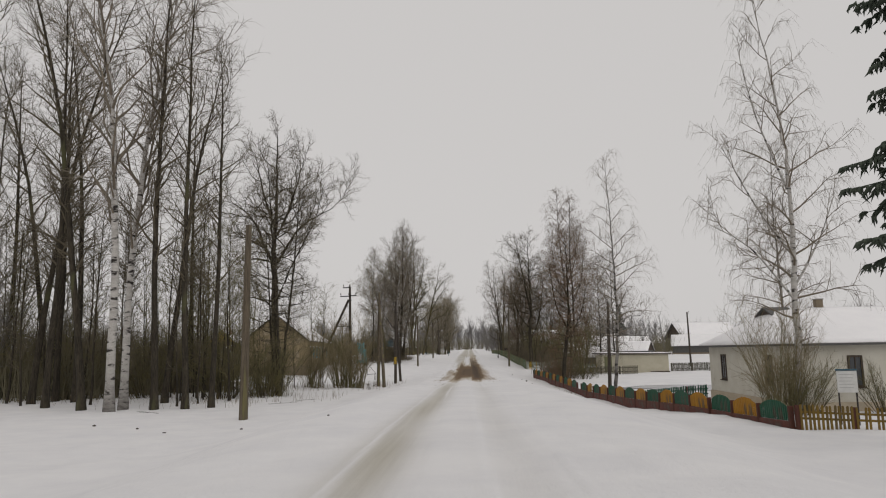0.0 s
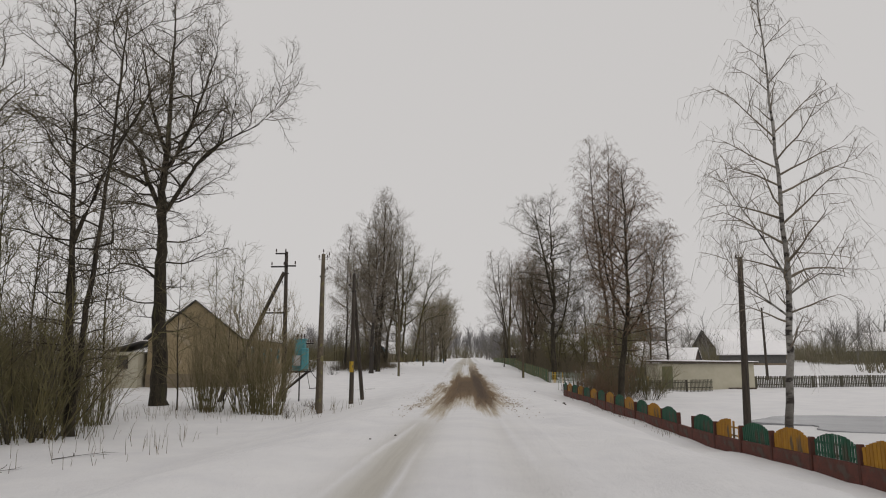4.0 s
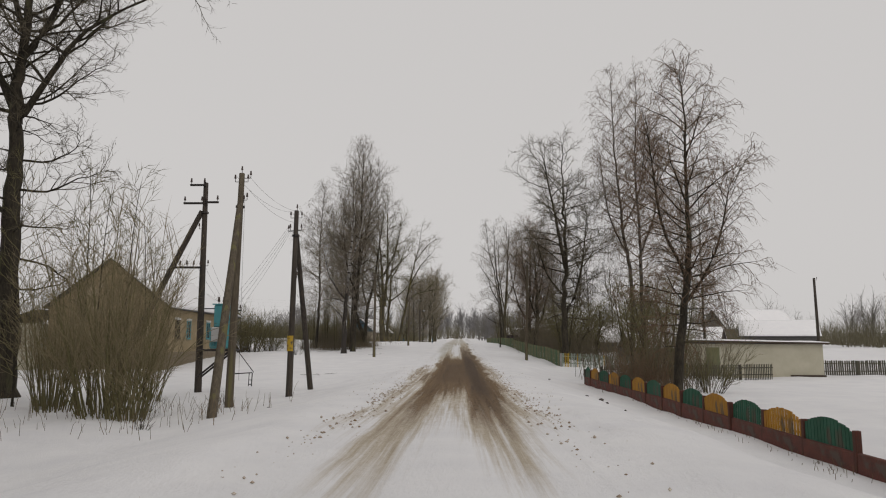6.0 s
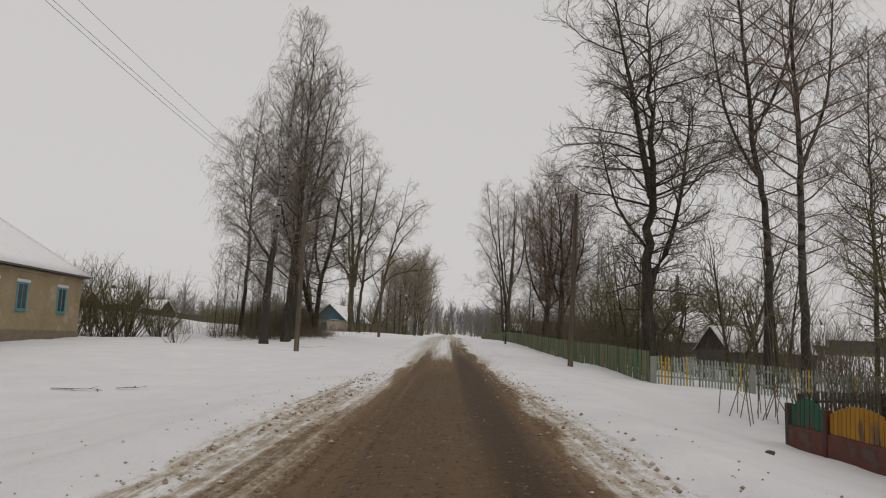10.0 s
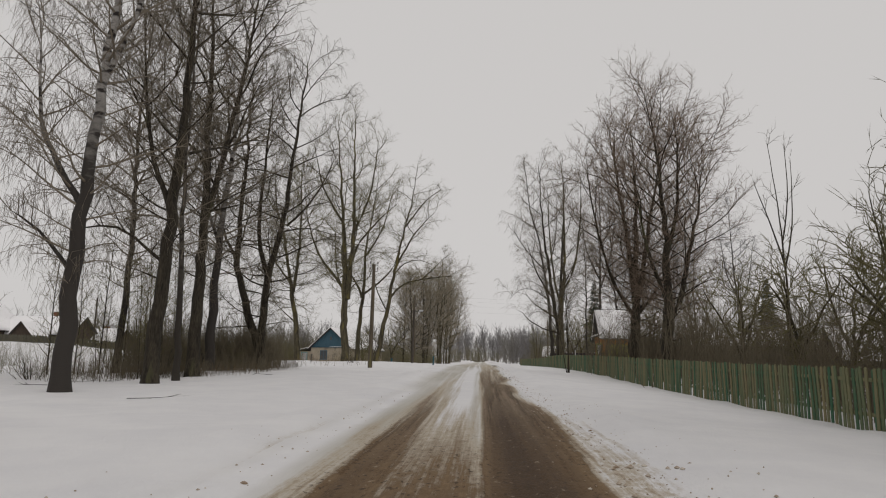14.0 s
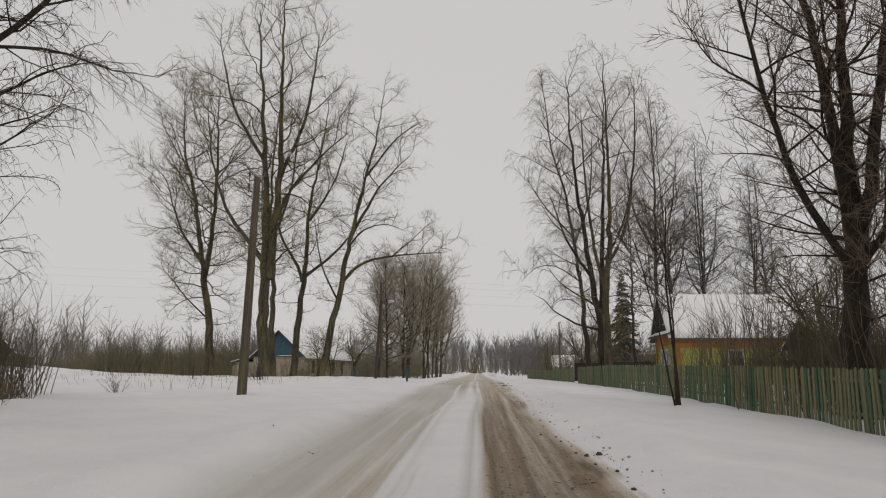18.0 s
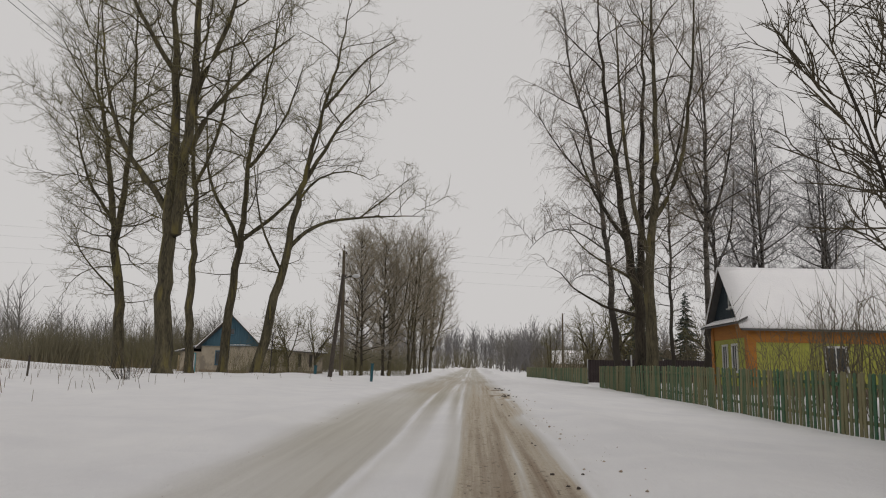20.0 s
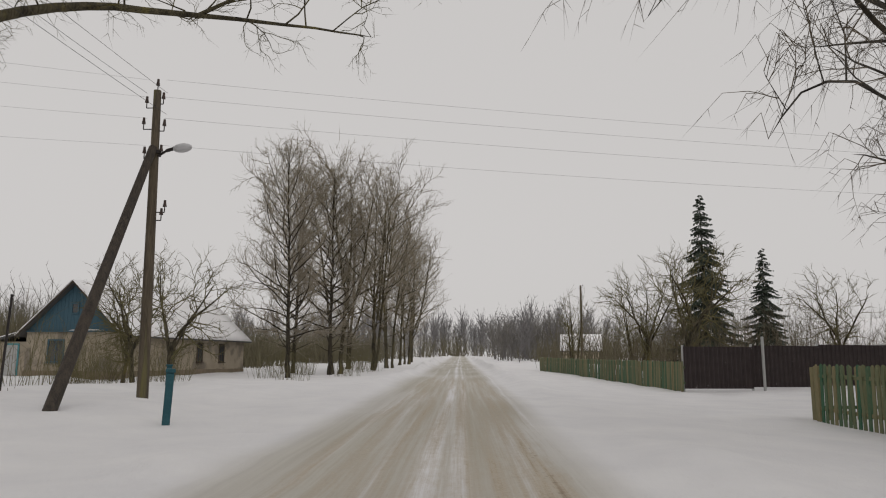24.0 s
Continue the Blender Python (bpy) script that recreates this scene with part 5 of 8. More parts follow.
plant("", tree_thing("birch_tree", "bare birch rising behind the yellow house", "tree", YARD,
      grow(51, [([(0, 0), (0.1, 6), (-0.2, 11), (-0.4, 15), (-0.6, 21.5)], 0.2, 0.02), ([(0, 7.5), (1.3, 10.5), (1.9, 15)], 0.1, 0.02), ([(-0.1, 9), (-1.4, 12), (-2.0, 16.5)], 0.1, 0.02)],
           ((5, 1.8), (9, 3.0), (15, 2.6), (21, 0.6)), 30, low=4.5, **{**WEEP, "droop": 0.5, "sub": 1, "many": 2.6, "thin": 0.012}), "birch_old", "twig_frost_haze"),
      [(16.3, 180.5, 1.0, 0), (18.0, 177.2, 0.9, 60), (23.2, 180.5, 0.85, 230), (29, 176, 0.9, 300), (20.5, 185, 0.95, 120), (26.5, 186, 0.95, 20)])
plant("", tree_thing("roadside_sapling", "thin crooked saplings leaning over the verge before the fence", "tree", "verge saplings",
      tree_shape(22, 6.5, 0.055, 0.1, stems=3, spread=0.16, limbs=24, first=0.4, reach=0.22, angle=0.7, up=0.4, branches=6, twigs=6, twig_len=0.5), "bark", "twig"),
      [(5.8, 142.2, 1.0, 0)])
big_tree("dead_tree", "thin upright tree with a fan of few bare rods", "bare broad trees", 15.2, 131.0, "bark", "twig",
         grow(23, [([(0, 0), (0.1, 3), (0.05, 6.2), (-0.1, 9), (-0.4, 12.6)], 0.09, 0.012), ([(0.05, 5.6), (0.6, 8), (0.8, 11.6)], 0.05, 0.01), ([(0.05, 5.9), (-0.6, 8), (-1.4, 10.4)], 0.05, 0.01), ([(0.0, 7.0), (0.3, 9.4), (0.2, 12.2)], 0.04, 0.01)],
              ((4, 0.6), (8, 0.9), (12, 0.5)), 14, rise=(0.8, 1.2), up=0.4, kink=0.1, dens=0.8, twigs=0.8, twig=0.5, thin=0.009, sub=0, low=5.0))
plant("", tree_thing("apple_tree", "low crooked bare apple tree in the garden", "tree", "orchard trees",
      tree_shape(24, 5.2, 0.12, 0.1, fork=0.25, fork_n=4, limbs=34, reach=0.3, angle=1.0, up=0.3, branches=5, twigs=5, twig_len=0.45, wander=0.14, sub=1, thin=0.0105), "bark_grey", "twig_olive"),
      [(11.0, 107, 0.9, 0), (13.5, 110.5, 1.1, 50), (11.2, 114, 1.0, 110), (14.5, 117.5, 1.15, 170), (11.0, 121, 1.0, 220), (15.0, 125, 1.2, 290), (12.0, 128, 1.1, 20), (19, 113, 1.2, 75),
       (20, 121, 1.2, 140), (23, 129, 1.3, 200), (12.2, 146, 1.0, 60), (14, 151, 1.1, 190),
       (-11.5, 187, 1.0, 10), (-14.2, 190, 1.05, 130), (-16.5, 193.5, 0.95, 250), (14, 203, 1.45, 330), (16, 206, 1.6, 90), (12.4, 207, 1.3, 200), (23, 203, 1.2, 190), (27, 199, 1.2, 270), (33, 205, 1.3, 20)])
plant("", tree_thing("garden_tree", "bare garden tree with dense olive twigs", "tree", "orchard trees",
      tree_shape(25, 8, 0.14, 0.08, stems=3, spread=0.2, limbs=42, first=0.15, reach=0.22, angle=0.8, up=0.4, branches=5, twigs=4, twig_len=0.6, sub=1, thin=0.011), "bark_grey", "twig_olive"),
      [(16.2, 110, 1.15, 0), (11.6, 83.2, 0.8, 160), (10.9, 86.0, 0.7, 250), (12.2, 88.2, 0.95, 40), (13.7, 87.2, 0.9, 120), (17.0, 106, 1.0, 240), (9.6, 106, 0.9, 300), (10.2, 112, 0.8, 30), (15, 145, 0.9, 90), (19, 150, 1.0, 180), (13.0, 212, 0.95, 15), (10, 222, 0.9, 100), (-27, 119, 0.7, 30), (-31, 122, 0.75, 200), (-24.5, 123, 0.55, 300), (-29, 126, 0.8, 90)])
plant("", tree_thing("spruce_tree", "dark green spruce with drooping boughs", "tree", "spruces",
      spruce_shape(26, 15, 0.2, 0.25, 1.05), "bark", "needle"),
      [(19.3, 215, 0.95, 0), (25.7, 219, 0.7, 80), (43.5, 204, 0.92, 200)])
plant("", tree_thing("spruce_tree", "tall spruce with bare lower trunk and drooping boughs by the gate", "tree", "spruces",
      spruce_shape(33, 18, 0.22, 0.2, 1.1, 0.3), "bark", "needle"), [(11.6, 16.5, 1.0, 30)])
plant("", tree_thing("willow_bush", "tall fan of thin upright olive willow shoots", "bush", "roadside bushes",
      bush_shape(27, 6.2, 42, 0.42, 0.75, 8, 0.0105, 0.0022), "twig_olive", "twig_tan", ("stem_clump", "crown")),
      [(-10.9, 64.2, 1.1, 0), (-10.0, 63.4, 0.72, 100), (-11.9, 65.4, 0.95, 220), (-14.6, 67.2, 0.9, 300), (-15.9, 69.5, 0.85, 150), (-13.2, 71.5, 0.75, 20), (12.9, 30.2, 0.75, 40), (13.4, 31.0, 0.65, 170), (-17, 57.5, 0.8, 20), (-21, 60, 0.85, 250), (-15.4, 56.5, 0.7, 310)])
plant("", tree_thing("lilac_bush", "spreading bare lilac bush of grey-olive stems", "bush", "roadside bushes",
      bush_shape(28, 4.2, 34, 0.8, 0.6, 8, 0.013), "bark_grey", "twig_olive", ("stem_clump", "crown")),
      [(-14.8, 50.8, 1.35, 40), (-17.5, 49.5, 1.2, 100), (-18.8, 197, 0.42, 70), (17.8, 31.2, 0.6, 160), (-24, 52, 1.2, 210), (-31, 54, 1.2, 10), (-37, 55, 1.3, 80), (12.6, 78.5, 0.8, 90), (11.0, 80.5, 0.75, 140), (10.6, 84, 0.7, 280), (9.0, 145, 0.5, 0), (-22.5, 118.5, 1.15, 20), (-25, 120.5, 1.3, 80), (-20.8, 120.5, 0.8, 200), (-27.5, 119, 1.25, 300), (-24, 117, 0.8, 130), (-23.6, 119.4, 1.3, 250), (-26.2, 118.2, 1.2, 50), (-21.8, 122.0, 0.9, 170), (-28.8, 121.2, 1.1, 220), (13.6, 30.4, 0.68, 30), (14.6, 31.6, 0.6, 100), (-15.2, 131.0, 0.45, 20), (-13.6, 134.0, 0.4, 70), (-15.8, 137.5, 0.5, 150)])
plant("", tree_thing("bare_shrub", "low bare shrub with its foot in the snow", "bush", "roadside bushes",
      bush_shape(29, 1.5, 14, 0.9, 0.15, 5, 0.006), "bark", "twig", ("stem_clump", "crown")),
      [(-16.0, 111, 1.0, 0), (-17.7, 123.0, 0.95, 40), (-11.2, 157.5, 1.1, 50), (-9.6, 70.8, 0.5, 100), (-10.4, 72.0, 0.45, 160), (-10.8, 66.0, 0.7, 220), (-8.7, 61.3, 0.6, 280), (-13.3, 147, 0.6, 20), (-13.8, 131.5, 1.3, 0), (-14.6, 134.5, 1.4, 60), (-13.4, 138.2, 1.2, 120), (-15.4, 129.2, 1.3, 200), (-16.2, 132.5, 1.4, 260), (-16.4, 137, 1.5, 320)])



# ---- building blocks ----
def part(name, bm, material, parent, label=""):
    me = bpy.data.meshes.new(name)
    bm.to_mesh(me)
    bm.free()
    me.materials.append(M[material])
    ob = new(name, me)
    ob.parent = parent
    if label:
        ob["label"] = label
    return ob


def box(bm, lo, hi, bevel=0.0):
    """A box from corner to corner, with its edges bevelled."""
    r = bmesh.ops.create_cube(bm, size=1.0)
    vs = r["verts"]
    for v in vs:
        v.co = Vector([lo[i] + (v.co[i] + 0.5) * (hi[i] - lo[i]) for i in range(3)])
    if bevel:
        es = list({e for v in vs for e in v.link_edges})
        bmesh.ops.bevel(bm, geom=es, offset=bevel, segments=1, affect="EDGES")
    return bm


def boxes(*items, bevel=0.0):
    bm = bmesh.new()
    for lo, hi in items:
        box(bm, lo, hi, bevel)
    return bm


def rod(bm, a, b, r0, r1=None, k=8):
    """A round bar from a to b, closed at both ends."""
    V, F = [], []
    a, b = Vector(a), Vector(b)
    tube(V, F, [a, b], [r0, r1 if r1 is not None else r0], k, False)
    F.append(tuple(range(k - 1, -1, -1)))
    F.append(tuple(range(k, 2 * k)))
    vs = [bm.verts.new(v) for v in V]
    for f in F:
        bm.faces.new([vs[i] for i in f])
    return bm


def rods(*items, k=8):
    bm = bmesh.new()
    for it in items:
        rod(bm, *it, k=k)
    return bm


def solid(faces_pts):
    """A closed body from polygons given by their points."""
    bm = bmesh.new()
    seen = {}
    for poly in faces_pts:
        vs = []
        for p in poly:
            key = tuple(round(c, 4) for c in p)
            if key not in seen:
                seen[key] = bm.verts.new(p)
            vs.append(seen[key])
        try:
            bm.faces.new(vs)
        except ValueError:
            pass
    bmesh.ops.recalc_face_normals(bm, faces=bm.faces)
    return bm


def prism(profile, axis_i, lo, hi):
    """A polygon in the two other axes, drawn out along one axis."""
    def at(p, t):
        q = list(p)
        q.insert(axis_i, t)
        return tuple(q)
    a, b = [at(p, lo) for p in profile], [at(p, hi) for p in profile]
    n = len(profile)
    return solid([a, b] + [[a[i], a[(i + 1) % n], b[(i + 1) % n], b[i]] for i in range(n)])


def slab(p0, p1, p2, p3, thick, puff=0.0, n=10):
    """A roof blanket of snow over the quad p0 p1 p2 p3 (p0-p1 along the eave), with an uneven top and rounded rims."""
    P = [Vector(p) for p in (p0, p1, p2, p3)]
    nor = (P[1] - P[0]).cross(P[3] - P[0]).normalized()
    if nor.z < 0:
        nor = -nor
    V, F = [], []
    for layer in (0, 1):
        for i in range(n + 1):
            for j in range(n + 1):
                u, v = i / n, j / n
                q = P[0].lerp(P[1], u).lerp(P[3].lerp(P[2], u), v)
                if layer:
                    rim = min(1.0, min(i, n - i, j, n - j) / 1.0 + 0.35)
                    q = q + nor * (thick * rim + puff * float(NOISE.at(np.array(q.x * 0.9), np.array(q.y * 0.9 + q.z))))
                V.append(q)
    m = (n + 1) * (n + 1)
    for i in range(n):
        for j in range(n):
            a, b, c, d = i * (n + 1) + j, (i + 1) * (n + 1) + j, (i + 1) * (n + 1) + j + 1, i * (n + 1) + j + 1
            F += [(a, d, c, b), (a + m, b + m, c + m, d + m)]
    ring = [(i, 0) for i in range(n)] + [(n, j) for j in range(n)] + [(i, n) for i in range(n, 0, -1)] + [(0, j) for j in range(n, 0, -1)]
    for k in range(len(ring)):
        a = ring[k][0] * (n + 1) + ring[k][1]
        b = ring[(k + 1) % len(ring)][0] * (n + 1) + ring[(k + 1) % len(ring)][1]
        F.append((a, b, b + m, a + m))
    bm = bmesh.new()
    vs = [bm.verts.new(v) for v in V]
    for f in F:
        bm.faces.new([vs[i] for i in f])
    for f in bm.faces:
        f.smooth = True
    return bm


def piece(name, mesh, parent, m):
    ob = new(name, mesh)
    ob.parent = parent
    ob.matrix_basis = m
    return ob


def mesh_of(name, bm, material):
    me = bpy.data.meshes.new(name)
    bm.to_mesh(me)
    bm.free()
    me.materials.append(M[material])
    return me


def window(parent, x, z, w, h, wall_y, trim="white_trim", cross=True, sill=True, out=-1):
    """A framed window in a wall that faces -y of its house: frame, pane, bars and sill."""
    d = out
    y0, y1 = sorted((wall_y + 0.02 * -d, wall_y + 0.05 * d))
    t = 0.09
    fr = part("window", boxes(((x - w / 2 - t, y0, z - t), (x - w / 2, y1, z + h + t)), ((x + w / 2, y0, z - t), (x + w / 2 + t, y1, z + h + t)),
                              ((x - w / 2, y0, z + h), (x + w / 2, y1, z + h + t)), ((x - w / 2, y0, z - t), (x + w / 2, y1, z)), bevel=0.008), trim, parent)
    part("pane", boxes(((x - w / 2, wall_y + 0.004 * d - 0.004, z), (x + w / 2, wall_y + 0.004 * d + 0.004, z + h))), "glass", fr)
    if cross:
        a, b = sorted((wall_y + 0.009 * d, wall_y + 0.035 * d))
        part("glazing_bar", boxes(((x - 0.02, a, z), (x + 0.02, b, z + h))), trim, fr)
    if sill:
        a, b = sorted((wall_y + 0.0 * d, wall_y + 0.14 * d))
        part("sill", boxes(((x - w / 2 - 0.13, a, z - t - 0.05), (x + w / 2 + 0.13, b, z - t - 0.003)), bevel=0.01), trim, fr)
    return fr


def turned_window(parent, m, *a, **k):
    """A window for another wall: built facing -y, then its parts are turned by m."""
    fr = window(parent, *a, **k)
    fr.matrix_basis = m
    return fr


# ---- coloured fence along the verge ----
def arch_panel(paint, open_slats, length=2.35, n=12, missing=False, no_base=False, broken=False):
    rs = random.Random(int(length * 1000) + 7 * open_slats + (3 if paint == "green" else 0) + 11 * broken)
    root = new("coloured_fence")
    words = {"green": "dark green", "yellow": "ochre yellow"}[paint]
    tagged(root, f"arched {words} slat fence panel on a red plinth", "fence", "coloured fence along the verge")
    if not no_base:
        part("plinth", boxes(((0.06, -0.06, -0.35), (length - 0.06, 0.06, 0.43)), bevel=0.02), "redbase", root, "chipped red concrete plinth")
    part("post", boxes(((-0.06, -0.075, -0.4), (0.06, 0.075, 0.90)), bevel=0.012), "brownpost", root)
    if not missing:
        for z in (0.50, 0.77):
            part("rail", boxes(((0.06, -0.05, z), (length - 0.06, -0.017, z + 0.05))), paint, root)
        w = (length - 0.24) / n
        for i in range(n):
            u = (i + 0.5) / n
            if broken and i in (1, 2, 4):
                continue
            top = 0.845 + 0.215 * (1 - abs(2 * u - 1) ** 2.2) + rs.uniform(-0.012, 0.012)
            x = 0.12 + w * i
            g = w * (0.40 if open_slats else 0.16) * rs.uniform(0.8, 1.25)
            h0, h1 = top - 0.03 * abs(2 * u - 1), top
            lo, hi = (h0, h1) if u < 0.5 else (h1, h0)
            bm = solid([[(x + g / 2, -0.012, 0.44), (x + w - g / 2, -0.012, 0.44), (x + w - g / 2, -0.012, hi), (x + g / 2, -0.012, lo)],
                        [(x + g / 2, 0.016, 0.44), (x + w - g / 2, 0.016, 0.44), (x + w - g / 2, 0.016, hi), (x + g / 2, 0.016, lo)],
                        [(x + g / 2, -0.012, 0.44), (x + g / 2, 0.016, 0.44), (x + g / 2, 0.016, lo), (x + g / 2, -0.012, lo)],
                        [(x + w - g / 2, -0.012, 0.44), (x + w - g / 2, 0.016, 0.44), (x + w - g / 2, 0.016, hi), (x + w - g / 2, -0.012, hi)],
                        [(x + g / 2, -0.012, lo), (x + w - g / 2, -0.012, hi), (x + w - g / 2, 0.016, hi), (x + g / 2, 0.016, lo)],
                        [(x + g / 2, -0.012, 0.44), (x + w - g / 2, -0.012, 0.44), (x + w - g / 2, 0.016, 0.44), (x + g / 2, 0.016, 0.44)]])
            part("slat", bm, paint, root)
    return root


def fence_line(a, b, t):
    return a[0] + (b[0] - a[0]) * t, a[1] + (b[1] - a[1]) * t


def drift(y):
    """How deep the blown snow lies against the start of the coloured fence."""
    return 0.28 * float(smooth((35.0 - y) / 9.0))


FA, FB = (9.97, 22.6), (7.73, 86.0)
kinds = {}
rng = random.Random(3)
# fifteen panels, a gap with the bare plinth, twelve panels and a short end piece
CUTS = [22.6 + 33.8 * i / 15 for i in range(16)] + [58.1 + 2.2 * i for i in range(13)] + [86.0]
for i, (y0, y1) in enumerate(zip(CUTS, CUTS[1:])):
    x0, x1 = (FA[0] + (FB[0] - FA[0]) * (y - FA[1]) / (FB[1] - FA[1]) for y in (y0, y1))
    z0, z1 = (on(x, y) - drift(y) for x, y in ((x0, y0), (x1, y1)))
    paint = "green" if i % 2 == 0 else "yellow"
    key = (paint + ("_short" if i == 28 else ""), i in (0, 1, 2, 3, 5, 6, 10, 14, 12, 17, 18, 20, 24, 26), i == 15, i == 13)
    ln = math.hypot(x1 - x0, y1 - y0)
    m = Matrix.LocRotScale((x0, y0, z0 + 0.02), Euler((rng.uniform(-0.04, 0.04), -math.atan2(z1 - z0, ln), math.atan2(y1 - y0, x1 - x0) + rng.uniform(-0.012, 0.012))), None)
    if key not in kinds:
        kinds[key] = arch_panel(paint, key[1], length=ln, n=14 if ln > 1.8 else 7, missing=key[2], broken=key[3])
        if key[3]:
            tagged(kinds[key], "arched ochre fence panel with three slats broken out")
        if key[2]:
            tagged(kinds[key], "red plinth of the coloured fence with its slats missing")
        kinds[key].matrix_basis = m
    else:
        copy_thing(kinds[key], m)
endpost = new("fence_post")
tagged(endpost, "dark square end post of the coloured fence", "fence post")
endpost.location = (FB[0], FB[1], on(*FB))
part("shaft", boxes(((-0.07, -0.07, -0.4), (0.07, 0.07, 0.92)), bevel=0.015), "pole_tar", endpost)


# ---- picket fences ----
def picket_mesh(w, h, tip, paint, name="picket"):
    bm = solid([[(-w / 2, 0, 0), (w / 2, 0, 0), (w / 2, 0, h - tip), (0, 0, h), (-w / 2, 0, h - tip)],
                [(-w / 2, 0.022, 0), (w / 2, 0.022, 0), (w / 2, 0.022, h - tip), (0, 0.022, h), (-w / 2, 0.022, h - tip)],
                [(-w / 2, 0, 0), (-w / 2, 0.022, 0), (-w / 2, 0.022, h - tip), (-w / 2, 0, h - tip)],
                [(w / 2, 0, 0), (w / 2, 0.022, 0), (w / 2, 0.022, h - tip), (w / 2, 0, h - tip)],
                [(-w / 2, 0, h - tip), (0, 0, h), (0, 0.022, h), (-w / 2, 0.022, h - tip)],
                [(w / 2, 0, h - tip), (0, 0, h), (0, 0.022, h), (w / 2, 0.022, h - tip)]])
    return mesh_of(name, bm, paint)


def picket_fence(name, label, group, a, b, section, pitch, w, h, paint, post_paint, seed, post_w=0.12, accents=(), foot=-0.06, cap=False):
    """A run of fence sections from a to b; each section is a thing with its post, rails and pickets."""
    rng = random.Random(seed)
    total = math.hypot(b[0] - a[0], b[1] - a[1])
    n = max(1, round(total / section))
    pk = picket_mesh(w, h - foot, w * 0.35, paint)
    alt = {p: picket_mesh(w, h - foot, w * 0.35, p) for p, _ in accents}
    ln = total / n
    rail = mesh_of("rail", boxes(((0, 0.022, 0), (ln, 0.07, 0.07)), bevel=0.006), paint)
    post = mesh_of("post", boxes(((-post_w / 2, 0.02, -0.5), (post_w / 2, 0.02 + post_w, h - 0.04)), bevel=0.012), post_paint)
    capm = mesh_of("post_cap", boxes(((-post_w / 2 - 0.02, 0.0, h + 0.06), (post_w / 2 + 0.02, 0.04 + post_w, h + 0.12)), bevel=0.02), "snow")
    for i in range(n):
        (x0, y0), (x1, y1) = fence_line(a, b, i / n), fence_line(a, b, (i + 1) / n)
        z0, z1 = on(x0, y0), on(x1, y1)
        root = new(name)
        tagged(root, label, "fence", group)
        root.matrix_basis = Matrix.LocRotScale((x0, y0, z0), Euler((rng.uniform(-0.035, 0.035), 0, math.atan2(y1 - y0, x1 - x0))), None)
        slope = (z1 - z0) / ln
        piece("post", post, root, Matrix.Translation((0, 0, 0)))
        if cap:
            piece("snow_cap", capm, root, Matrix.Translation((0, 0, 0)))
        for zr in (0.25, h - 0.28):
            piece("rail", rail, root, Matrix.LocRotScale((0, 0, zr), Euler((0, -math.atan(slope), 0)), None))
        k = int(ln / pitch)
        for j in range(k):
            x = pitch * (j + 0.6)
            me = pk
            for p, chance in accents:
                if rng.random() < chance:
                    me = alt[p]
            if rng.random() < 0.012:
                continue
            piece("picket", me, root, Matrix.LocRotScale((x, rng.uniform(-0.006, 0.004), foot + slope * x + rng.uniform(-0.03, 0.02)), Euler((rng.uniform(-0.02, 0.02), rng.gauss(0, 0.013), 0)), None))


picket_fence("picket_fence", "weathered green picket fence along the snowy verge", "green fence along the road", (7.45, 174.5), (7.75, 97.0), 2.6, 0.165, 0.095, 1.2, "picket", "picket", 11)
picket_fence("front_fence", "pale green picket fence across the corner of the yard", "fences of the yards", (7.85, 96.9), (26.5, 96.4), 3.7, 0.118, 0.06, 1.05, "picket_pale", "concrete", 12, 0.2, accents=(("picket", 0.25), ("yellow_band", 0.16)))
picket_fence("dark_fence", "dark old picket fence between the gardens", "fences of the yards", (9.2, 88.3), (21.5, 91.2), 2.6, 0.13, 0.065, 1.0, "picket_old", "pole_tar", 13)
picket_fence("plank_fence", "grey old plank fence beyond the shed", "fences of the yards", (26.8, 95.0), (52.0, 98.0), 2.8, 0.17, 0.12, 1.1, "picket_old", "picket_old", 14)
picket_fence("green_fence", "faded green plank fence on the next plot", "fences of the yards", (7.0, 222.0), (9.0, 188.2), 2.6, 0.15, 0.13, 1.15, "picket", "picket", 15)
picket_fence("short_fence", "low yellow picket fence at the gate", "coloured fence along the verge", (10.1, 22.4), (15.6, 23.2), 1.8, 0.14, 0.075, 0.72, "yellow_worn", "brownpost", 16)
picket_fence("garden_fence", "dark old plank fence before the far snowy houses", "fences of the yards", (-64.0, 170.0), (-38.0, 180.0), 3.0, 0.30, 0.28, 0.95, "picket_old", "pole_tar", 21)
picket_fence("yard_fence", "short green picket fence between the white house and the verge", "fences of the yards", (10.2, 42.6), (15.2, 46.0), 2.0, 0.16, 0.10, 0.85, "green", "brownpost", 22)
picket_fence("side_fence", "green picket fence turning off beside the yard", "green fence along the road", (7.6, 174.7), (14.5, 175.5), 2.4, 0.165, 0.095, 1.17, "picket", "picket", 17)

picket_fence("plank_fence", "dark brown board fence at the back of the gardens", "fences of the yards", (20.0, 141.0), (17.5, 163.0), 3.0, 0.2, 0.19, 1.3, "dark_wood", "dark_wood", 18)


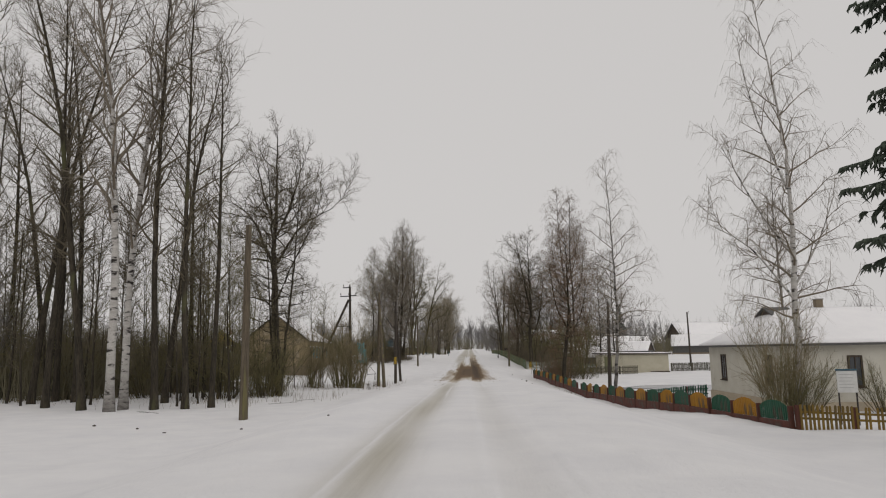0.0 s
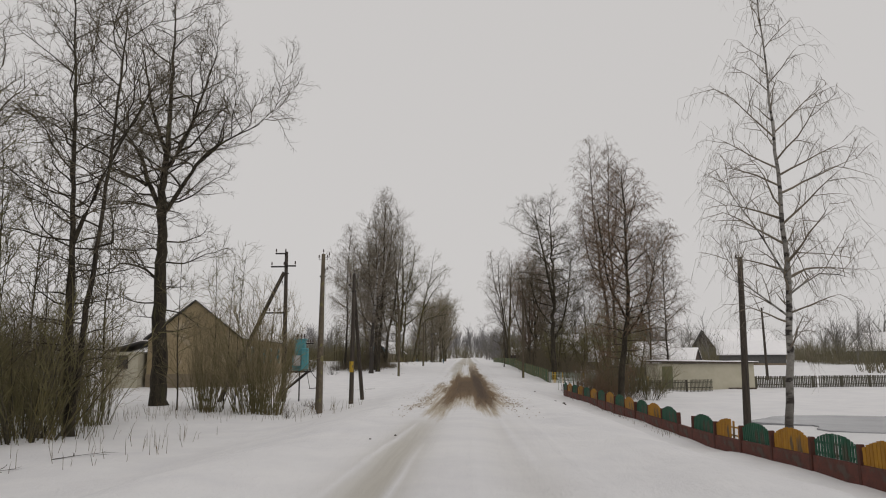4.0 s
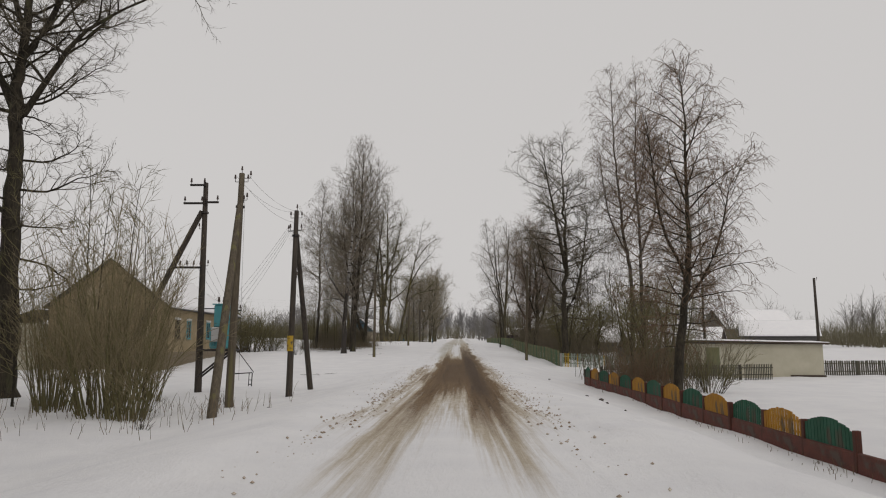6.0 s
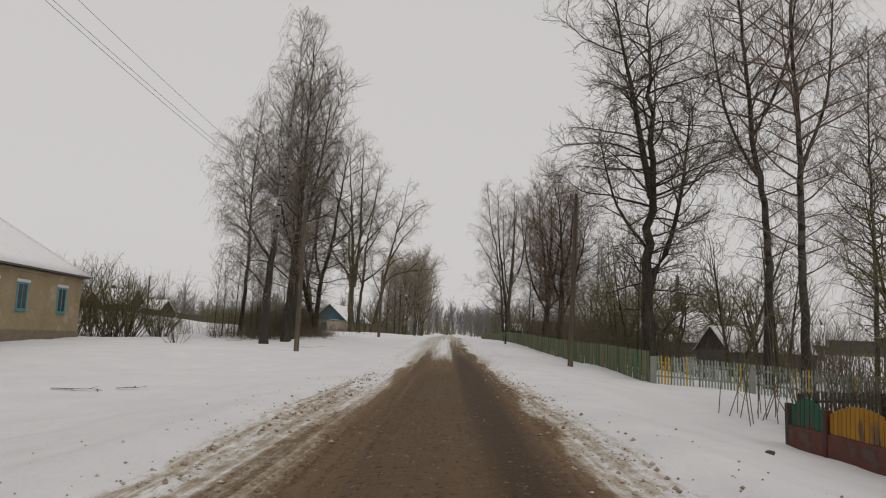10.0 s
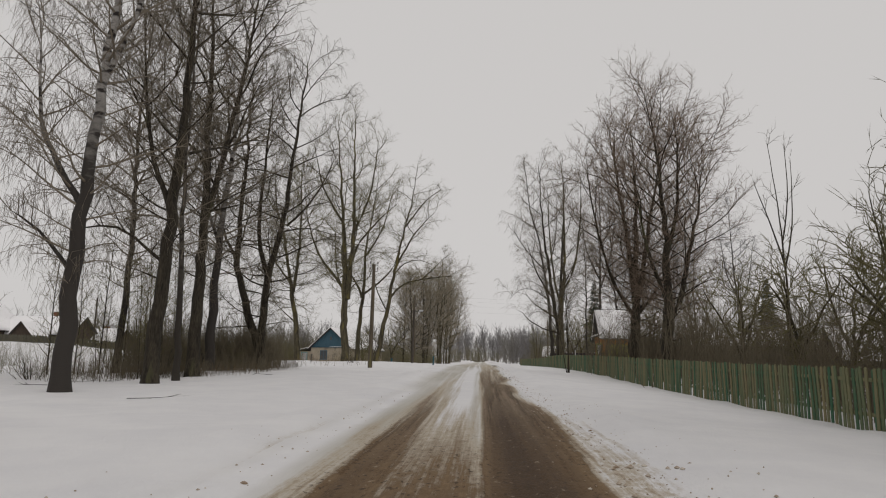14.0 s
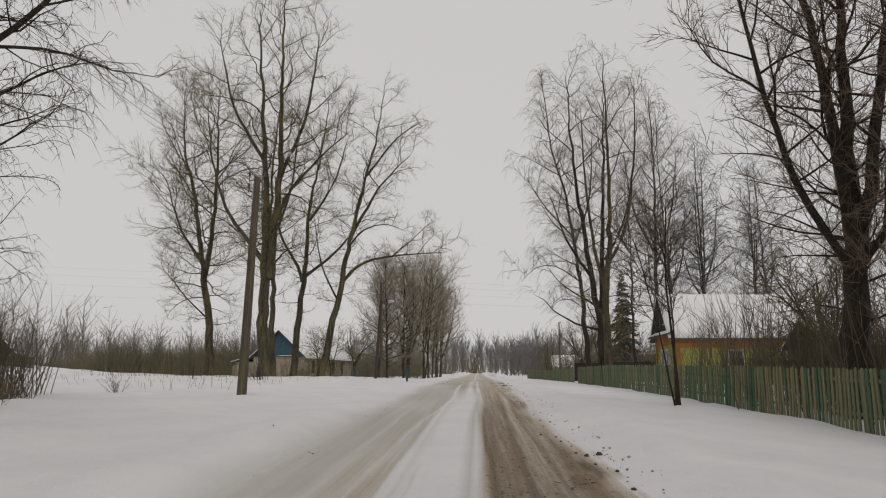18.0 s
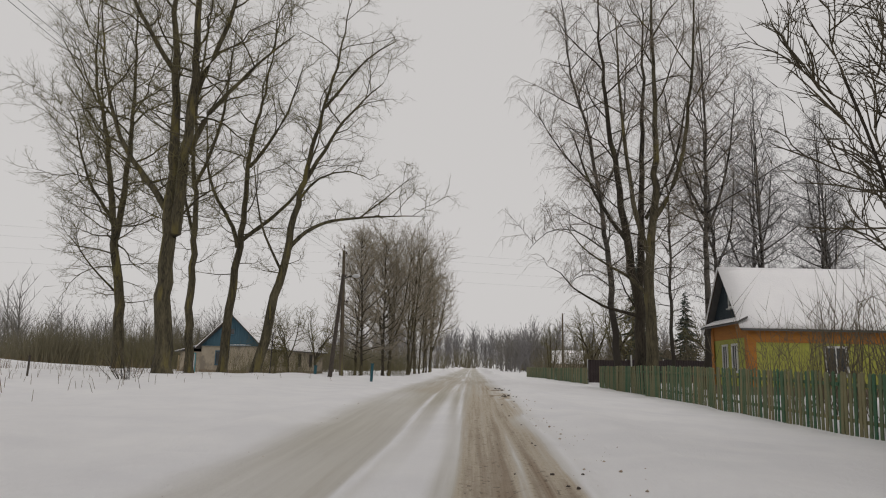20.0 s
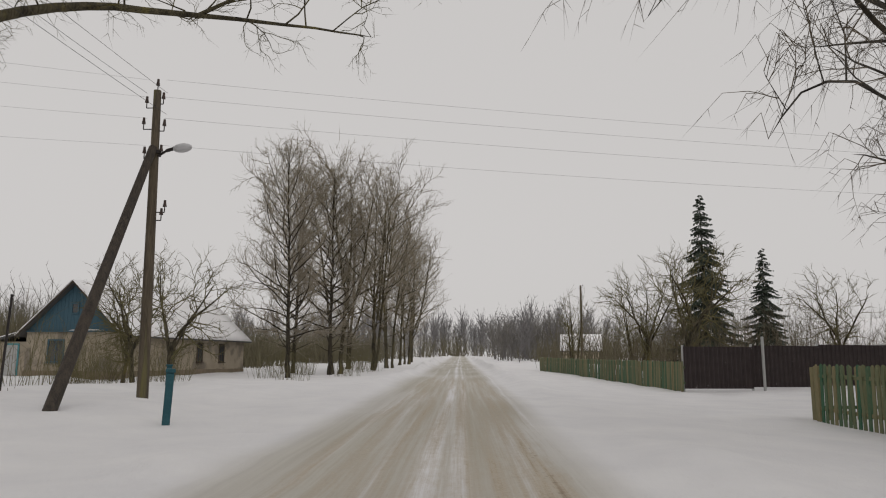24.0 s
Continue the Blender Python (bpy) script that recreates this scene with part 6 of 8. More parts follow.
def sheet_fence():
    a, b = (9.1, 188.4), (33.0, 192.5)
    n = 8
    prof = []
    ln = math.hypot(b[0] - a[0], b[1] - a[1]) / n
    waves = int(ln / 0.19)
    for i in range(waves):
        x = ln * i / waves
        s = ln / waves
        prof += [(x, 0.0), (x + s * 0.4, 0.0), (x + s * 0.5, 0.025), (x + s * 0.9, 0.025)]
    prof.append((ln, 0.0))
    pts = prof + [(x, y + 0.004) for x, y in reversed(prof)]
    me = mesh_of("sheet", prism(pts, 2, 0.05, 1.75), "metal_brown")
    post = mesh_of("post", boxes(((-0.04, 0.03, -0.4), (0.04, 0.11, 1.8)), bevel=0.01), "grey_paint")
    for i in range(n):
        (x0, y0), (x1, y1) = fence_line(a, b, i / n), fence_line(a, b, (i + 1) / n)
        root = new("sheet_metal_fence")
        tagged(root, "dark brown profiled sheet-metal fence flecked with snow", "fence", "sheet-metal fence")
        root.matrix_basis = Matrix.LocRotScale((x0, y0, min(on(x0, y0), on(x1, y1))), Euler((0, 0, math.atan2(y1 - y0, x1 - x0))), None)
        piece("sheet", me, root, Matrix.Identity(4))
        piece("post", post, root, Matrix.Identity(4))
    pole = new("gate_post")
    tagged(pole, "pale round post before the dark metal fence", "post")
    pole.location = (12.4, 188.6, on(12.4, 188.6))
    part("shaft", rods(((0, 0, -0.4), (0, 0, 2.1), 0.06)), "grey_paint", pole)


sheet_fence()


# ---- poles and wires ----
def insulator(bm, p, s=1.0):
    p = Vector(p)
    rod(bm, p, p + Vector((0, 0, 0.10 * s)), 0.012 * s, k=5)
    rod(bm, p + Vector((0, 0, 0.08 * s)), p + Vector((0, 0, 0.15 * s)), 0.05 * s, 0.04 * s, 7)
    rod(bm, p + Vector((0, 0, 0.15 * s)), p + Vector((0, 0, 0.24 * s)), 0.035 * s, 0.03 * s, 7)


def pole(name, label, x, y, top_xy, h, r, paint, hooks=(), strut=None, strut_paint=None, arms=(), foot=None, strut_top=0.82):
    """A leaning round pole with hook insulators, cross-arms and a strut; h is its height above the snow."""
    z = on(x, y)
    root = new(name)
    tagged(root, label, "utility pole", "power line poles")
    root.location = (x, y, z)
    tx, ty = top_xy[0] - x, top_xy[1] - y
    V, F = [], []
    pts = [Vector((tx * t, ty * t, -0.5 + (h + 0.5) * t)) for t in (0, 0.15, 0.4, 0.7, 1.0)]
    radii = [r * 1.15, r * 1.08, r, r * 0.88, r * 0.75]
    tube(V, F, pts, radii, 12, False)
    n = len(V)
    F.append(tuple(range(n - 12, n)))
    mesh_ob("shaft", V, F, M[paint], root, True)
    axis_at = lambda zz: Vector((tx * (zz + 0.5) / (h + 0.5), ty * (zz + 0.5) / (h + 0.5), zz))
    for zz, sx in hooks:
        bm = bmesh.new()
        c = axis_at(h - zz)
        rod(bm, c, c + Vector((0.26 * sx, 0, 0.0)), 0.014, k=5)
        rod(bm, c + Vector((0.26 * sx, 0, 0)), c + Vector((0.26 * sx, 0, 0.1)), 0.014, k=5)
        hk = part("hook", bm, "iron", root)
        bm = bmesh.new()
        insulator(bm, c + Vector((0.26 * sx, 0, 0.06)))
        part("insulator", bm, "ceramic", hk)
    for zz, x0, x1, k in arms:
        c = axis_at(h - zz)
        arm = part("cross_arm", boxes(((c.x + x0, c.y - 0.22, c.z - 0.05), (c.x + x1, c.y - 0.12, c.z + 0.05)), bevel=0.008), "iron", root)
        for i in range(k):
            bm = bmesh.new()
            insulator(bm, (c.x + x0 + 0.06 + (x1 - x0 - 0.12) * i / max(1, k - 1), c.y - 0.17, c.z + 0.05), 1.25)
            part("insulator", bm, "ceramic", arm)
    if strut:
        sx, sy = strut[0] - x, strut[1] - y
        sz = on(*strut) - z
        top = axis_at(h * strut_top) + Vector((sx, sy, 0)).normalized() * r * 0.9
        part("strut", rods(((sx, sy, sz - 0.4), top, r * 1.05, r * 0.8), k=10), strut_paint or paint, root)
        part("strut_clamp", rods((axis_at(h * strut_top - 0.12), axis_at(h * strut_top - 0.04), r * 1.25)), "iron", root)
    if foot:
        part("footing", rods(((0.0, 0.0, -0.5), (tx * 0.2, ty * 0.2, foot), r * 1.25, r * 1.1), k=10), "concrete", root)
    return root


P4 = ((0.0, 0.0), (0.25, -1), (0.25, 1), (0.75, -1), (0.75, 1))
pole("utility_pole", "bare weathered wooden pole at the edge of the wood", -10.35, 32.2, (-10.3, 32.2), 9.0, 0.185, "pole")
pole("transformer_pole", "dark tarred pole with insulator arms and a long strut", -13.0, 77.0, (-13.1, 77.0), 10.6, 0.16, "pole_tar",
     arms=((0.15, -0.75, 0.05, 2), (1.1, -1.05, -0.05, 2), (1.05, 0.05, 0.75, 2), (4.4, -1.5, 0.0, 5)), hooks=((2.4, -1), (4.3, 1)), strut=(-17.6, 76.6), strut_top=0.86)
pole("utility_pole", "grey wooden power pole with a leaning strut", -9.0, 69.5, (-8.85, 69.5), 9.25, 0.15, "pole",
     hooks=((0.0, 0.0), (0.35, -1), (0.35, 1), (0.2, 1.4), (1.1, 1), (1.2, 0.5)), strut=(-7.7, 63.8), strut_top=0.86)
banded = pole("utility_pole", "wooden power pole with a yellow band and a strut", -7.8, 74.2, (-7.72, 74.3), 8.6, 0.14, "pole_tar",
              hooks=((0.0, 0.1), (0.35, -1), (0.35, 1), (0.95, -1), (0.95, 1), (1.0, -1.3), (3.2, 0.5)), strut=(-7.64, 78.34), strut_top=0.87)
part("yellow_band", rods(((0, 0.0, 2.05), (0, 0.0, 2.75), 0.152, 0.150), k=14), "yellow_band", banded, "yellow painted band")
pole("utility_pole", "wooden power pole standing on the snowy verge", -7.7, 105.3, (-7.68, 105.35), 7.5, 0.12, "pole", hooks=((0.15, -1), (0.15, 1), (0.6, -1), (0.6, 1)))
pole("utility_pole", "wooden power pole before the old poplars", -7.37, 143.2, (-7.25, 143.3), 7.1, 0.14, "pole", hooks=((0.1, -1), (0.1, 1), (0.5, -1), (0.5, 1)))
lamp_pole = pole("street_lamp_pole", "wooden power pole with street lamp and strut", -7.43, 175.85, (-7.58, 175.8), 7.55, 0.12, "pole",
                 hooks=((0.0, 0.0), (0.45, -1), (0.35, 0.6), (1.0, -1.2), (1.05, 0.8), (1.75, -1), (1.7, 0.6), (3.1, 1.2), (3.3, 0.9)), strut=(-7.3, 171.65), strut_top=0.8, strut_paint="pole_tar")
lz = 5.85
arm = part("lamp_arm", rods(((0, -0.1, lz), (0.25, -0.2, lz + 0.10), 0.03), ((0.25, -0.2, lz + 0.10), (0.46, -0.28, lz + 0.13), 0.045)), "iron", lamp_pole)
bm = bmesh.new()
bmesh.ops.create_uvsphere(bm, u_segments=14, v_segments=8, radius=1.0)
bmesh.ops.transform(bm, verts=bm.verts, matrix=Matrix.LocRotScale((0.70, -0.36, lz + 0.12), Euler((0, 0, -0.35)), (0.28, 0.13, 0.11)))
for f in bm.faces:
    f.smooth = True
part("lamp_head", bm, "lamp", lamp_pole, "pale grey street lamp head")
pole("utility_pole", "dark wooden pole behind the coloured fence", 11.1, 57.0, (11.3, 57.0), 7.3, 0.14, "pole_tar", hooks=((0.2, -0.6),))
pole("utility_pole", "wooden pole on the verge before the green fence", 5.75, 103.3, (5.95, 103.3), 8.4, 0.12, "pole", hooks=((0.3, -1), (0.6, 1)))
pole("utility_pole", "far wooden pole behind the shed", 33.6, 108.7, (33.5, 108.7), 8.1, 0.14, "pole_tar", hooks=((0.2, 1),))
pole("utility_pole", "far wooden pole by the gardens", 13.5, 238, (13.5, 238), 9.0, 0.14, "pole", hooks=((0.2, 1),))
pole("utility_pole", "far thin pole in the field", -48.7, 182.0, (-48.7, 182), 6.2, 0.12, "pole_tar")


def wire(a, b, sag, r=0.0045):
    a, b = Vector(a), Vector(b)
    cu = bpy.data.curves.new("wire", "CURVE")
    cu.dimensions, cu.bevel_depth, cu.bevel_resolution = "3D", r, 1
    sp = cu.splines.new("POLY")
    sp.points.add(14)
    for i in range(15):
        t = i / 14
        p = a.lerp(b, t) - Vector((0, 0, sag * 4 * t * (1 - t)))
        sp.points[i].co = (*p, 1)
    cu.materials.append(M["iron"])
    return tagged(new("power_wire", cu), "thin dark power wire strung between wooden poles", "wire", "power wires")


def top(x, y, h, dz, dx):
    return (x + dx, y, on(x, y) + h - dz + 0.28)


LINE = [(-8.85, 69.5, 9.25), (-7.72, 74.3, 8.6), (-7.68, 105.35, 7.5), (-7.25, 143.3, 7.1), (-7.58, 175.8, 7.55)]
for (a, b) in zip(LINE, LINE[1:]):
    for dz, dx in ((0.35, 0.26), (0.9, 0.26), (0.35, -0.26)):
        wire(top(*a, dz, dx), top(*b, dz, dx), 0.35)
for k, dz in enumerate((0.0, 0.45, 1.0, 1.7)):
    wire(top(-7.58, 175.8, 7.55, dz, 0.2), (26.0, 181.0, 7.4 - dz * 0.9), 0.25, 0.0024)
    wire(top(-7.58, 175.8, 7.55, dz, -0.2), (-40.0, 160.0 + k, 7.6 - dz), 0.3, 0.002)
for k in range(4):
    wire((-8.0 + 0.02 * k, 74.2, on(-7.8, 74.2) + 7.9 - 0.1 * k), (-11.4 + 0.25 * k, 76.6, on(-12, 76.6) + 4.55), 0.12)
for k in range(3):
    wire((-13.3 + 0.4 * k, 76.8, on(-13, 77) + 6.3), (-12.2 + 0.25 * k, 76.7, on(-13, 77) + 4.7), 0.05)
wire(top(-9, 69.5, 9.25, 1.1, 0.3), (-9 + 0.35, 69.5, on(-9, 69.5) + 1.0), 0.0)


def transformer():
    root = new("pole_transformer")
    tagged(root, "turquoise pole-mounted transformer on an iron platform", "transformer")
    x, y = -11.75, 76.7
    root.location = (x, y, on(x, y))
    z0 = 2.15
    part("platform", boxes(((-1.2, -0.4, z0 - 0.12), (0.7, 0.4, z0 - 0.02)), bevel=0.015), "iron", root)
    part("bracket", rods(((-1.15, -0.3, 0.75), (0.45, -0.3, z0 - 0.1), 0.05), ((-1.15, 0.3, 0.75), (0.45, 0.3, z0 - 0.1), 0.05)), "iron", root)
    tank = part("tank", boxes(((-0.55, -0.38, z0), (0.35, 0.38, z0 + 1.05)), bevel=0.05), "turquoise", root)
    for i in range(6):
        part("cooling_fin", boxes(((-0.52 + 0.15 * i, -0.46, z0 + 0.12), (-0.47 + 0.15 * i, -0.385, z0 + 0.95)), bevel=0.008), "turquoise", tank)
    part("upper_tank", boxes(((-0.42, -0.32, z0 + 1.055), (0.28, 0.32, z0 + 2.15)), bevel=0.05), "turquoise", root)
    part("side_tank", boxes(((0.12, -0.62, z0 + 0.05), (0.62, -0.40, z0 + 1.55)), bevel=0.05), "turquoise", root)
    part("switch_box", boxes(((-0.35, -0.80, z0 + 0.35), (0.08, -0.5, z0 + 1.05)), bevel=0.03), "grey_paint", root, "pale grey switch box")
    part("lid", boxes(((-0.5, -0.36, z0 + 2.155), (0.36, 0.36, z0 + 2.21)), bevel=0.01), "turquoise", root)
    for i in range(3):
        bm = bmesh.new()
        insulator(bm, (-0.3 + 0.25 * i, 0.0, z0 + 2.2), 1.5)
        part("bushing", bm, "ceramic", root)
    ar = part("side_arm", boxes(((0.3, -0.05, z0 + 1.85), (0.85, 0.03, z0 + 1.92)), bevel=0.006), "iron", root)
    for i in range(3):
        bm = bmesh.new()
        insulator(bm, (0.45 + 0.17 * i, -0.01, z0 + 1.92))
        part("insulator", bm, "ceramic", ar)
    part("left_arm", boxes(((-1.0, -0.05, z0 + 1.95), (-0.45, 0.03, z0 + 2.0)), bevel=0.006), "iron", root)
    part("ladder", rods(((0.5, -0.3, z0 - 0.1), (0.75, -0.5, 0.95), 0.02), ((0.65, 0.3, z0 - 0.1), (1.55, 0.1, 1.0), 0.02), ((0.7, -0.5, 0.95), (1.6, -0.3, 1.0), 0.025),
                        ((1.6, -0.3, 1.0), (1.58, -0.3, 0.35), 0.025), ((1.45, -0.3, 1.0), (1.43, -0.3, 0.35), 0.02), ((1.43, -0.3, 0.44), (1.58, -0.3, 0.44), 0.02), ((1.44, -0.3, 0.65), (1.59, -0.3, 0.65), 0.015)), "iron", root)
    part("pipe", rods(((-0.05, -0.2, -0.3), (-0.05, -0.2, z0 - 0.1), 0.05)), "iron", root)


transformer()

# ---- houses ----
def gable_house(name, label, x, y, turn, width, length, wall_h, rise, wall, gable, overhang=0.35, plinth=0.3, snow=0.16, hip=0.0, base=None, gable_boards=0, chimney=None):
    """A house whose gable faces its own -y; width across the gable, length behind it. Its corner frame: x from -width/2, y from 0."""
    root = new(name)
    tagged(root, label, "house", "village houses")
    z = on(x, y) if base is None else base
    root.matrix_basis = Matrix.LocRotScale((x, y, z), Euler((0, 0, radians(turn))), None)
    w = width / 2
    t = 0.28
    part("plinth", boxes(((-w - 0.05, -0.05, -1.0), (w + 0.05, length + 0.05, plinth)), bevel=0.02), "plinth", root)
    for nm, lo, hi in (("wall", (-w, 0, plinth + 0.002), (w, t, wall_h)), ("wall", (-w, length - t, plinth + 0.002), (w, length, wall_h)),
                       ("wall", (-w, t, plinth + 0.002), (-w + t, length - t, wall_h)), ("wall", (w - t, t, plinth + 0.002), (w, length - t, wall_h))):
        part(nm, boxes((lo, hi)), wall, root)
    top_z = wall_h + rise
    cut = hip
    gy = 0.0
    if gable_boards:
        bw = width / gable_boards
        for i in range(gable_boards):
            x0, x1 = -w + bw * i + 0.006, -w + bw * (i + 1) - 0.006
            h0, h1 = (rise * (1 - abs(q) / w) for q in (x0, x1))
            h0, h1 = max(h0, 0.02), max(h1, 0.02)
            pts = [(x0, wall_h), (x1, wall_h), (x1, wall_h + h1)] + ([(0.0, top_z)] if x0 < 0 < x1 else []) + [(x0, wall_h + h0)]
            part("board", prism(pts, 1, -0.03, 0.02), gable, root)
        part("gable", prism([(-w, wall_h), (w, wall_h), (0, top_z)], 1, 0.021, 0.1), gable, root)
    else:
        part("gable", prism([(-w, wall_h), (w, wall_h), (0, top_z)], 1, 0.0, t), gable, root)
    part("gable", prism([(-w, wall_h), (w, wall_h), (0, top_z)], 1, length - t, length), gable, root)
    k = rise / w
    ov = overhang
    for sg in (-1, 1):
        e = (sg * (w + ov), wall_h - ov * k)
        roof = part("roof", prism([(0, top_z + 0.02), e, (e[0], e[1] + 0.09), (0, top_z + 0.14)], 1, -ov, length + ov), "slate", root)
        a = (e[0], -ov - 0.08, e[1] + 0.092)
        b = (e[0], length + ov + 0.03, e[1] + 0.092)
        c = (0, length + ov + 0.03, top_z + 0.142)
        d = (0, -ov - 0.08, top_z + 0.142)
        part("roof_snow", slab(a, b, c, d, snow, 0.05), "snow", roof, "thick snow on the roof")
        part("verge_board", prism([(0, top_z + 0.0), e, (e[0], e[1] + 0.13), (0, top_z + 0.16)], 1, -ov - 0.035, -ov - 0.002), "dark_wood", roof)
    if chimney:
        cx, cy, ch = chimney
        ck = part("chimney", boxes(((cx - 0.28, cy - 0.28, wall_h + rise * (1 - abs(cx) / w) - 0.3), (cx + 0.28, cy + 0.28, top_z + ch)), bevel=0.01), "red_brick", root)
        part("chimney_cap", boxes(((cx - 0.34, cy - 0.34, top_z + ch + 0.002), (cx + 0.34, cy + 0.34, top_z + ch + 0.09)), bevel=0.02), "concrete", ck)
    return root


SIDE_R = lambda w: Matrix.Translation((w, 0, 0)) @ Matrix.Rotation(radians(90), 4, "Z")
SIDE_L = lambda w: Matrix.Translation((-w, 0, 0)) @ Matrix.Rotation(radians(-90), 4, "Z")


def yellow_house():
    # gable towards the road (its own -y turned to -x)
    h = gable_house("yellow_house", "lime and orange wooden house with navy gable and snowy roof", 11.85, 166.35, -90, 4.1, 9.5, 3.05, 2.45, "lime", "navy", 0.32, 0.35, 0.14, gable_boards=22)
    part("frieze", boxes(((-2.09, -0.035, 2.4), (2.09, -0.003, 3.05)), bevel=0.008), "orange", h, "orange board frieze")
    for x in (-2.07, 2.07):
        part("corner_board", boxes(((x - 0.17, -0.07, 0.36), (x + 0.17, -0.037, 3.05)), bevel=0.008), "orange", h)
    part("side_frieze", boxes(((2.053, 0.0, 2.2), (2.085, 9.5, 2.75)), bevel=0.008), "orange", h)
    part("side_corner", boxes(((2.053, 0.0, 0.36), (2.10, 0.34, 2.2)), bevel=0.008), "orange", h)
    part("skirt_roof", solid([[(-2.35, -0.5, 3.0), (2.35, -0.5, 3.0), (2.35, -0.036, 3.27), (-2.35, -0.036, 3.27)], [(-2.35, -0.5, 2.94), (2.35, -0.5, 2.94), (2.35, -0.036, 3.19), (-2.35, -0.036, 3.19)],
                              [(-2.35, -0.5, 3.0), (2.35, -0.5, 3.0), (2.35, -0.5, 2.94), (-2.35, -0.5, 2.94)], [(-2.35, -0.5, 3.0), (-2.35, -0.036, 3.27), (-2.35, -0.036, 3.19), (-2.35, -0.5, 2.94)],
                              [(2.35, -0.5, 3.0), (2.35, -0.036, 3.27), (2.35, -0.036, 3.19), (2.35, -0.5, 2.94)]]), "slate", h)
    part("skirt_snow", slab((-2.35, -0.5, 3.05), (2.35, -0.5, 3.05), (2.35, -0.04, 3.275), (-2.35, -0.04, 3.275), 0.07, 0.02, 6), "snow", h)
    for x in (-0.55, 0.62):
        window(h, x, 1.0, 0.5, 1.1, -0.003, "white_trim", True, False)
    window(h, 0.5, 3.85, 0.3, 0.5, -0.035, "white_trim", False, True)
    turned_window(h, SIDE_R(2.05), 3.6, 0.95, 0.8, 1.05, 0.0, trim="white_trim")
    turned_window(h, SIDE_R(2.05), 6.6, 0.95, 0.8, 1.05, 0.0, trim="white_trim")
    # lean-to behind
    an = new("lean_to")
    tagged(an, "low orange and yellow lean-to beside the house", "shed")
    an.matrix_basis = Matrix.LocRotScale((13.4, 168.7, on(13.4, 168.7)), Euler((0, 0, 0)), None)
    part("wall", boxes(((0, 0, -0.3), (5.5, 2.6, 1.75))), "orange", an)
    part("roof", prism([(-0.25, 2.55), (2.95, 1.7), (2.95, 1.8), (-0.25, 2.65)], 0, -0.3, 5.8), "slate", an)
    part("roof_snow", slab((-0.3, 2.95, 1.802), (5.8, 2.95, 1.802), (5.8, -0.25, 2.652), (-0.3, -0.25, 2.652), 0.12, 0.03, 6), "snow", an)


yellow_house()


def blue_house():
    h = gable_house("blue_gable_house", "beige plastered house with blue boarded gable and snowy roof", -22.1, 199.0, -11, 6.3, 14.0, 2.45, 2.75, "beige_old", "blue_wood", 0.4, 0.2, 0.13, base=0.16, gable_boards=26)
    part("gable_ledge", boxes(((-3.1, -0.16, 2.40), (3.1, -0.032, 2.48)), bevel=0.01), "blue_wood", h)
    part("ledge_snow", slab((-0.2, -0.15, 2.482), (2.0, -0.15, 2.482), (2.0, -0.04, 2.482), (-0.2, -0.04, 2.482), 0.06, 0.02, 4), "snow", h)
    window(h, -1.1, 0.75, 0.95, 1.15, 0.0, "blue_wood", True, True)
    window(h, 0.0, 3.5, 0.35, 0.5, -0.03, "blue_wood", False, False)
    for yy in (2.2, 4.8, 8.0, 10.8):
        turned_window(h, SIDE_R(3.15), yy, 0.75, 0.55, 1.1, 0.0, trim="dark_wood")
    p = new("porch")
    tagged(p, "low entrance porch with a pale door on the blue-gabled house", "porch")
    p.matrix_basis = h.matrix_basis.copy()
    part("wall", boxes(((-5.6, 0.3, -0.5), (-3.17, 4.2, 1.85))), "beige_old", p)
    part("roof", solid([[(-5.95, 0.0, 1.75), (-3.5, 0.0, 2.35), (-3.5, 4.5, 2.35), (-5.95, 4.5, 1.75)], [(-5.95, 0.0, 1.85), (-3.5, 0.0, 2.45), (-3.5, 4.5, 2.45), (-5.95, 4.5, 1.85)],
                        [(-5.95, 0.0, 1.75), (-3.5, 0.0, 2.35), (-3.5, 0.0, 2.45), (-5.95, 0.0, 1.85)], [(-5.95, 0.0, 1.75), (-5.95, 4.5, 1.75), (-5.95, 4.5, 1.85), (-5.95, 0.0, 1.85)],
                        [(-5.95, 4.5, 1.75), (-3.5, 4.5, 2.35), (-3.5, 4.5, 2.45), (-5.95, 4.5, 1.85)], [(-3.5, 0, 2.35), (-3.5, 4.5, 2.35), (-3.5, 4.5, 2.45), (-3.5, 0, 2.45)]]), "slate", p)
    part("roof_snow", slab((-5.97, -0.02, 1.852), (-5.97, 4.5, 1.852), (-3.5, 4.5, 2.452), (-3.5, -0.02, 2.452), 0.12, 0.03, 6), "snow", p)
    d = part("door", boxes(((-4.75, 0.24, -0.1), (-3.95, 0.296, 1.65)), bevel=0.01), "grey_paint", p, "pale grey-blue door")
    part("door_frame", boxes(((-4.85, 0.26, -0.1), (-4.757, 0.298, 1.75)), ((-3.943, 0.26, -0.1), (-3.85, 0.298, 1.75)), ((-4.757, 0.26, 1.657), (-3.943, 0.298, 1.75))), "teal_trim", d)
    part("side_wall", boxes(((-6.4, 1.2, -0.5), (-5.605, 3.8, 1.5))), "brick", p)


blue_house()


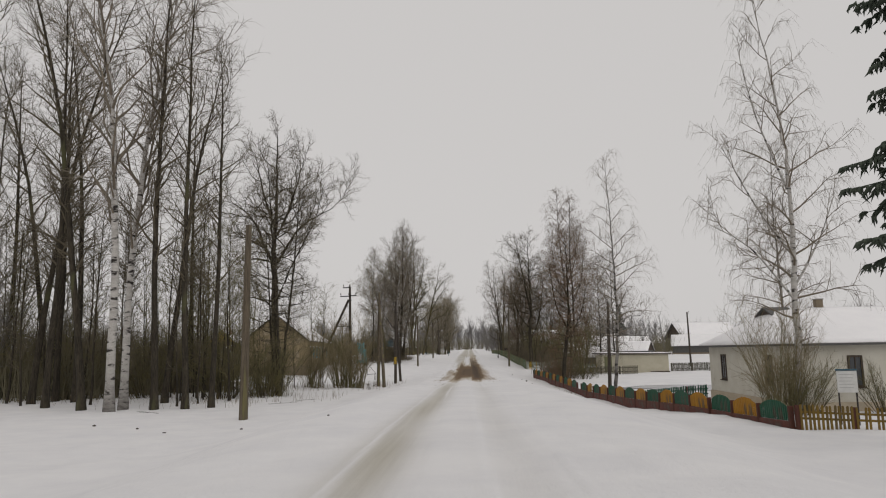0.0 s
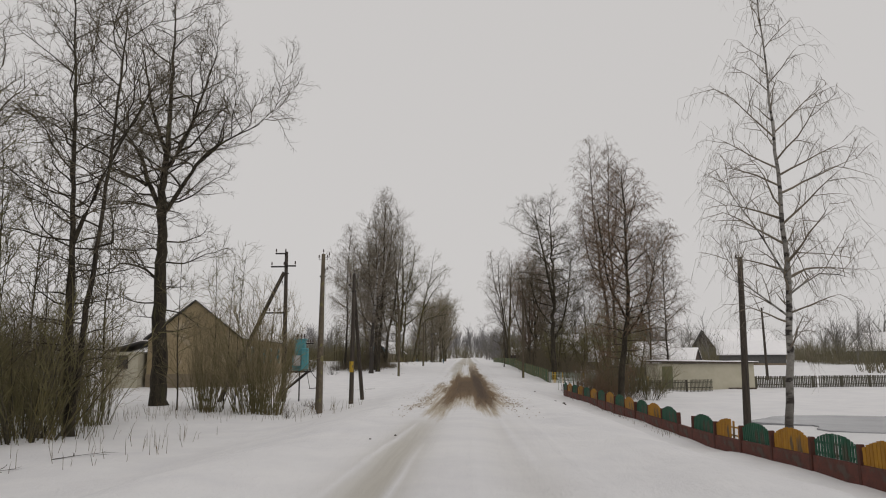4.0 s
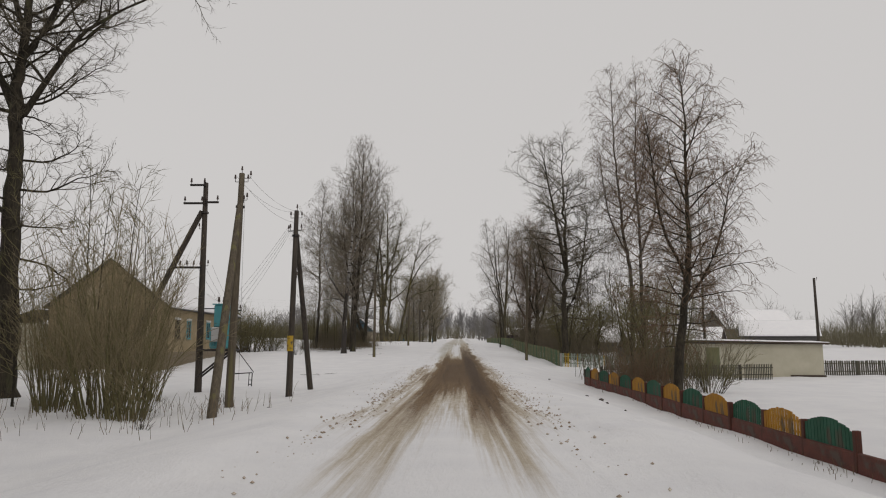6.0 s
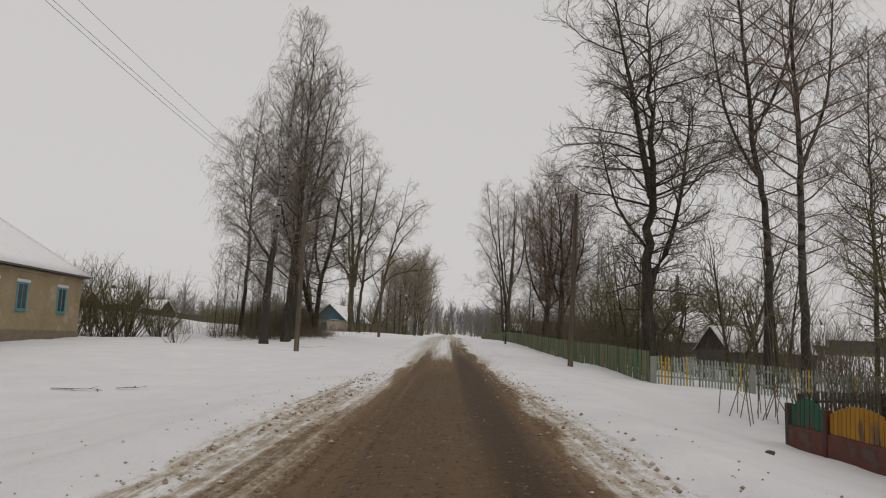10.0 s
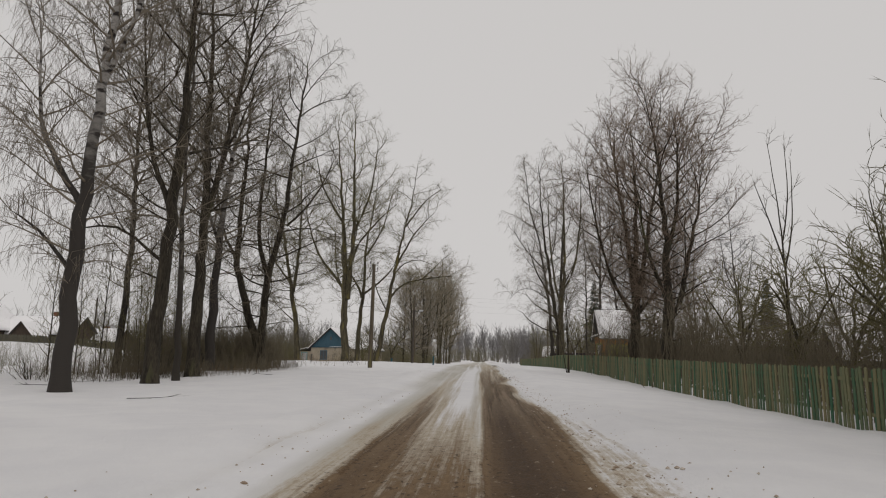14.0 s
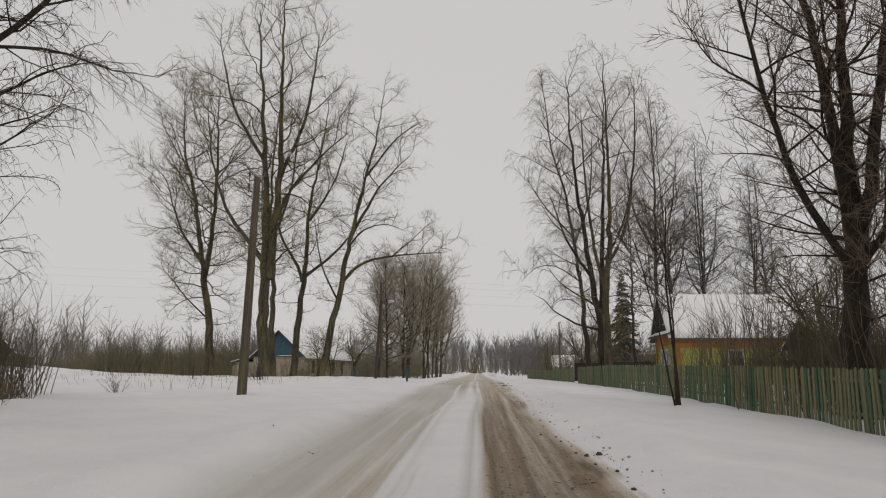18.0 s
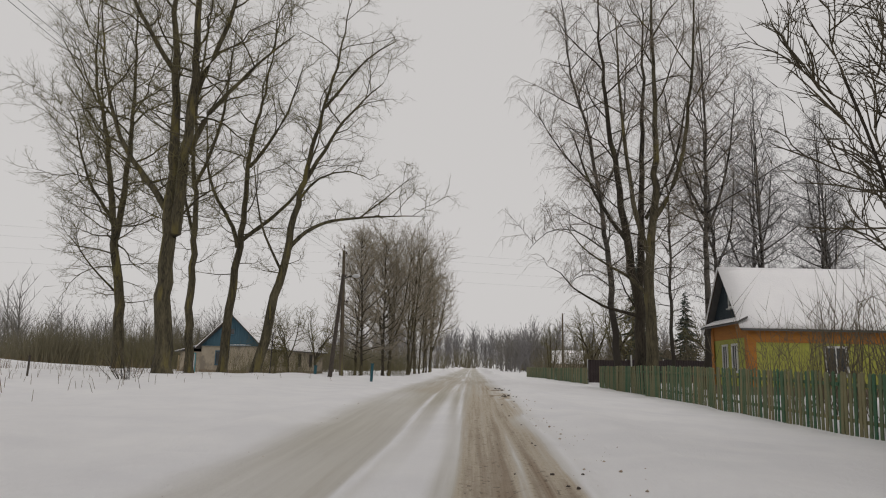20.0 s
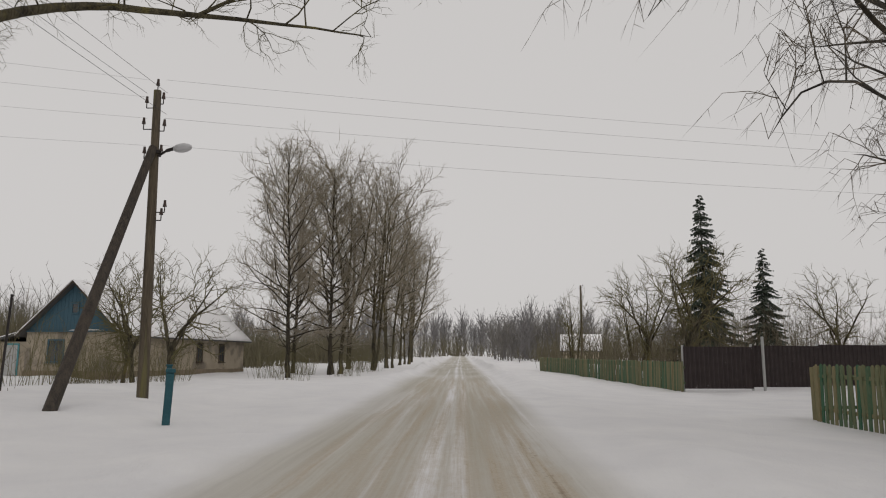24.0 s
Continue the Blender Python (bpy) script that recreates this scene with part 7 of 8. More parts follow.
def brick_house():
    # gable towards the camera's start, long side along the road
    x0, x1, y0, y1 = -31.0, -22.45, 93.0, 112.0
    h = new("brick_house")
    tagged(h, "long tan brick house with teal windows and snowy roof", "house", "village houses")
    z = -1.05
    turned = Matrix.Translation((x1, y1, 0)) @ Matrix.Rotation(radians(3), 4, "Z") @ Matrix.Translation((-x1, -y1, z))
    h.matrix_basis = turned
    t = 0.35
    part("plinth", boxes(((x0 - 0.06, y0 - 0.06, -1.2), (x1 + 0.06, y1 + 0.06, 0.55)), bevel=0.03), "plinth", h)
    top = 3.75
    for lo, hi in (((x0, y0, 0.552), (x1, y0 + t, top)), ((x0, y1 - t, 0.552), (x1, y1, top)), ((x0, y0 + t, 0.552), (x0 + t, y1 - t, top)), ((x1 - t, y0 + t, 0.552), (x1, y1 - t, top))):
        part("wall", boxes((lo, hi)), "brick", h)
    cx, pk = -26.7, 7.35
    part("gable", prism([(x0, top), (x1, top), (cx, pk)], 1, y0, y0 + t), "brick", h)
    hip = y1 - 4.5
    e = 0.35
    k = (pk - top) / (x1 - cx)
    ez = top - 0.02
    for (xe, sg) in ((x0 - e, -1), (x1 + e, 1)):
        roof = part("roof", solid([[(xe, y0 - 0.3, ez), (xe, y1 + e, ez), (cx, hip, pk + 0.02), (cx, y0 - 0.3, pk + 0.02)],
                                   [(xe, y0 - 0.3, ez + 0.1), (xe, y1 + e, ez + 0.1), (cx, hip, pk + 0.12), (cx, y0 - 0.3, pk + 0.12)],
                                   [(xe, y0 - 0.3, ez), (xe, y1 + e, ez), (xe, y1 + e, ez + 0.1), (xe, y0 - 0.3, ez + 0.1)],
                                   [(xe, y0 - 0.3, ez), (cx, y0 - 0.3, pk + 0.02), (cx, y0 - 0.3, pk + 0.12), (xe, y0 - 0.3, ez + 0.1)],
                                   [(xe, y1 + e, ez), (cx, hip, pk + 0.02), (cx, hip, pk + 0.12), (xe, y1 + e, ez + 0.1)],
                                   [(cx, y0 - 0.3, pk + 0.02), (cx, hip, pk + 0.02), (cx, hip, pk + 0.12), (cx, y0 - 0.3, pk + 0.12)]]), "slate", h)
        part("roof_snow", slab((xe, y0 - 0.33, ez + 0.102), (xe, y1 + e, ez + 0.102), (cx, hip, pk + 0.122), (cx, y0 - 0.33, pk + 0.122), 0.14, 0.04), "snow", roof)
    end = part("roof", solid([[(x0 - e, y1 + e, ez), (x1 + e, y1 + e, ez), (cx, hip, pk + 0.02)], [(x0 - e, y1 + e, ez + 0.1), (x1 + e, y1 + e, ez + 0.1), (cx, hip, pk + 0.12)],
                              [(x0 - e, y1 + e, ez), (x1 + e, y1 + e, ez), (x1 + e, y1 + e, ez + 0.1), (x0 - e, y1 + e, ez + 0.1)]]), "slate", h)
    part("roof_snow", slab((x0 - e, y1 + e, ez + 0.102), (x1 + e, y1 + e, ez + 0.102), (cx + 0.02, hip, pk + 0.122), (cx - 0.02, hip, pk + 0.122), 0.14, 0.03), "snow", end)
    for i, yy in enumerate((95.2, 97.8, 100.4, 102.9, 105.6, 109.7)):
        fr = turned_window(h, SIDE_R(x1), yy, 1.65, 0.8, 1.25, 0.0, trim="teal_trim" if i else "dark_wood", cross=True)
        lint = part("lintel", boxes(((yy - 0.62, -0.06, 3.0), (yy + 0.62, -0.003, 3.16)), bevel=0.01), "white_trim", h)
        lint.matrix_basis = SIDE_R(x1)
    part("cornice", boxes(((x1 + 0.002, y0, 3.55), (x1 + 0.08, y1, 3.7)), bevel=0.01), "brick", h)
    a = new("annex")
    tagged(a, "pale lean-to porch at the side of the brick house", "shed")
    a.matrix_basis = turned
    part("wall", boxes(((-34.2, 92.0, -1.0), (-31.4, 96.5, 2.6))), "cream", a)
    part("roof", prism([(-34.6, 2.55), (-31.1, 3.5), (-31.1, 3.6), (-34.6, 2.65)], 1, 91.7, 96.8), "slate", a)
    part("roof_snow", slab((-34.6, 91.6, 2.652), (-34.6, 96.8, 2.652), (-31.1, 96.8, 3.602), (-31.1, 91.6, 3.602), 0.12, 0.03, 6), "snow", a)
    window(a, -32.8, 1.2, 0.8, 1.0, 92.0, "dark_wood")


brick_house()


def white_house():
    # half-hipped gable towards the road, ridge running away from it
    h = new("white_house")
    tagged(h, "white plastered house with half-hipped snowy roof and brick chimney", "house", "village houses")
    x0, x1, y0, y1 = 14.75, 29.4, 33.0, 44.0
    h.location = (0, 0, -1.9)
    t = 0.3
    part("plinth", boxes(((x0 - 0.06, y0 - 0.06, -0.8), (x1 + 0.06, y1 + 0.06, 0.4)), bevel=0.03), "beige", h, "peeling beige plinth")
    tp = 3.1
    for lo, hi in (((x0, y0, 0.402), (x1, y0 + t, tp)), ((x0, y1 - t, 0.402), (x1, y1, tp)), ((x0, y0 + t, 0.402), (x0 + t, y1 - t, tp)), ((x1 - t, y0 + t, 0.402), (x1, y1 - t, tp))):
        part("wall", boxes((lo, hi)), "white_wall", h)
    pk, cy, e = 4.85, 38.5, 0.45
    k = (pk - tp) / (cy - y0)
    ez = tp - e * k
    hx = x0 + 1.9
    for ye in (y0 - e, y1 + e):
        loop = [(x0 - e, ye, ez), (x1 + e, ye, ez), (x1 + e, cy, pk), (hx, cy, pk)]
        up = [(p, q, r + 0.1) for p, q, r in loop]
        roof = part("roof", solid([loop, up] + [[loop[i], loop[(i + 1) % 4], up[(i + 1) % 4], up[i]] for i in range(4)]), "slate", h)
        part("roof_snow", slab((x0 - e, ye, ez + 0.102), (x1 + e, ye, ez + 0.102), (x1 + e, cy, pk + 0.102), (hx, cy, pk + 0.102), 0.16, 0.05), "snow", roof)
    hipf = part("roof", solid([[(x0 - e, y0 - e, ez), (x0 - e, y1 + e, ez), (hx, cy, pk)], [(x0 - e, y0 - e, ez + 0.1), (x0 - e, y1 + e, ez + 0.1), (hx, cy, pk + 0.1)],
                               [(x0 - e, y0 - e, ez), (x0 - e, y1 + e, ez), (x0 - e, y1 + e, ez + 0.1), (x0 - e, y0 - e, ez + 0.1)]]), "slate", h)
    part("roof_snow", slab((x0 - e, y0 - e, ez + 0.102), (x0 - e, y1 + e, ez + 0.102), (hx, cy + 0.02, pk + 0.102), (hx, cy - 0.02, pk + 0.102), 0.13, 0.03), "snow", hipf)
    part("gablet", prism([(cy - 0.9, pk - 0.26), (cy + 0.9, pk - 0.26), (cy, pk + 0.1)], 0, hx - 0.6, hx - 0.5), "dark_wood", h, "small dark boarded gablet")
    for sg in (-1, 1):
        part("gablet_roof", prism([(cy, pk + 0.13), (cy + sg * 1.1, pk - 0.3), (cy + sg * 1.1, pk - 0.23), (cy, pk + 0.2)], 0, hx - 0.75, hx + 0.6), "slate", h)
    ck = part("chimney", boxes(((18.72, 38.32, pk - 0.2), (19.08, 38.68, pk + 0.55)), bevel=0.01), "plinth", h, "weathered brown brick chimney")
    part("chimney_cap", boxes(((18.68, 38.28, pk + 0.552), (19.12, 38.72, pk + 0.61)), bevel=0.02), "concrete", ck)
    for x in (17.6, 20.0, 23.5):
        window(h, x, 1.15, 0.5, 1.25, y0, "dark_wood")
    for y in (35.4, 41.6):
        turned_window(h, SIDE_L(-x0), -y, 1.2, 0.6, 1.25, 0.0, trim="dark_wood")


white_house()


def flat_shed():
    s = new("white_shed")
    tagged(s, "cream plastered flat-roofed shed with green door", "shed")
    s.location = (0, 0, -2.05)
    x0, x1, y0, y1 = 17.3, 25.9, 93.0, 97.5
    part("wall", boxes(((x0, y0, -0.6), (x1, y1, 2.3)), bevel=0.02), "cream", s)
    part("roof", solid([[(x0 - 0.4, y0 - 0.3, 2.42), (x1 + 0.3, y0 - 0.3, 2.28), (x1 + 0.3, y1 + 0.3, 2.28), (x0 - 0.4, y1 + 0.3, 2.42)], [(x0 - 0.4, y0 - 0.3, 2.55), (x1 + 0.3, y0 - 0.3, 2.40), (x1 + 0.3, y1 + 0.3, 2.40), (x0 - 0.4, y1 + 0.3, 2.55)],
                        [(x0 - 0.4, y0 - 0.3, 2.42), (x1 + 0.3, y0 - 0.3, 2.28), (x1 + 0.3, y0 - 0.3, 2.40), (x0 - 0.4, y0 - 0.3, 2.55)], [(x0 - 0.4, y0 - 0.3, 2.42), (x0 - 0.4, y1 + 0.3, 2.42), (x0 - 0.4, y1 + 0.3, 2.55), (x0 - 0.4, y0 - 0.3, 2.55)]]), "dark_wood", s)
    part("roof_snow", slab((x0 - 0.42, y0 - 0.32, 2.555), (x1 + 0.32, y0 - 0.32, 2.405), (x1 + 0.32, y1 + 0.3, 2.405), (x0 - 0.42, y1 + 0.3, 2.555), 0.1, 0.05), "snow", s)
    d = part("door", boxes(((x0 + 0.3, y0 - 0.06, 0.1), (x0 + 1.25, y0 - 0.004, 2.05)), bevel=0.01), "picket", s, "faded green plank door")
    part("foundation", boxes(((x1 - 2.4, y0 - 0.12, -0.6), (x1 + 0.08, y0 - 0.003, 0.12)), bevel=0.01), "dark_wood", s)


flat_shed()

FAR = "snow-roofed village house among bare garden trees"
far = gable_house("far_house", FAR, 53, 148, 70, 8, 12, 2.4, 3.0, "slate", "dark_wood", 0.4, 0.3, 0.2)
window(far, 0, 0.9, 0.8, 1.1, 0.0, "white_trim")
for x, y, turn, s in ((24, 131.5, 80, 0.52), (34, 134, 60, 0.55), (23.5, 118, 100, 0.5), (78, 214, 100, 1.45), (31, 139, 75, 0.7), (44, 176, 100, 0.7), (78, 150, 20, 1.0), (52, 238, 60, 1.0), (46, 272, 120, 0.9), (66, 215, 20, 1.0)):
    ob = copy_thing(far, Matrix.LocRotScale((x, y, on(x, y)), Euler((0, 0, radians(turn))), None))
    ob.scale = (s, s, s)
far.scale = (0.8, 0.85, 0.72)
yg = gable_house("far_yellow_house", "far house with yellow gable and snowy roof", -63.5, 178.5, 10, 6.5, 9, 2.2, 3.2, "dark_wood", "yellow_band", 0.5, 0.3, 0.2, chimney=(1.5, 4, 0.6))
gable_house("far_grey_house", "far low grey house with a long snowy roof and chimney", -52.5, 186, 90, 6, 9.5, 1.6, 2.2, "dark_wood", "dark_wood", 0.4, 0.3, 0.2, chimney=(0.6, 4.2, 0.7))
gable_house("dark_outhouse", "small dark plank outhouse with a pointed gable and snowy roof", -55.2, 177.5, 5, 2.6, 3.2, 0.9, 1.5, "dark_wood", "dark_wood", 0.3, 0.1, 0.12)
gable_house("far_low_house", "far low house almost hidden under its snowy roof", -49.0, 190, 84, 5, 9.0, 1.1, 1.7, "dark_wood", "dark_wood", 0.4, 0.3, 0.22, chimney=(0.5, 3.0, 0.5))
gable_house("far_beige_house", "far beige cottage with a snowy roof by the road", 20.0, 262, 80, 4.6, 5.0, 2.0, 2.0, "beige", "dark_wood", 0.4, 0.3, 0.2)
gable_house("brown_shed", "long brown plank shed behind the green fence", 13.5, 150.5, -90, 3.2, 8.5, 1.9, 0.9, "dark_wood", "dark_wood", 0.3, 0.2, 0.12)
low = gable_house("low_barn", "low red-brown barn with snowy roof far behind the brick house", -55, 106, 90, 7, 24, 1.6, 1.3, "red_brick", "red_brick", 0.4, 0.2, 0.2)


# ---- small things ----
def info_board():
    b = new("notice_board")
    tagged(b, "white notice board with blue frame on two dark posts", "sign")
    x, y = 12.95, 24.9
    b.matrix_basis = Matrix.LocRotScale((x, y, on(x, y)), Euler((0, 0, radians(-10))), None)
    part("post", rods(((-0.28, 0.04, -0.4), (-0.28, 0.04, 1.86), 0.028)), "iron", b)
    part("post", rods(((0.28, 0.04, -0.4), (0.28, 0.04, 1.86), 0.028)), "iron", b)
    bd = part("board", boxes(((-0.32, -0.03, 1.10), (0.32, 0.0, 1.84)), bevel=0.006), "white_trim", b)
    part("top_rail", boxes(((-0.34, -0.05, 1.842), (0.34, 0.02, 1.90)), bevel=0.006), "blue_wood", bd)
    for i in range(5):
        part("text_line", boxes(((-0.26, -0.034, 1.70 - 0.11 * i), (0.22 - 0.04 * (i % 3), -0.031, 1.72 - 0.11 * i))), "grey_paint", bd)


info_board()


def post_thing(name, label, x, y, h, w, paint, category="post"):
    p = new(name)
    tagged(p, label, category)
    p.matrix_basis = Matrix.LocRotScale((x, y, on(x, y)), Euler((0.02, 0.03, 0.4)), None)
    part("shaft", boxes(((-w / 2, -w / 2, -0.3), (w / 2, w / 2, h)), bevel=w * 0.12), paint, p)
    part("top", boxes(((-w * 0.62, -w * 0.62, h + 0.002), (w * 0.62, w * 0.62, h + 0.07)), bevel=0.01), paint, p)
    return p


post_thing("blue_post", "short turquoise-blue painted post in the snow", -5.0, 171.4, 0.80, 0.13, "teal_dark")
post_thing("iron_post", "thin dark iron post in the yard", -12.4, 178.2, 2.6, 0.06, "iron")
post_thing("iron_post", "thin dark iron post by the verge", -15.0, 158.0, 0.7, 0.06, "pole_tar")
post_thing("blue_stump", "blue-painted foot of a garden tree", -11.5, 187.0, 0.8, 0.2, "teal_dark")

# ice on the flooded ground behind the coloured fence
def ice_patch():
    V, F, n = [], [], 36
    cx, cy = POND[:2]
    z = on(cx, cy) + 0.07
    V.append((cx, cy, z))
    for i in range(n):
        a = 2 * math.pi * i / n
        r = 1 + 0.16 * math.sin(3 * a + 1) + 0.08 * math.sin(7 * a)
        V.append((cx + POND[2] * r * math.cos(a), cy + POND[3] * r * math.sin(a), z))
    m = len(V)
    V += [(x, y, z - 0.4) for x, y, z in V]
    for i in range(n):
        a, b = 1 + i, 1 + (i + 1) % n
        F += [(0, a, b), (a, a + m, b + m, b)]
    return tagged(mesh_ob("ice_patch", V, F, M["ice"]), "grey frozen puddle in the snowy field", "ice", kind="structure")


ice_patch()


def fallen_branch(x, y, ln, turn, seed):
    rg = random.Random(seed)
    V, F = [], []
    z = float(gz(x, y) + relief(np.array(x), np.array(y))) + 0.03
    d = Vector((math.cos(turn), math.sin(turn), 0.02))
    p, r = limb(rg, Vector((0, 0, 0)), d, ln, 0.032, 0.01, 6, 0.0, 0.08)
    tube(V, F, p, r, 6)
    for k in range(5):
        q, w = along(p, rg.uniform(0.2, 0.95))
        e, er = limb(rg, q, off(rg, w, 0.8), ln * 0.3, 0.018, 0.006, 3, 0.0, 0.15)
        tube(V, F, e, er, 4)
    for v in V:
        v.z *= 0.3
    ob = mesh_ob("fallen_branch", V, F, M["bark"], None, True)
    ob.location = (x, y, z)
    return tagged(ob, "dark fallen branch lying on the snow", "branch", "fallen branches")


for i, (x, y, ln, tr) in enumerate(((-10.5, 88.5, 1.3, 0.1), (-9.0, 89.0, 0.8, 0.3), (-16, 122, 2.6, 0.2), (-14.5, 119, 1.6, 2.9), (-9.4, 114.5, 1.7, 0.2), (-9.5, 128, 1.5, 2.4), (-16.2, 36.5, 1.4, 2.6), (-11.5, 47, 1.6, 1.0), (-12.6, 44, 2.0, 0.3), (-6.6, 66.2, 1.6, 0.6))):
    fallen_branch(x, y, ln, tr, 100 + i)


def scatter_clods():
    """Lumps of dirty snow thrown up along both edges of the track."""
    rg = random.Random(77)
    V, F = [], []
    dirs = [Vector(d).normalized() for d in ((1, 0, 0.1), (-1, 0.1, 0), (0, 1, 0.1), (0.1, -1, 0), (0, 0, 1), (0.1, 0, -1))]
    tris = ((0, 2, 4), (2, 1, 4), (1, 3, 4), (3, 0, 4), (2, 0, 5), (1, 2, 5), (3, 1, 5), (0, 3, 5))
    for i in range(6500):
        y = rg.uniform(48, 158) if i % 4 else rg.uniform(56, 112)
        sd = rg.choice((-1, 1))
        dens = float(np.interp(y, (48, 58, 100, 116, 135, 158), (0.15, 1, 1, 0.75, 0.6, 0.2)))
        if rg.random() > dens:
            continue
        if sd < 0 and y > 92 and rg.random() < 0.8:
            continue
        far_out = i % 5 == 0
        if far_out and not 62 < y < 112:
            continue
        x = ROAD_X + sd * (1.95 + (abs(rg.gauss(0, 0.75)) if far_out else rg.gauss(0, 0.25)))
        s = ((0.008 + 0.014 * rg.random() ** 2) if far_out else 0.009 + 0.028 * rg.random() ** 3) * (1.0 if y < 104 else 0.6)
        z = float(gz(x, y) + relief(np.array(x), np.array(y))) + s * 0.35
        b = len(V)
        for d in dirs:
            V.append(Vector((x, y, z)) + d * s * rg.uniform(0.7, 1.4) * (0.75 if abs(d.z) > 0.5 else 1))
        F += [(b + p, b + q, b + r) for p, q, r in tris]
    return tagged(mesh_ob("road_clods", V, F, M["clod"]), "lumps of dirty snow along the track", "snow lumps", kind="stuff")


scatter_clods()


def dark_clods():
    rn = random.Random(8)
    thrown = [(1.15 + rn.gauss(0, 0.22), rn.uniform(128, 164), rn.uniform(0.02, 0.045)) for i in range(34)] + [(1.45 + rn.gauss(0, 0.16), rn.choice((129, 156, 161.5)) + rn.gauss(0, 0.7), rn.uniform(0.04, 0.085)) for i in range(24)]
    for i, (x, y, s) in enumerate(thrown + list(((5.2, 71.5, 0.16), (5.6, 70.6, 0.2), (5.4, 68.5, 0.12), (5.9, 67.8, 0.1), (4.8, 80.5, 0.14), (-6.2, 24.5, 0.14), (-9.0, 27.8, 0.12), (-3.4, 17.0, 0.06), (-11.5, 26.5, 0.12), (-1.6, 42.0, 0.06), (-2.0, 41.2, 0.045), (-15.8, 29.5, 0.15), (-13.2, 27.9, 0.1)))):
        rg = random.Random(i)
        bm = bmesh.new()
        bmesh.ops.create_icosphere(bm, subdivisions=2, radius=s * 0.5)
        for v in bm.verts:
            v.co *= rg.uniform(0.7, 1.25)
            v.co.z *= 0.7
        me = bpy.data.meshes.new("dark_clod")
        bm.to_mesh(me)
        bm.free()
        me.materials.append(M["stone"])
        ob = new("dark_clod", me)
        ob.location = (x, y, float(gz(x, y) + relief(np.array(x), np.array(y))) + s * 0.12)
        tagged(ob, "dark frozen clod lying in the snow", "clod", "clods on the snow")


dark_clods()


def dry_stalks():
    """Dead weed stalks that stand out of the snow."""
    rg = random.Random(31)
    V, F = [], []
    for cx, cy, rx, ry, n, h in ((-18, 154, 9, 6, 160, 0.5), (-19.5, 168, 6, 3, 220, 0.75), (-12, 64, 6, 5, 230, 0.7), (-10.5, 68, 2.5, 3, 60, 0.6), (-14, 133, 3, 5, 300, 0.7), (-9, 165, 3, 4, 20, 0.3), (-14, 49, 5, 5, 160, 0.6), (8.3, 66, 0.5, 9, 150, 0.24), (-23, 52, 8, 6, 240, 0.8), (-32, 57, 8, 5, 200, 0.9), (-17, 178, 5, 3, 24, 0.35), (-18, 44, 5, 2.5, 60, 0.5)):
        for i in range(n):
            x, y = cx + rg.uniform(-rx, rx), cy + rg.uniform(-ry, ry)
            hh = h * rg.uniform(0.4, 1.3)
            p = Vector((x, y, on(x, y) - 0.05))
            e = p + Vector((rg.gauss(0, 0.22), rg.gauss(0, 0.22), 1)) * hh
            tube(V, F, [p, p.lerp(e, 0.6) + Vector((0, 0, 0.05)), e + Vector((rg.gauss(0, 0.1), rg.gauss(0, 0.1), -0.05)) * hh], [0.008, 0.006, 0], 3)
    return tagged(mesh_ob("dry_grass", V, F, M["straw"]), "dead weed stalks standing out of the snow", "dry grass", kind="stuff")


dry_stalks()


def brush_shape(seed, h, limbs, side, r, thin, stems=0, plain=False):
    """A light far tree or shrub: a stem or many stems, each set with thin rods."""
    rng = random.Random(seed)
    TV, TF, CV, CF = [], [], [], []
    rodsets = []
    if limbs:
        pts, radii = limb(rng, Vector((0, 0, -0.3)), Vector((0, 0, 1)), h, r, 0.02, 6, 0, 0.05)
        tube(TV, TF, pts, radii, 4)
        for i in range(limbs):
            t = rng.uniform(0.02, 0.95)
            p, d = along(pts, t)
            ln = h * 0.3 * (0.4 + math.sin(math.pi * min(1, 0.2 + 0.75 * t))) * rng.uniform(0.6, 1.2)
            rodsets.append((p, off(rng, d, rng.uniform(0.4, 0.95)), ln))
    for i in range(stems):
        a, q = rng.uniform(0, 6.283), rng.random() ** 0.5 * 2.0
        rodsets.append((Vector((math.cos(a) * q, math.sin(a) * q, -0.2)), Vector((rng.gauss(0, 0.25), rng.gauss(0, 0.25), 1)).normalized(), h * rng.uniform(0.4, 1.1)))
    for p, d, ln in rodsets:
        e = p + d * ln * 0.5 + Vector((0, 0, 0.04 * ln))
        tip = e + (d + Vector((0, 0, 0.35))).normalized() * ln * 0.5
        tube(CV, CF, [p, tip] if plain else [p, e, tip], [thin, thin * 0.7, 0], 3)
        for k in range(side):
            c = p.lerp(tip, rng.uniform(0.25, 0.9))
            tube(CV, CF, [c, c + off(rng, d, rng.uniform(0.4, 0.9)) * ln * rng.uniform(0.2, 0.45)], [thin * 0.6, 0], 3)
    return (TV, TF), (CV, CF)


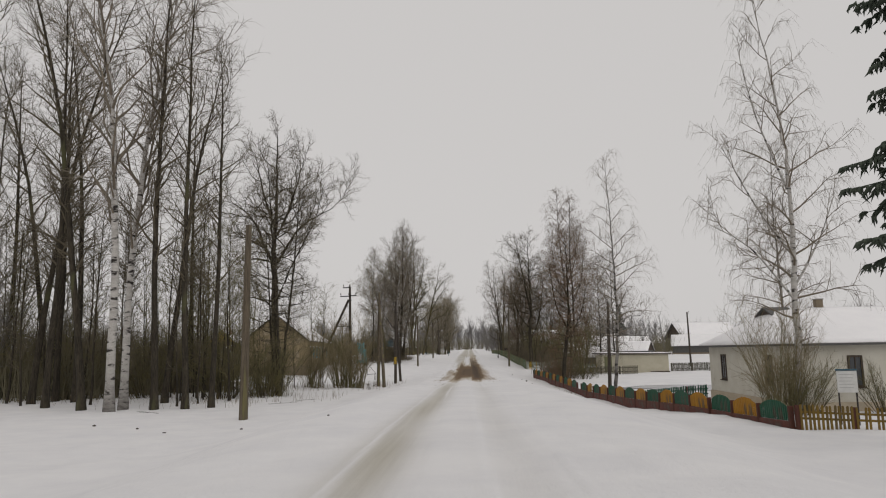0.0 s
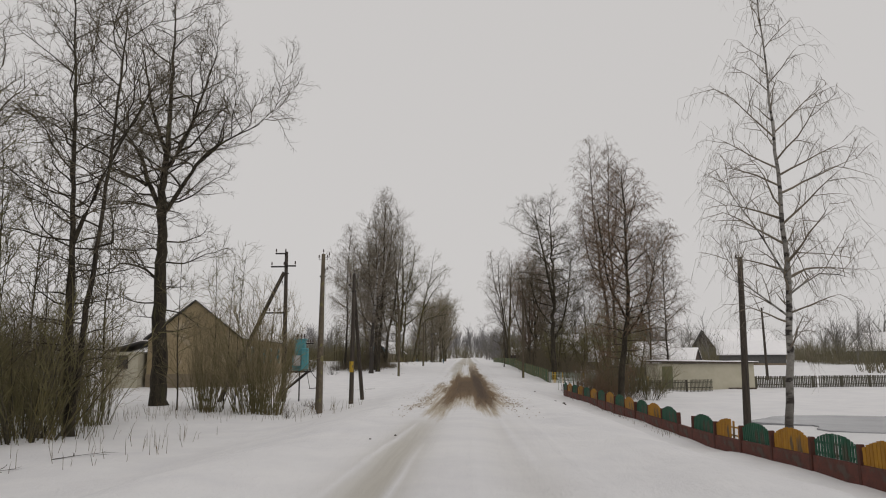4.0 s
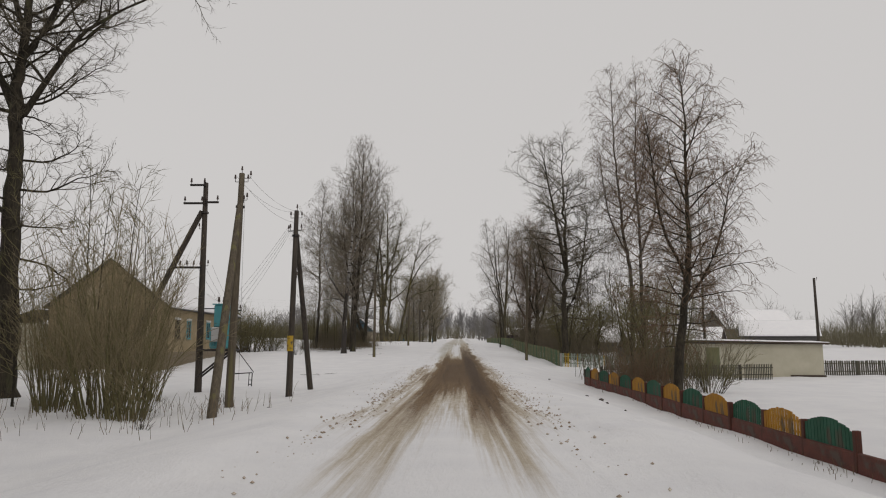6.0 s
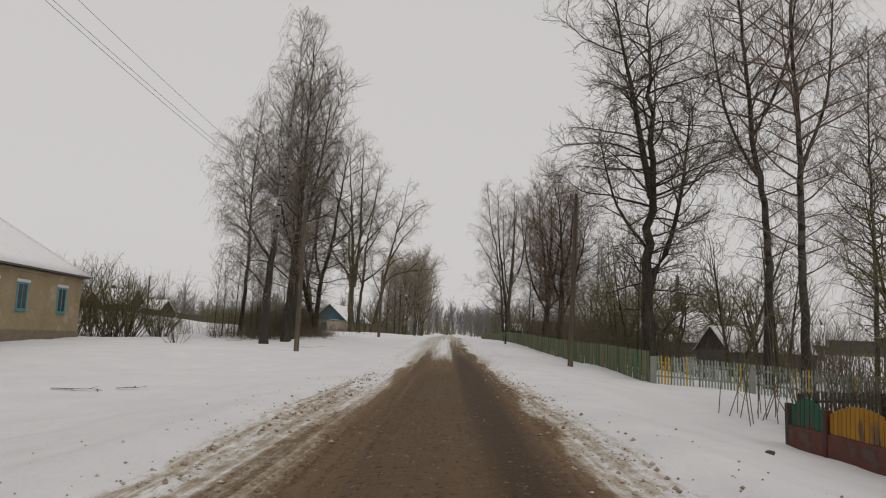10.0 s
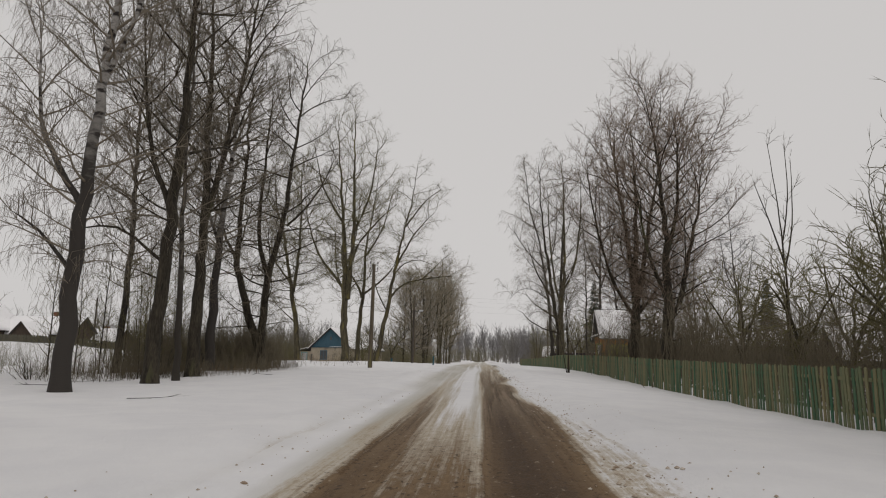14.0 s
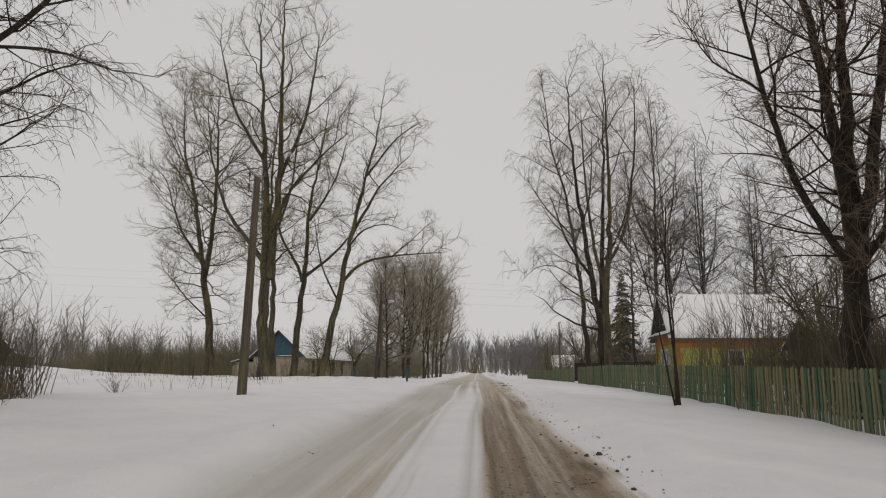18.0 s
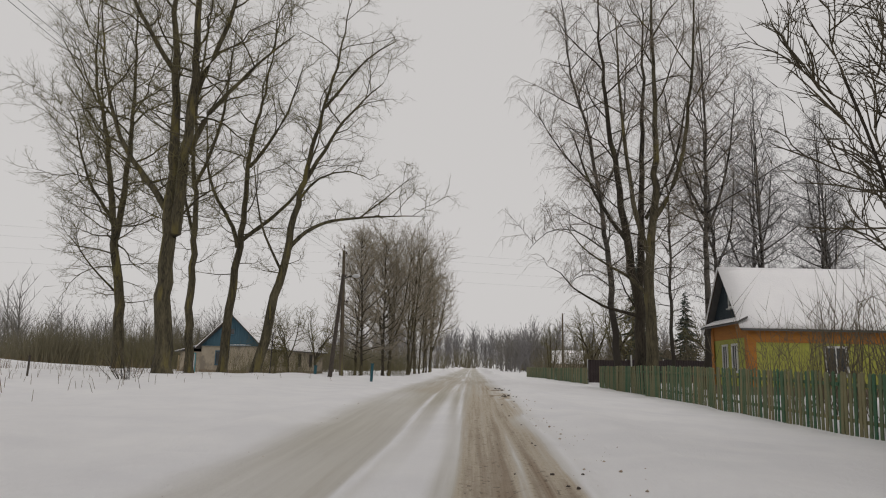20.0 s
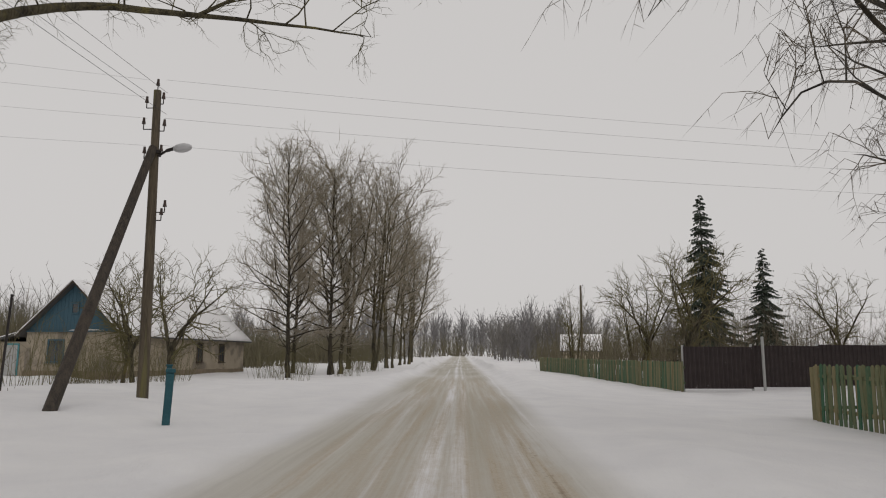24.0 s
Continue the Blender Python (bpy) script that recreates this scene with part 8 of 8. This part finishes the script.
def far_clumps(name, label, shape, material, spots, seed):
    """Many far trees of one kind, joined."""
    rg = random.Random(seed)
    (tv, tf), (cv, cf) = shape
    base = np.array([tuple(v) for v in tv + cv])
    nt = len(tv)
    fac = [tuple(f) for f in tf] + [tuple(i + nt for i in f) for f in cf]
    V, F = [], []
    for x, y, s in spots:
        if -5.5 < x < 5.5 and y < 380 or 0.35 * (y - 25) < x < 0.46 * (y - 25) and 60 < y < 206:
            continue
        a = rg.uniform(0, 6.28)
        c, sn = math.cos(a) * s, math.sin(a) * s
        q = np.stack([base[:, 0] * c - base[:, 1] * sn + x, base[:, 0] * sn + base[:, 1] * c + y, base[:, 2] * s + on(x, y)], 1)
        b = len(V)
        V += q.tolist()
        F += [tuple(i + b for i in f) for f in fac]
    return tagged(mesh_ob(name, V, F, M[material]), label, "woods", kind="stuff")


def thickets():
    """Leafless brush that fills the gardens and the floor of the wood."""
    def kind(seed, h, stems, side, thin, material, label, group, places):
        plant("", tree_thing("thicket", label, "bush", group, brush_shape(seed, h, 0, side, 0.0, thin, stems), material, material, ("stem_foot", "crown")), places)

    rg = random.Random(91)

    def strew(n, x0, x1, y0, y1, s0, s1):
        return [(rg.uniform(x0, x1), y0 + (y1 - y0) * (i + rg.random()) / n, rg.uniform(s0, s1), rg.uniform(0, 360)) for i in range(n)]

    kind(71, 3.4, 44, 3, 0.014, "brush", "tangled brown leafless garden brush behind the fence", "garden thickets",
         strew(18, 9.2, 12.0, 126, 158, 0.9, 1.5) + strew(16, 12.5, 22, 128, 160, 1.0, 1.6) + strew(26, 9.4, 24, 103, 128, 0.6, 1.25) + strew(28, 9.2, 32, 194, 234, 1.0, 1.8) + strew(4, 11.5, 16, 87, 92, 0.5, 0.8) + strew(8, 9.6, 13.5, 79, 92, 0.8, 1.4) + strew(10, 20, 40, 168, 196, 0.9, 1.4) + strew(6, 30, 38, 205, 218, 0.9, 1.4))
    kind(72, 3.8, 44, 3, 0.015, "twig_olive", "dense olive-brown undergrowth among the tall alders", "undergrowth of the wood",
         strew(5, -18, -14.2, 50.5, 55, 0.7, 1.05) + strew(8, -32, -24, 62, 68, 1.2, 1.8) + strew(12, -44, -30, 62, 74, 1.3, 2.0) + strew(8, -12, -7.5, 196, 225, 0.5, 0.8) + strew(10, -30, -19, 124, 146, 0.5, 0.9) + strew(16, -34, -13, 180, 205, 0.5, 0.95))
    kind(73, 3.6, 120, 4, 0.017, "brush", "crowded brown brushwood between the trunks", "undergrowth of the wood",
         strew(6, -30, -24, 60, 66, 1.3, 1.8) + strew(14, -48, -30, 62, 76, 1.4, 2.0) + strew(8, -66, -42, 62, 80, 1.6, 2.2)
         + strew(7, -15.5, -13.4, 134, 142, 0.6, 0.95) + strew(8, -19.5, -15.5, 127, 143, 0.55, 0.9) + strew(8, 10.5, 15, 128, 150, 0.8, 1.2) + strew(5, 9.6, 12, 106, 124, 0.6, 0.9))
    kind(75, 3.8, 70, 4, 0.013, "twig_rust", "rounded rust-brown bush behind the coloured fence", "garden thickets", strew(4, 8.9, 9.8, 77, 82, 0.6, 0.85))
    kind(74, 1.5, 110, 4, 0.010, "brush", "low tangle of brown weeds at the feet of the trees", "undergrowth of the wood",
         strew(13, -14.2, -12.0, 127, 141, 0.5, 0.95) + strew(8, -18, -14.5, 122, 138, 0.6, 1.0))


def woods():
    rg = random.Random(55)
    spots = []

    def field(n, x0, x1, y0, y1, s0, s1, both=False):
        for i in range(n):
            spots.append((rg.uniform(x0, x1) * (rg.choice((-1, 1)) if both else 1), rg.uniform(y0, y1), rg.uniform(s0, s1)))

    field(110, -190, -80, 60, 340, 0.65, 1.0)
    field(90, -120, -52, 215, 330, 0.6, 0.95)
    field(120, 70, 170, 60, 340, 0.6, 0.95)
    field(44, 27, 82, 140, 185, 0.45, 0.75)
    field(20, -50, -28, 216, 240, 0.5, 0.72)
    field(8, -80, -50, 220, 240, 0.4, 0.6)
    field(60, 9, 75, 295, 400, 0.55, 0.9, True)
    field(26, -66, -36, 48, 82, 0.7, 1.2)
    field(40, 7, 24, 285, 330, 0.55, 0.8)
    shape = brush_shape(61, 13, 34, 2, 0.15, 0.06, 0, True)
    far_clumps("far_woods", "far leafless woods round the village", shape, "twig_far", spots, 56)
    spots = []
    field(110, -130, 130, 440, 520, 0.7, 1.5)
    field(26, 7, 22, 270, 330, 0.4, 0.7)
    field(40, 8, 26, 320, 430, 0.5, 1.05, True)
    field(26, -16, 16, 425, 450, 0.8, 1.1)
    # the haze at the road's end is put into the twig colour
    far_clumps("horizon_woods", "grey leafless woods where the road ends", brush_shape(64, 14, 44, 2, 0.1, 0.10, 0, True), "twig_frost_haze", spots, 58)
    spots = []
    field(150, -52, -22, 212, 244, 1.2, 1.8)
    field(40, -84, -47, 212, 240, 1.0, 1.5)
    field(80, 29, 98, 140, 190, 0.9, 1.5)
    field(90, -115, -46, 185, 340, 0.8, 1.5)
    field(90, -120, -50, 80, 165, 0.9, 1.6)
    field(110, 52, 125, 105, 330, 1.0, 2.0)
    field(60, 14, 60, 245, 330, 1.0, 1.8)
    field(50, -45, -11, 265, 330, 1.2, 2.2)
    field(60, -110, -34, 56, 86, 1.1, 2.2)
    field(24, -40, -23, 52, 66, 0.9, 1.5)
    field(40, -60, 60, 335, 420, 1.8, 2.8)
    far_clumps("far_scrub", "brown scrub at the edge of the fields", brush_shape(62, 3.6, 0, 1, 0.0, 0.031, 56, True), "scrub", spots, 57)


woods()
thickets()
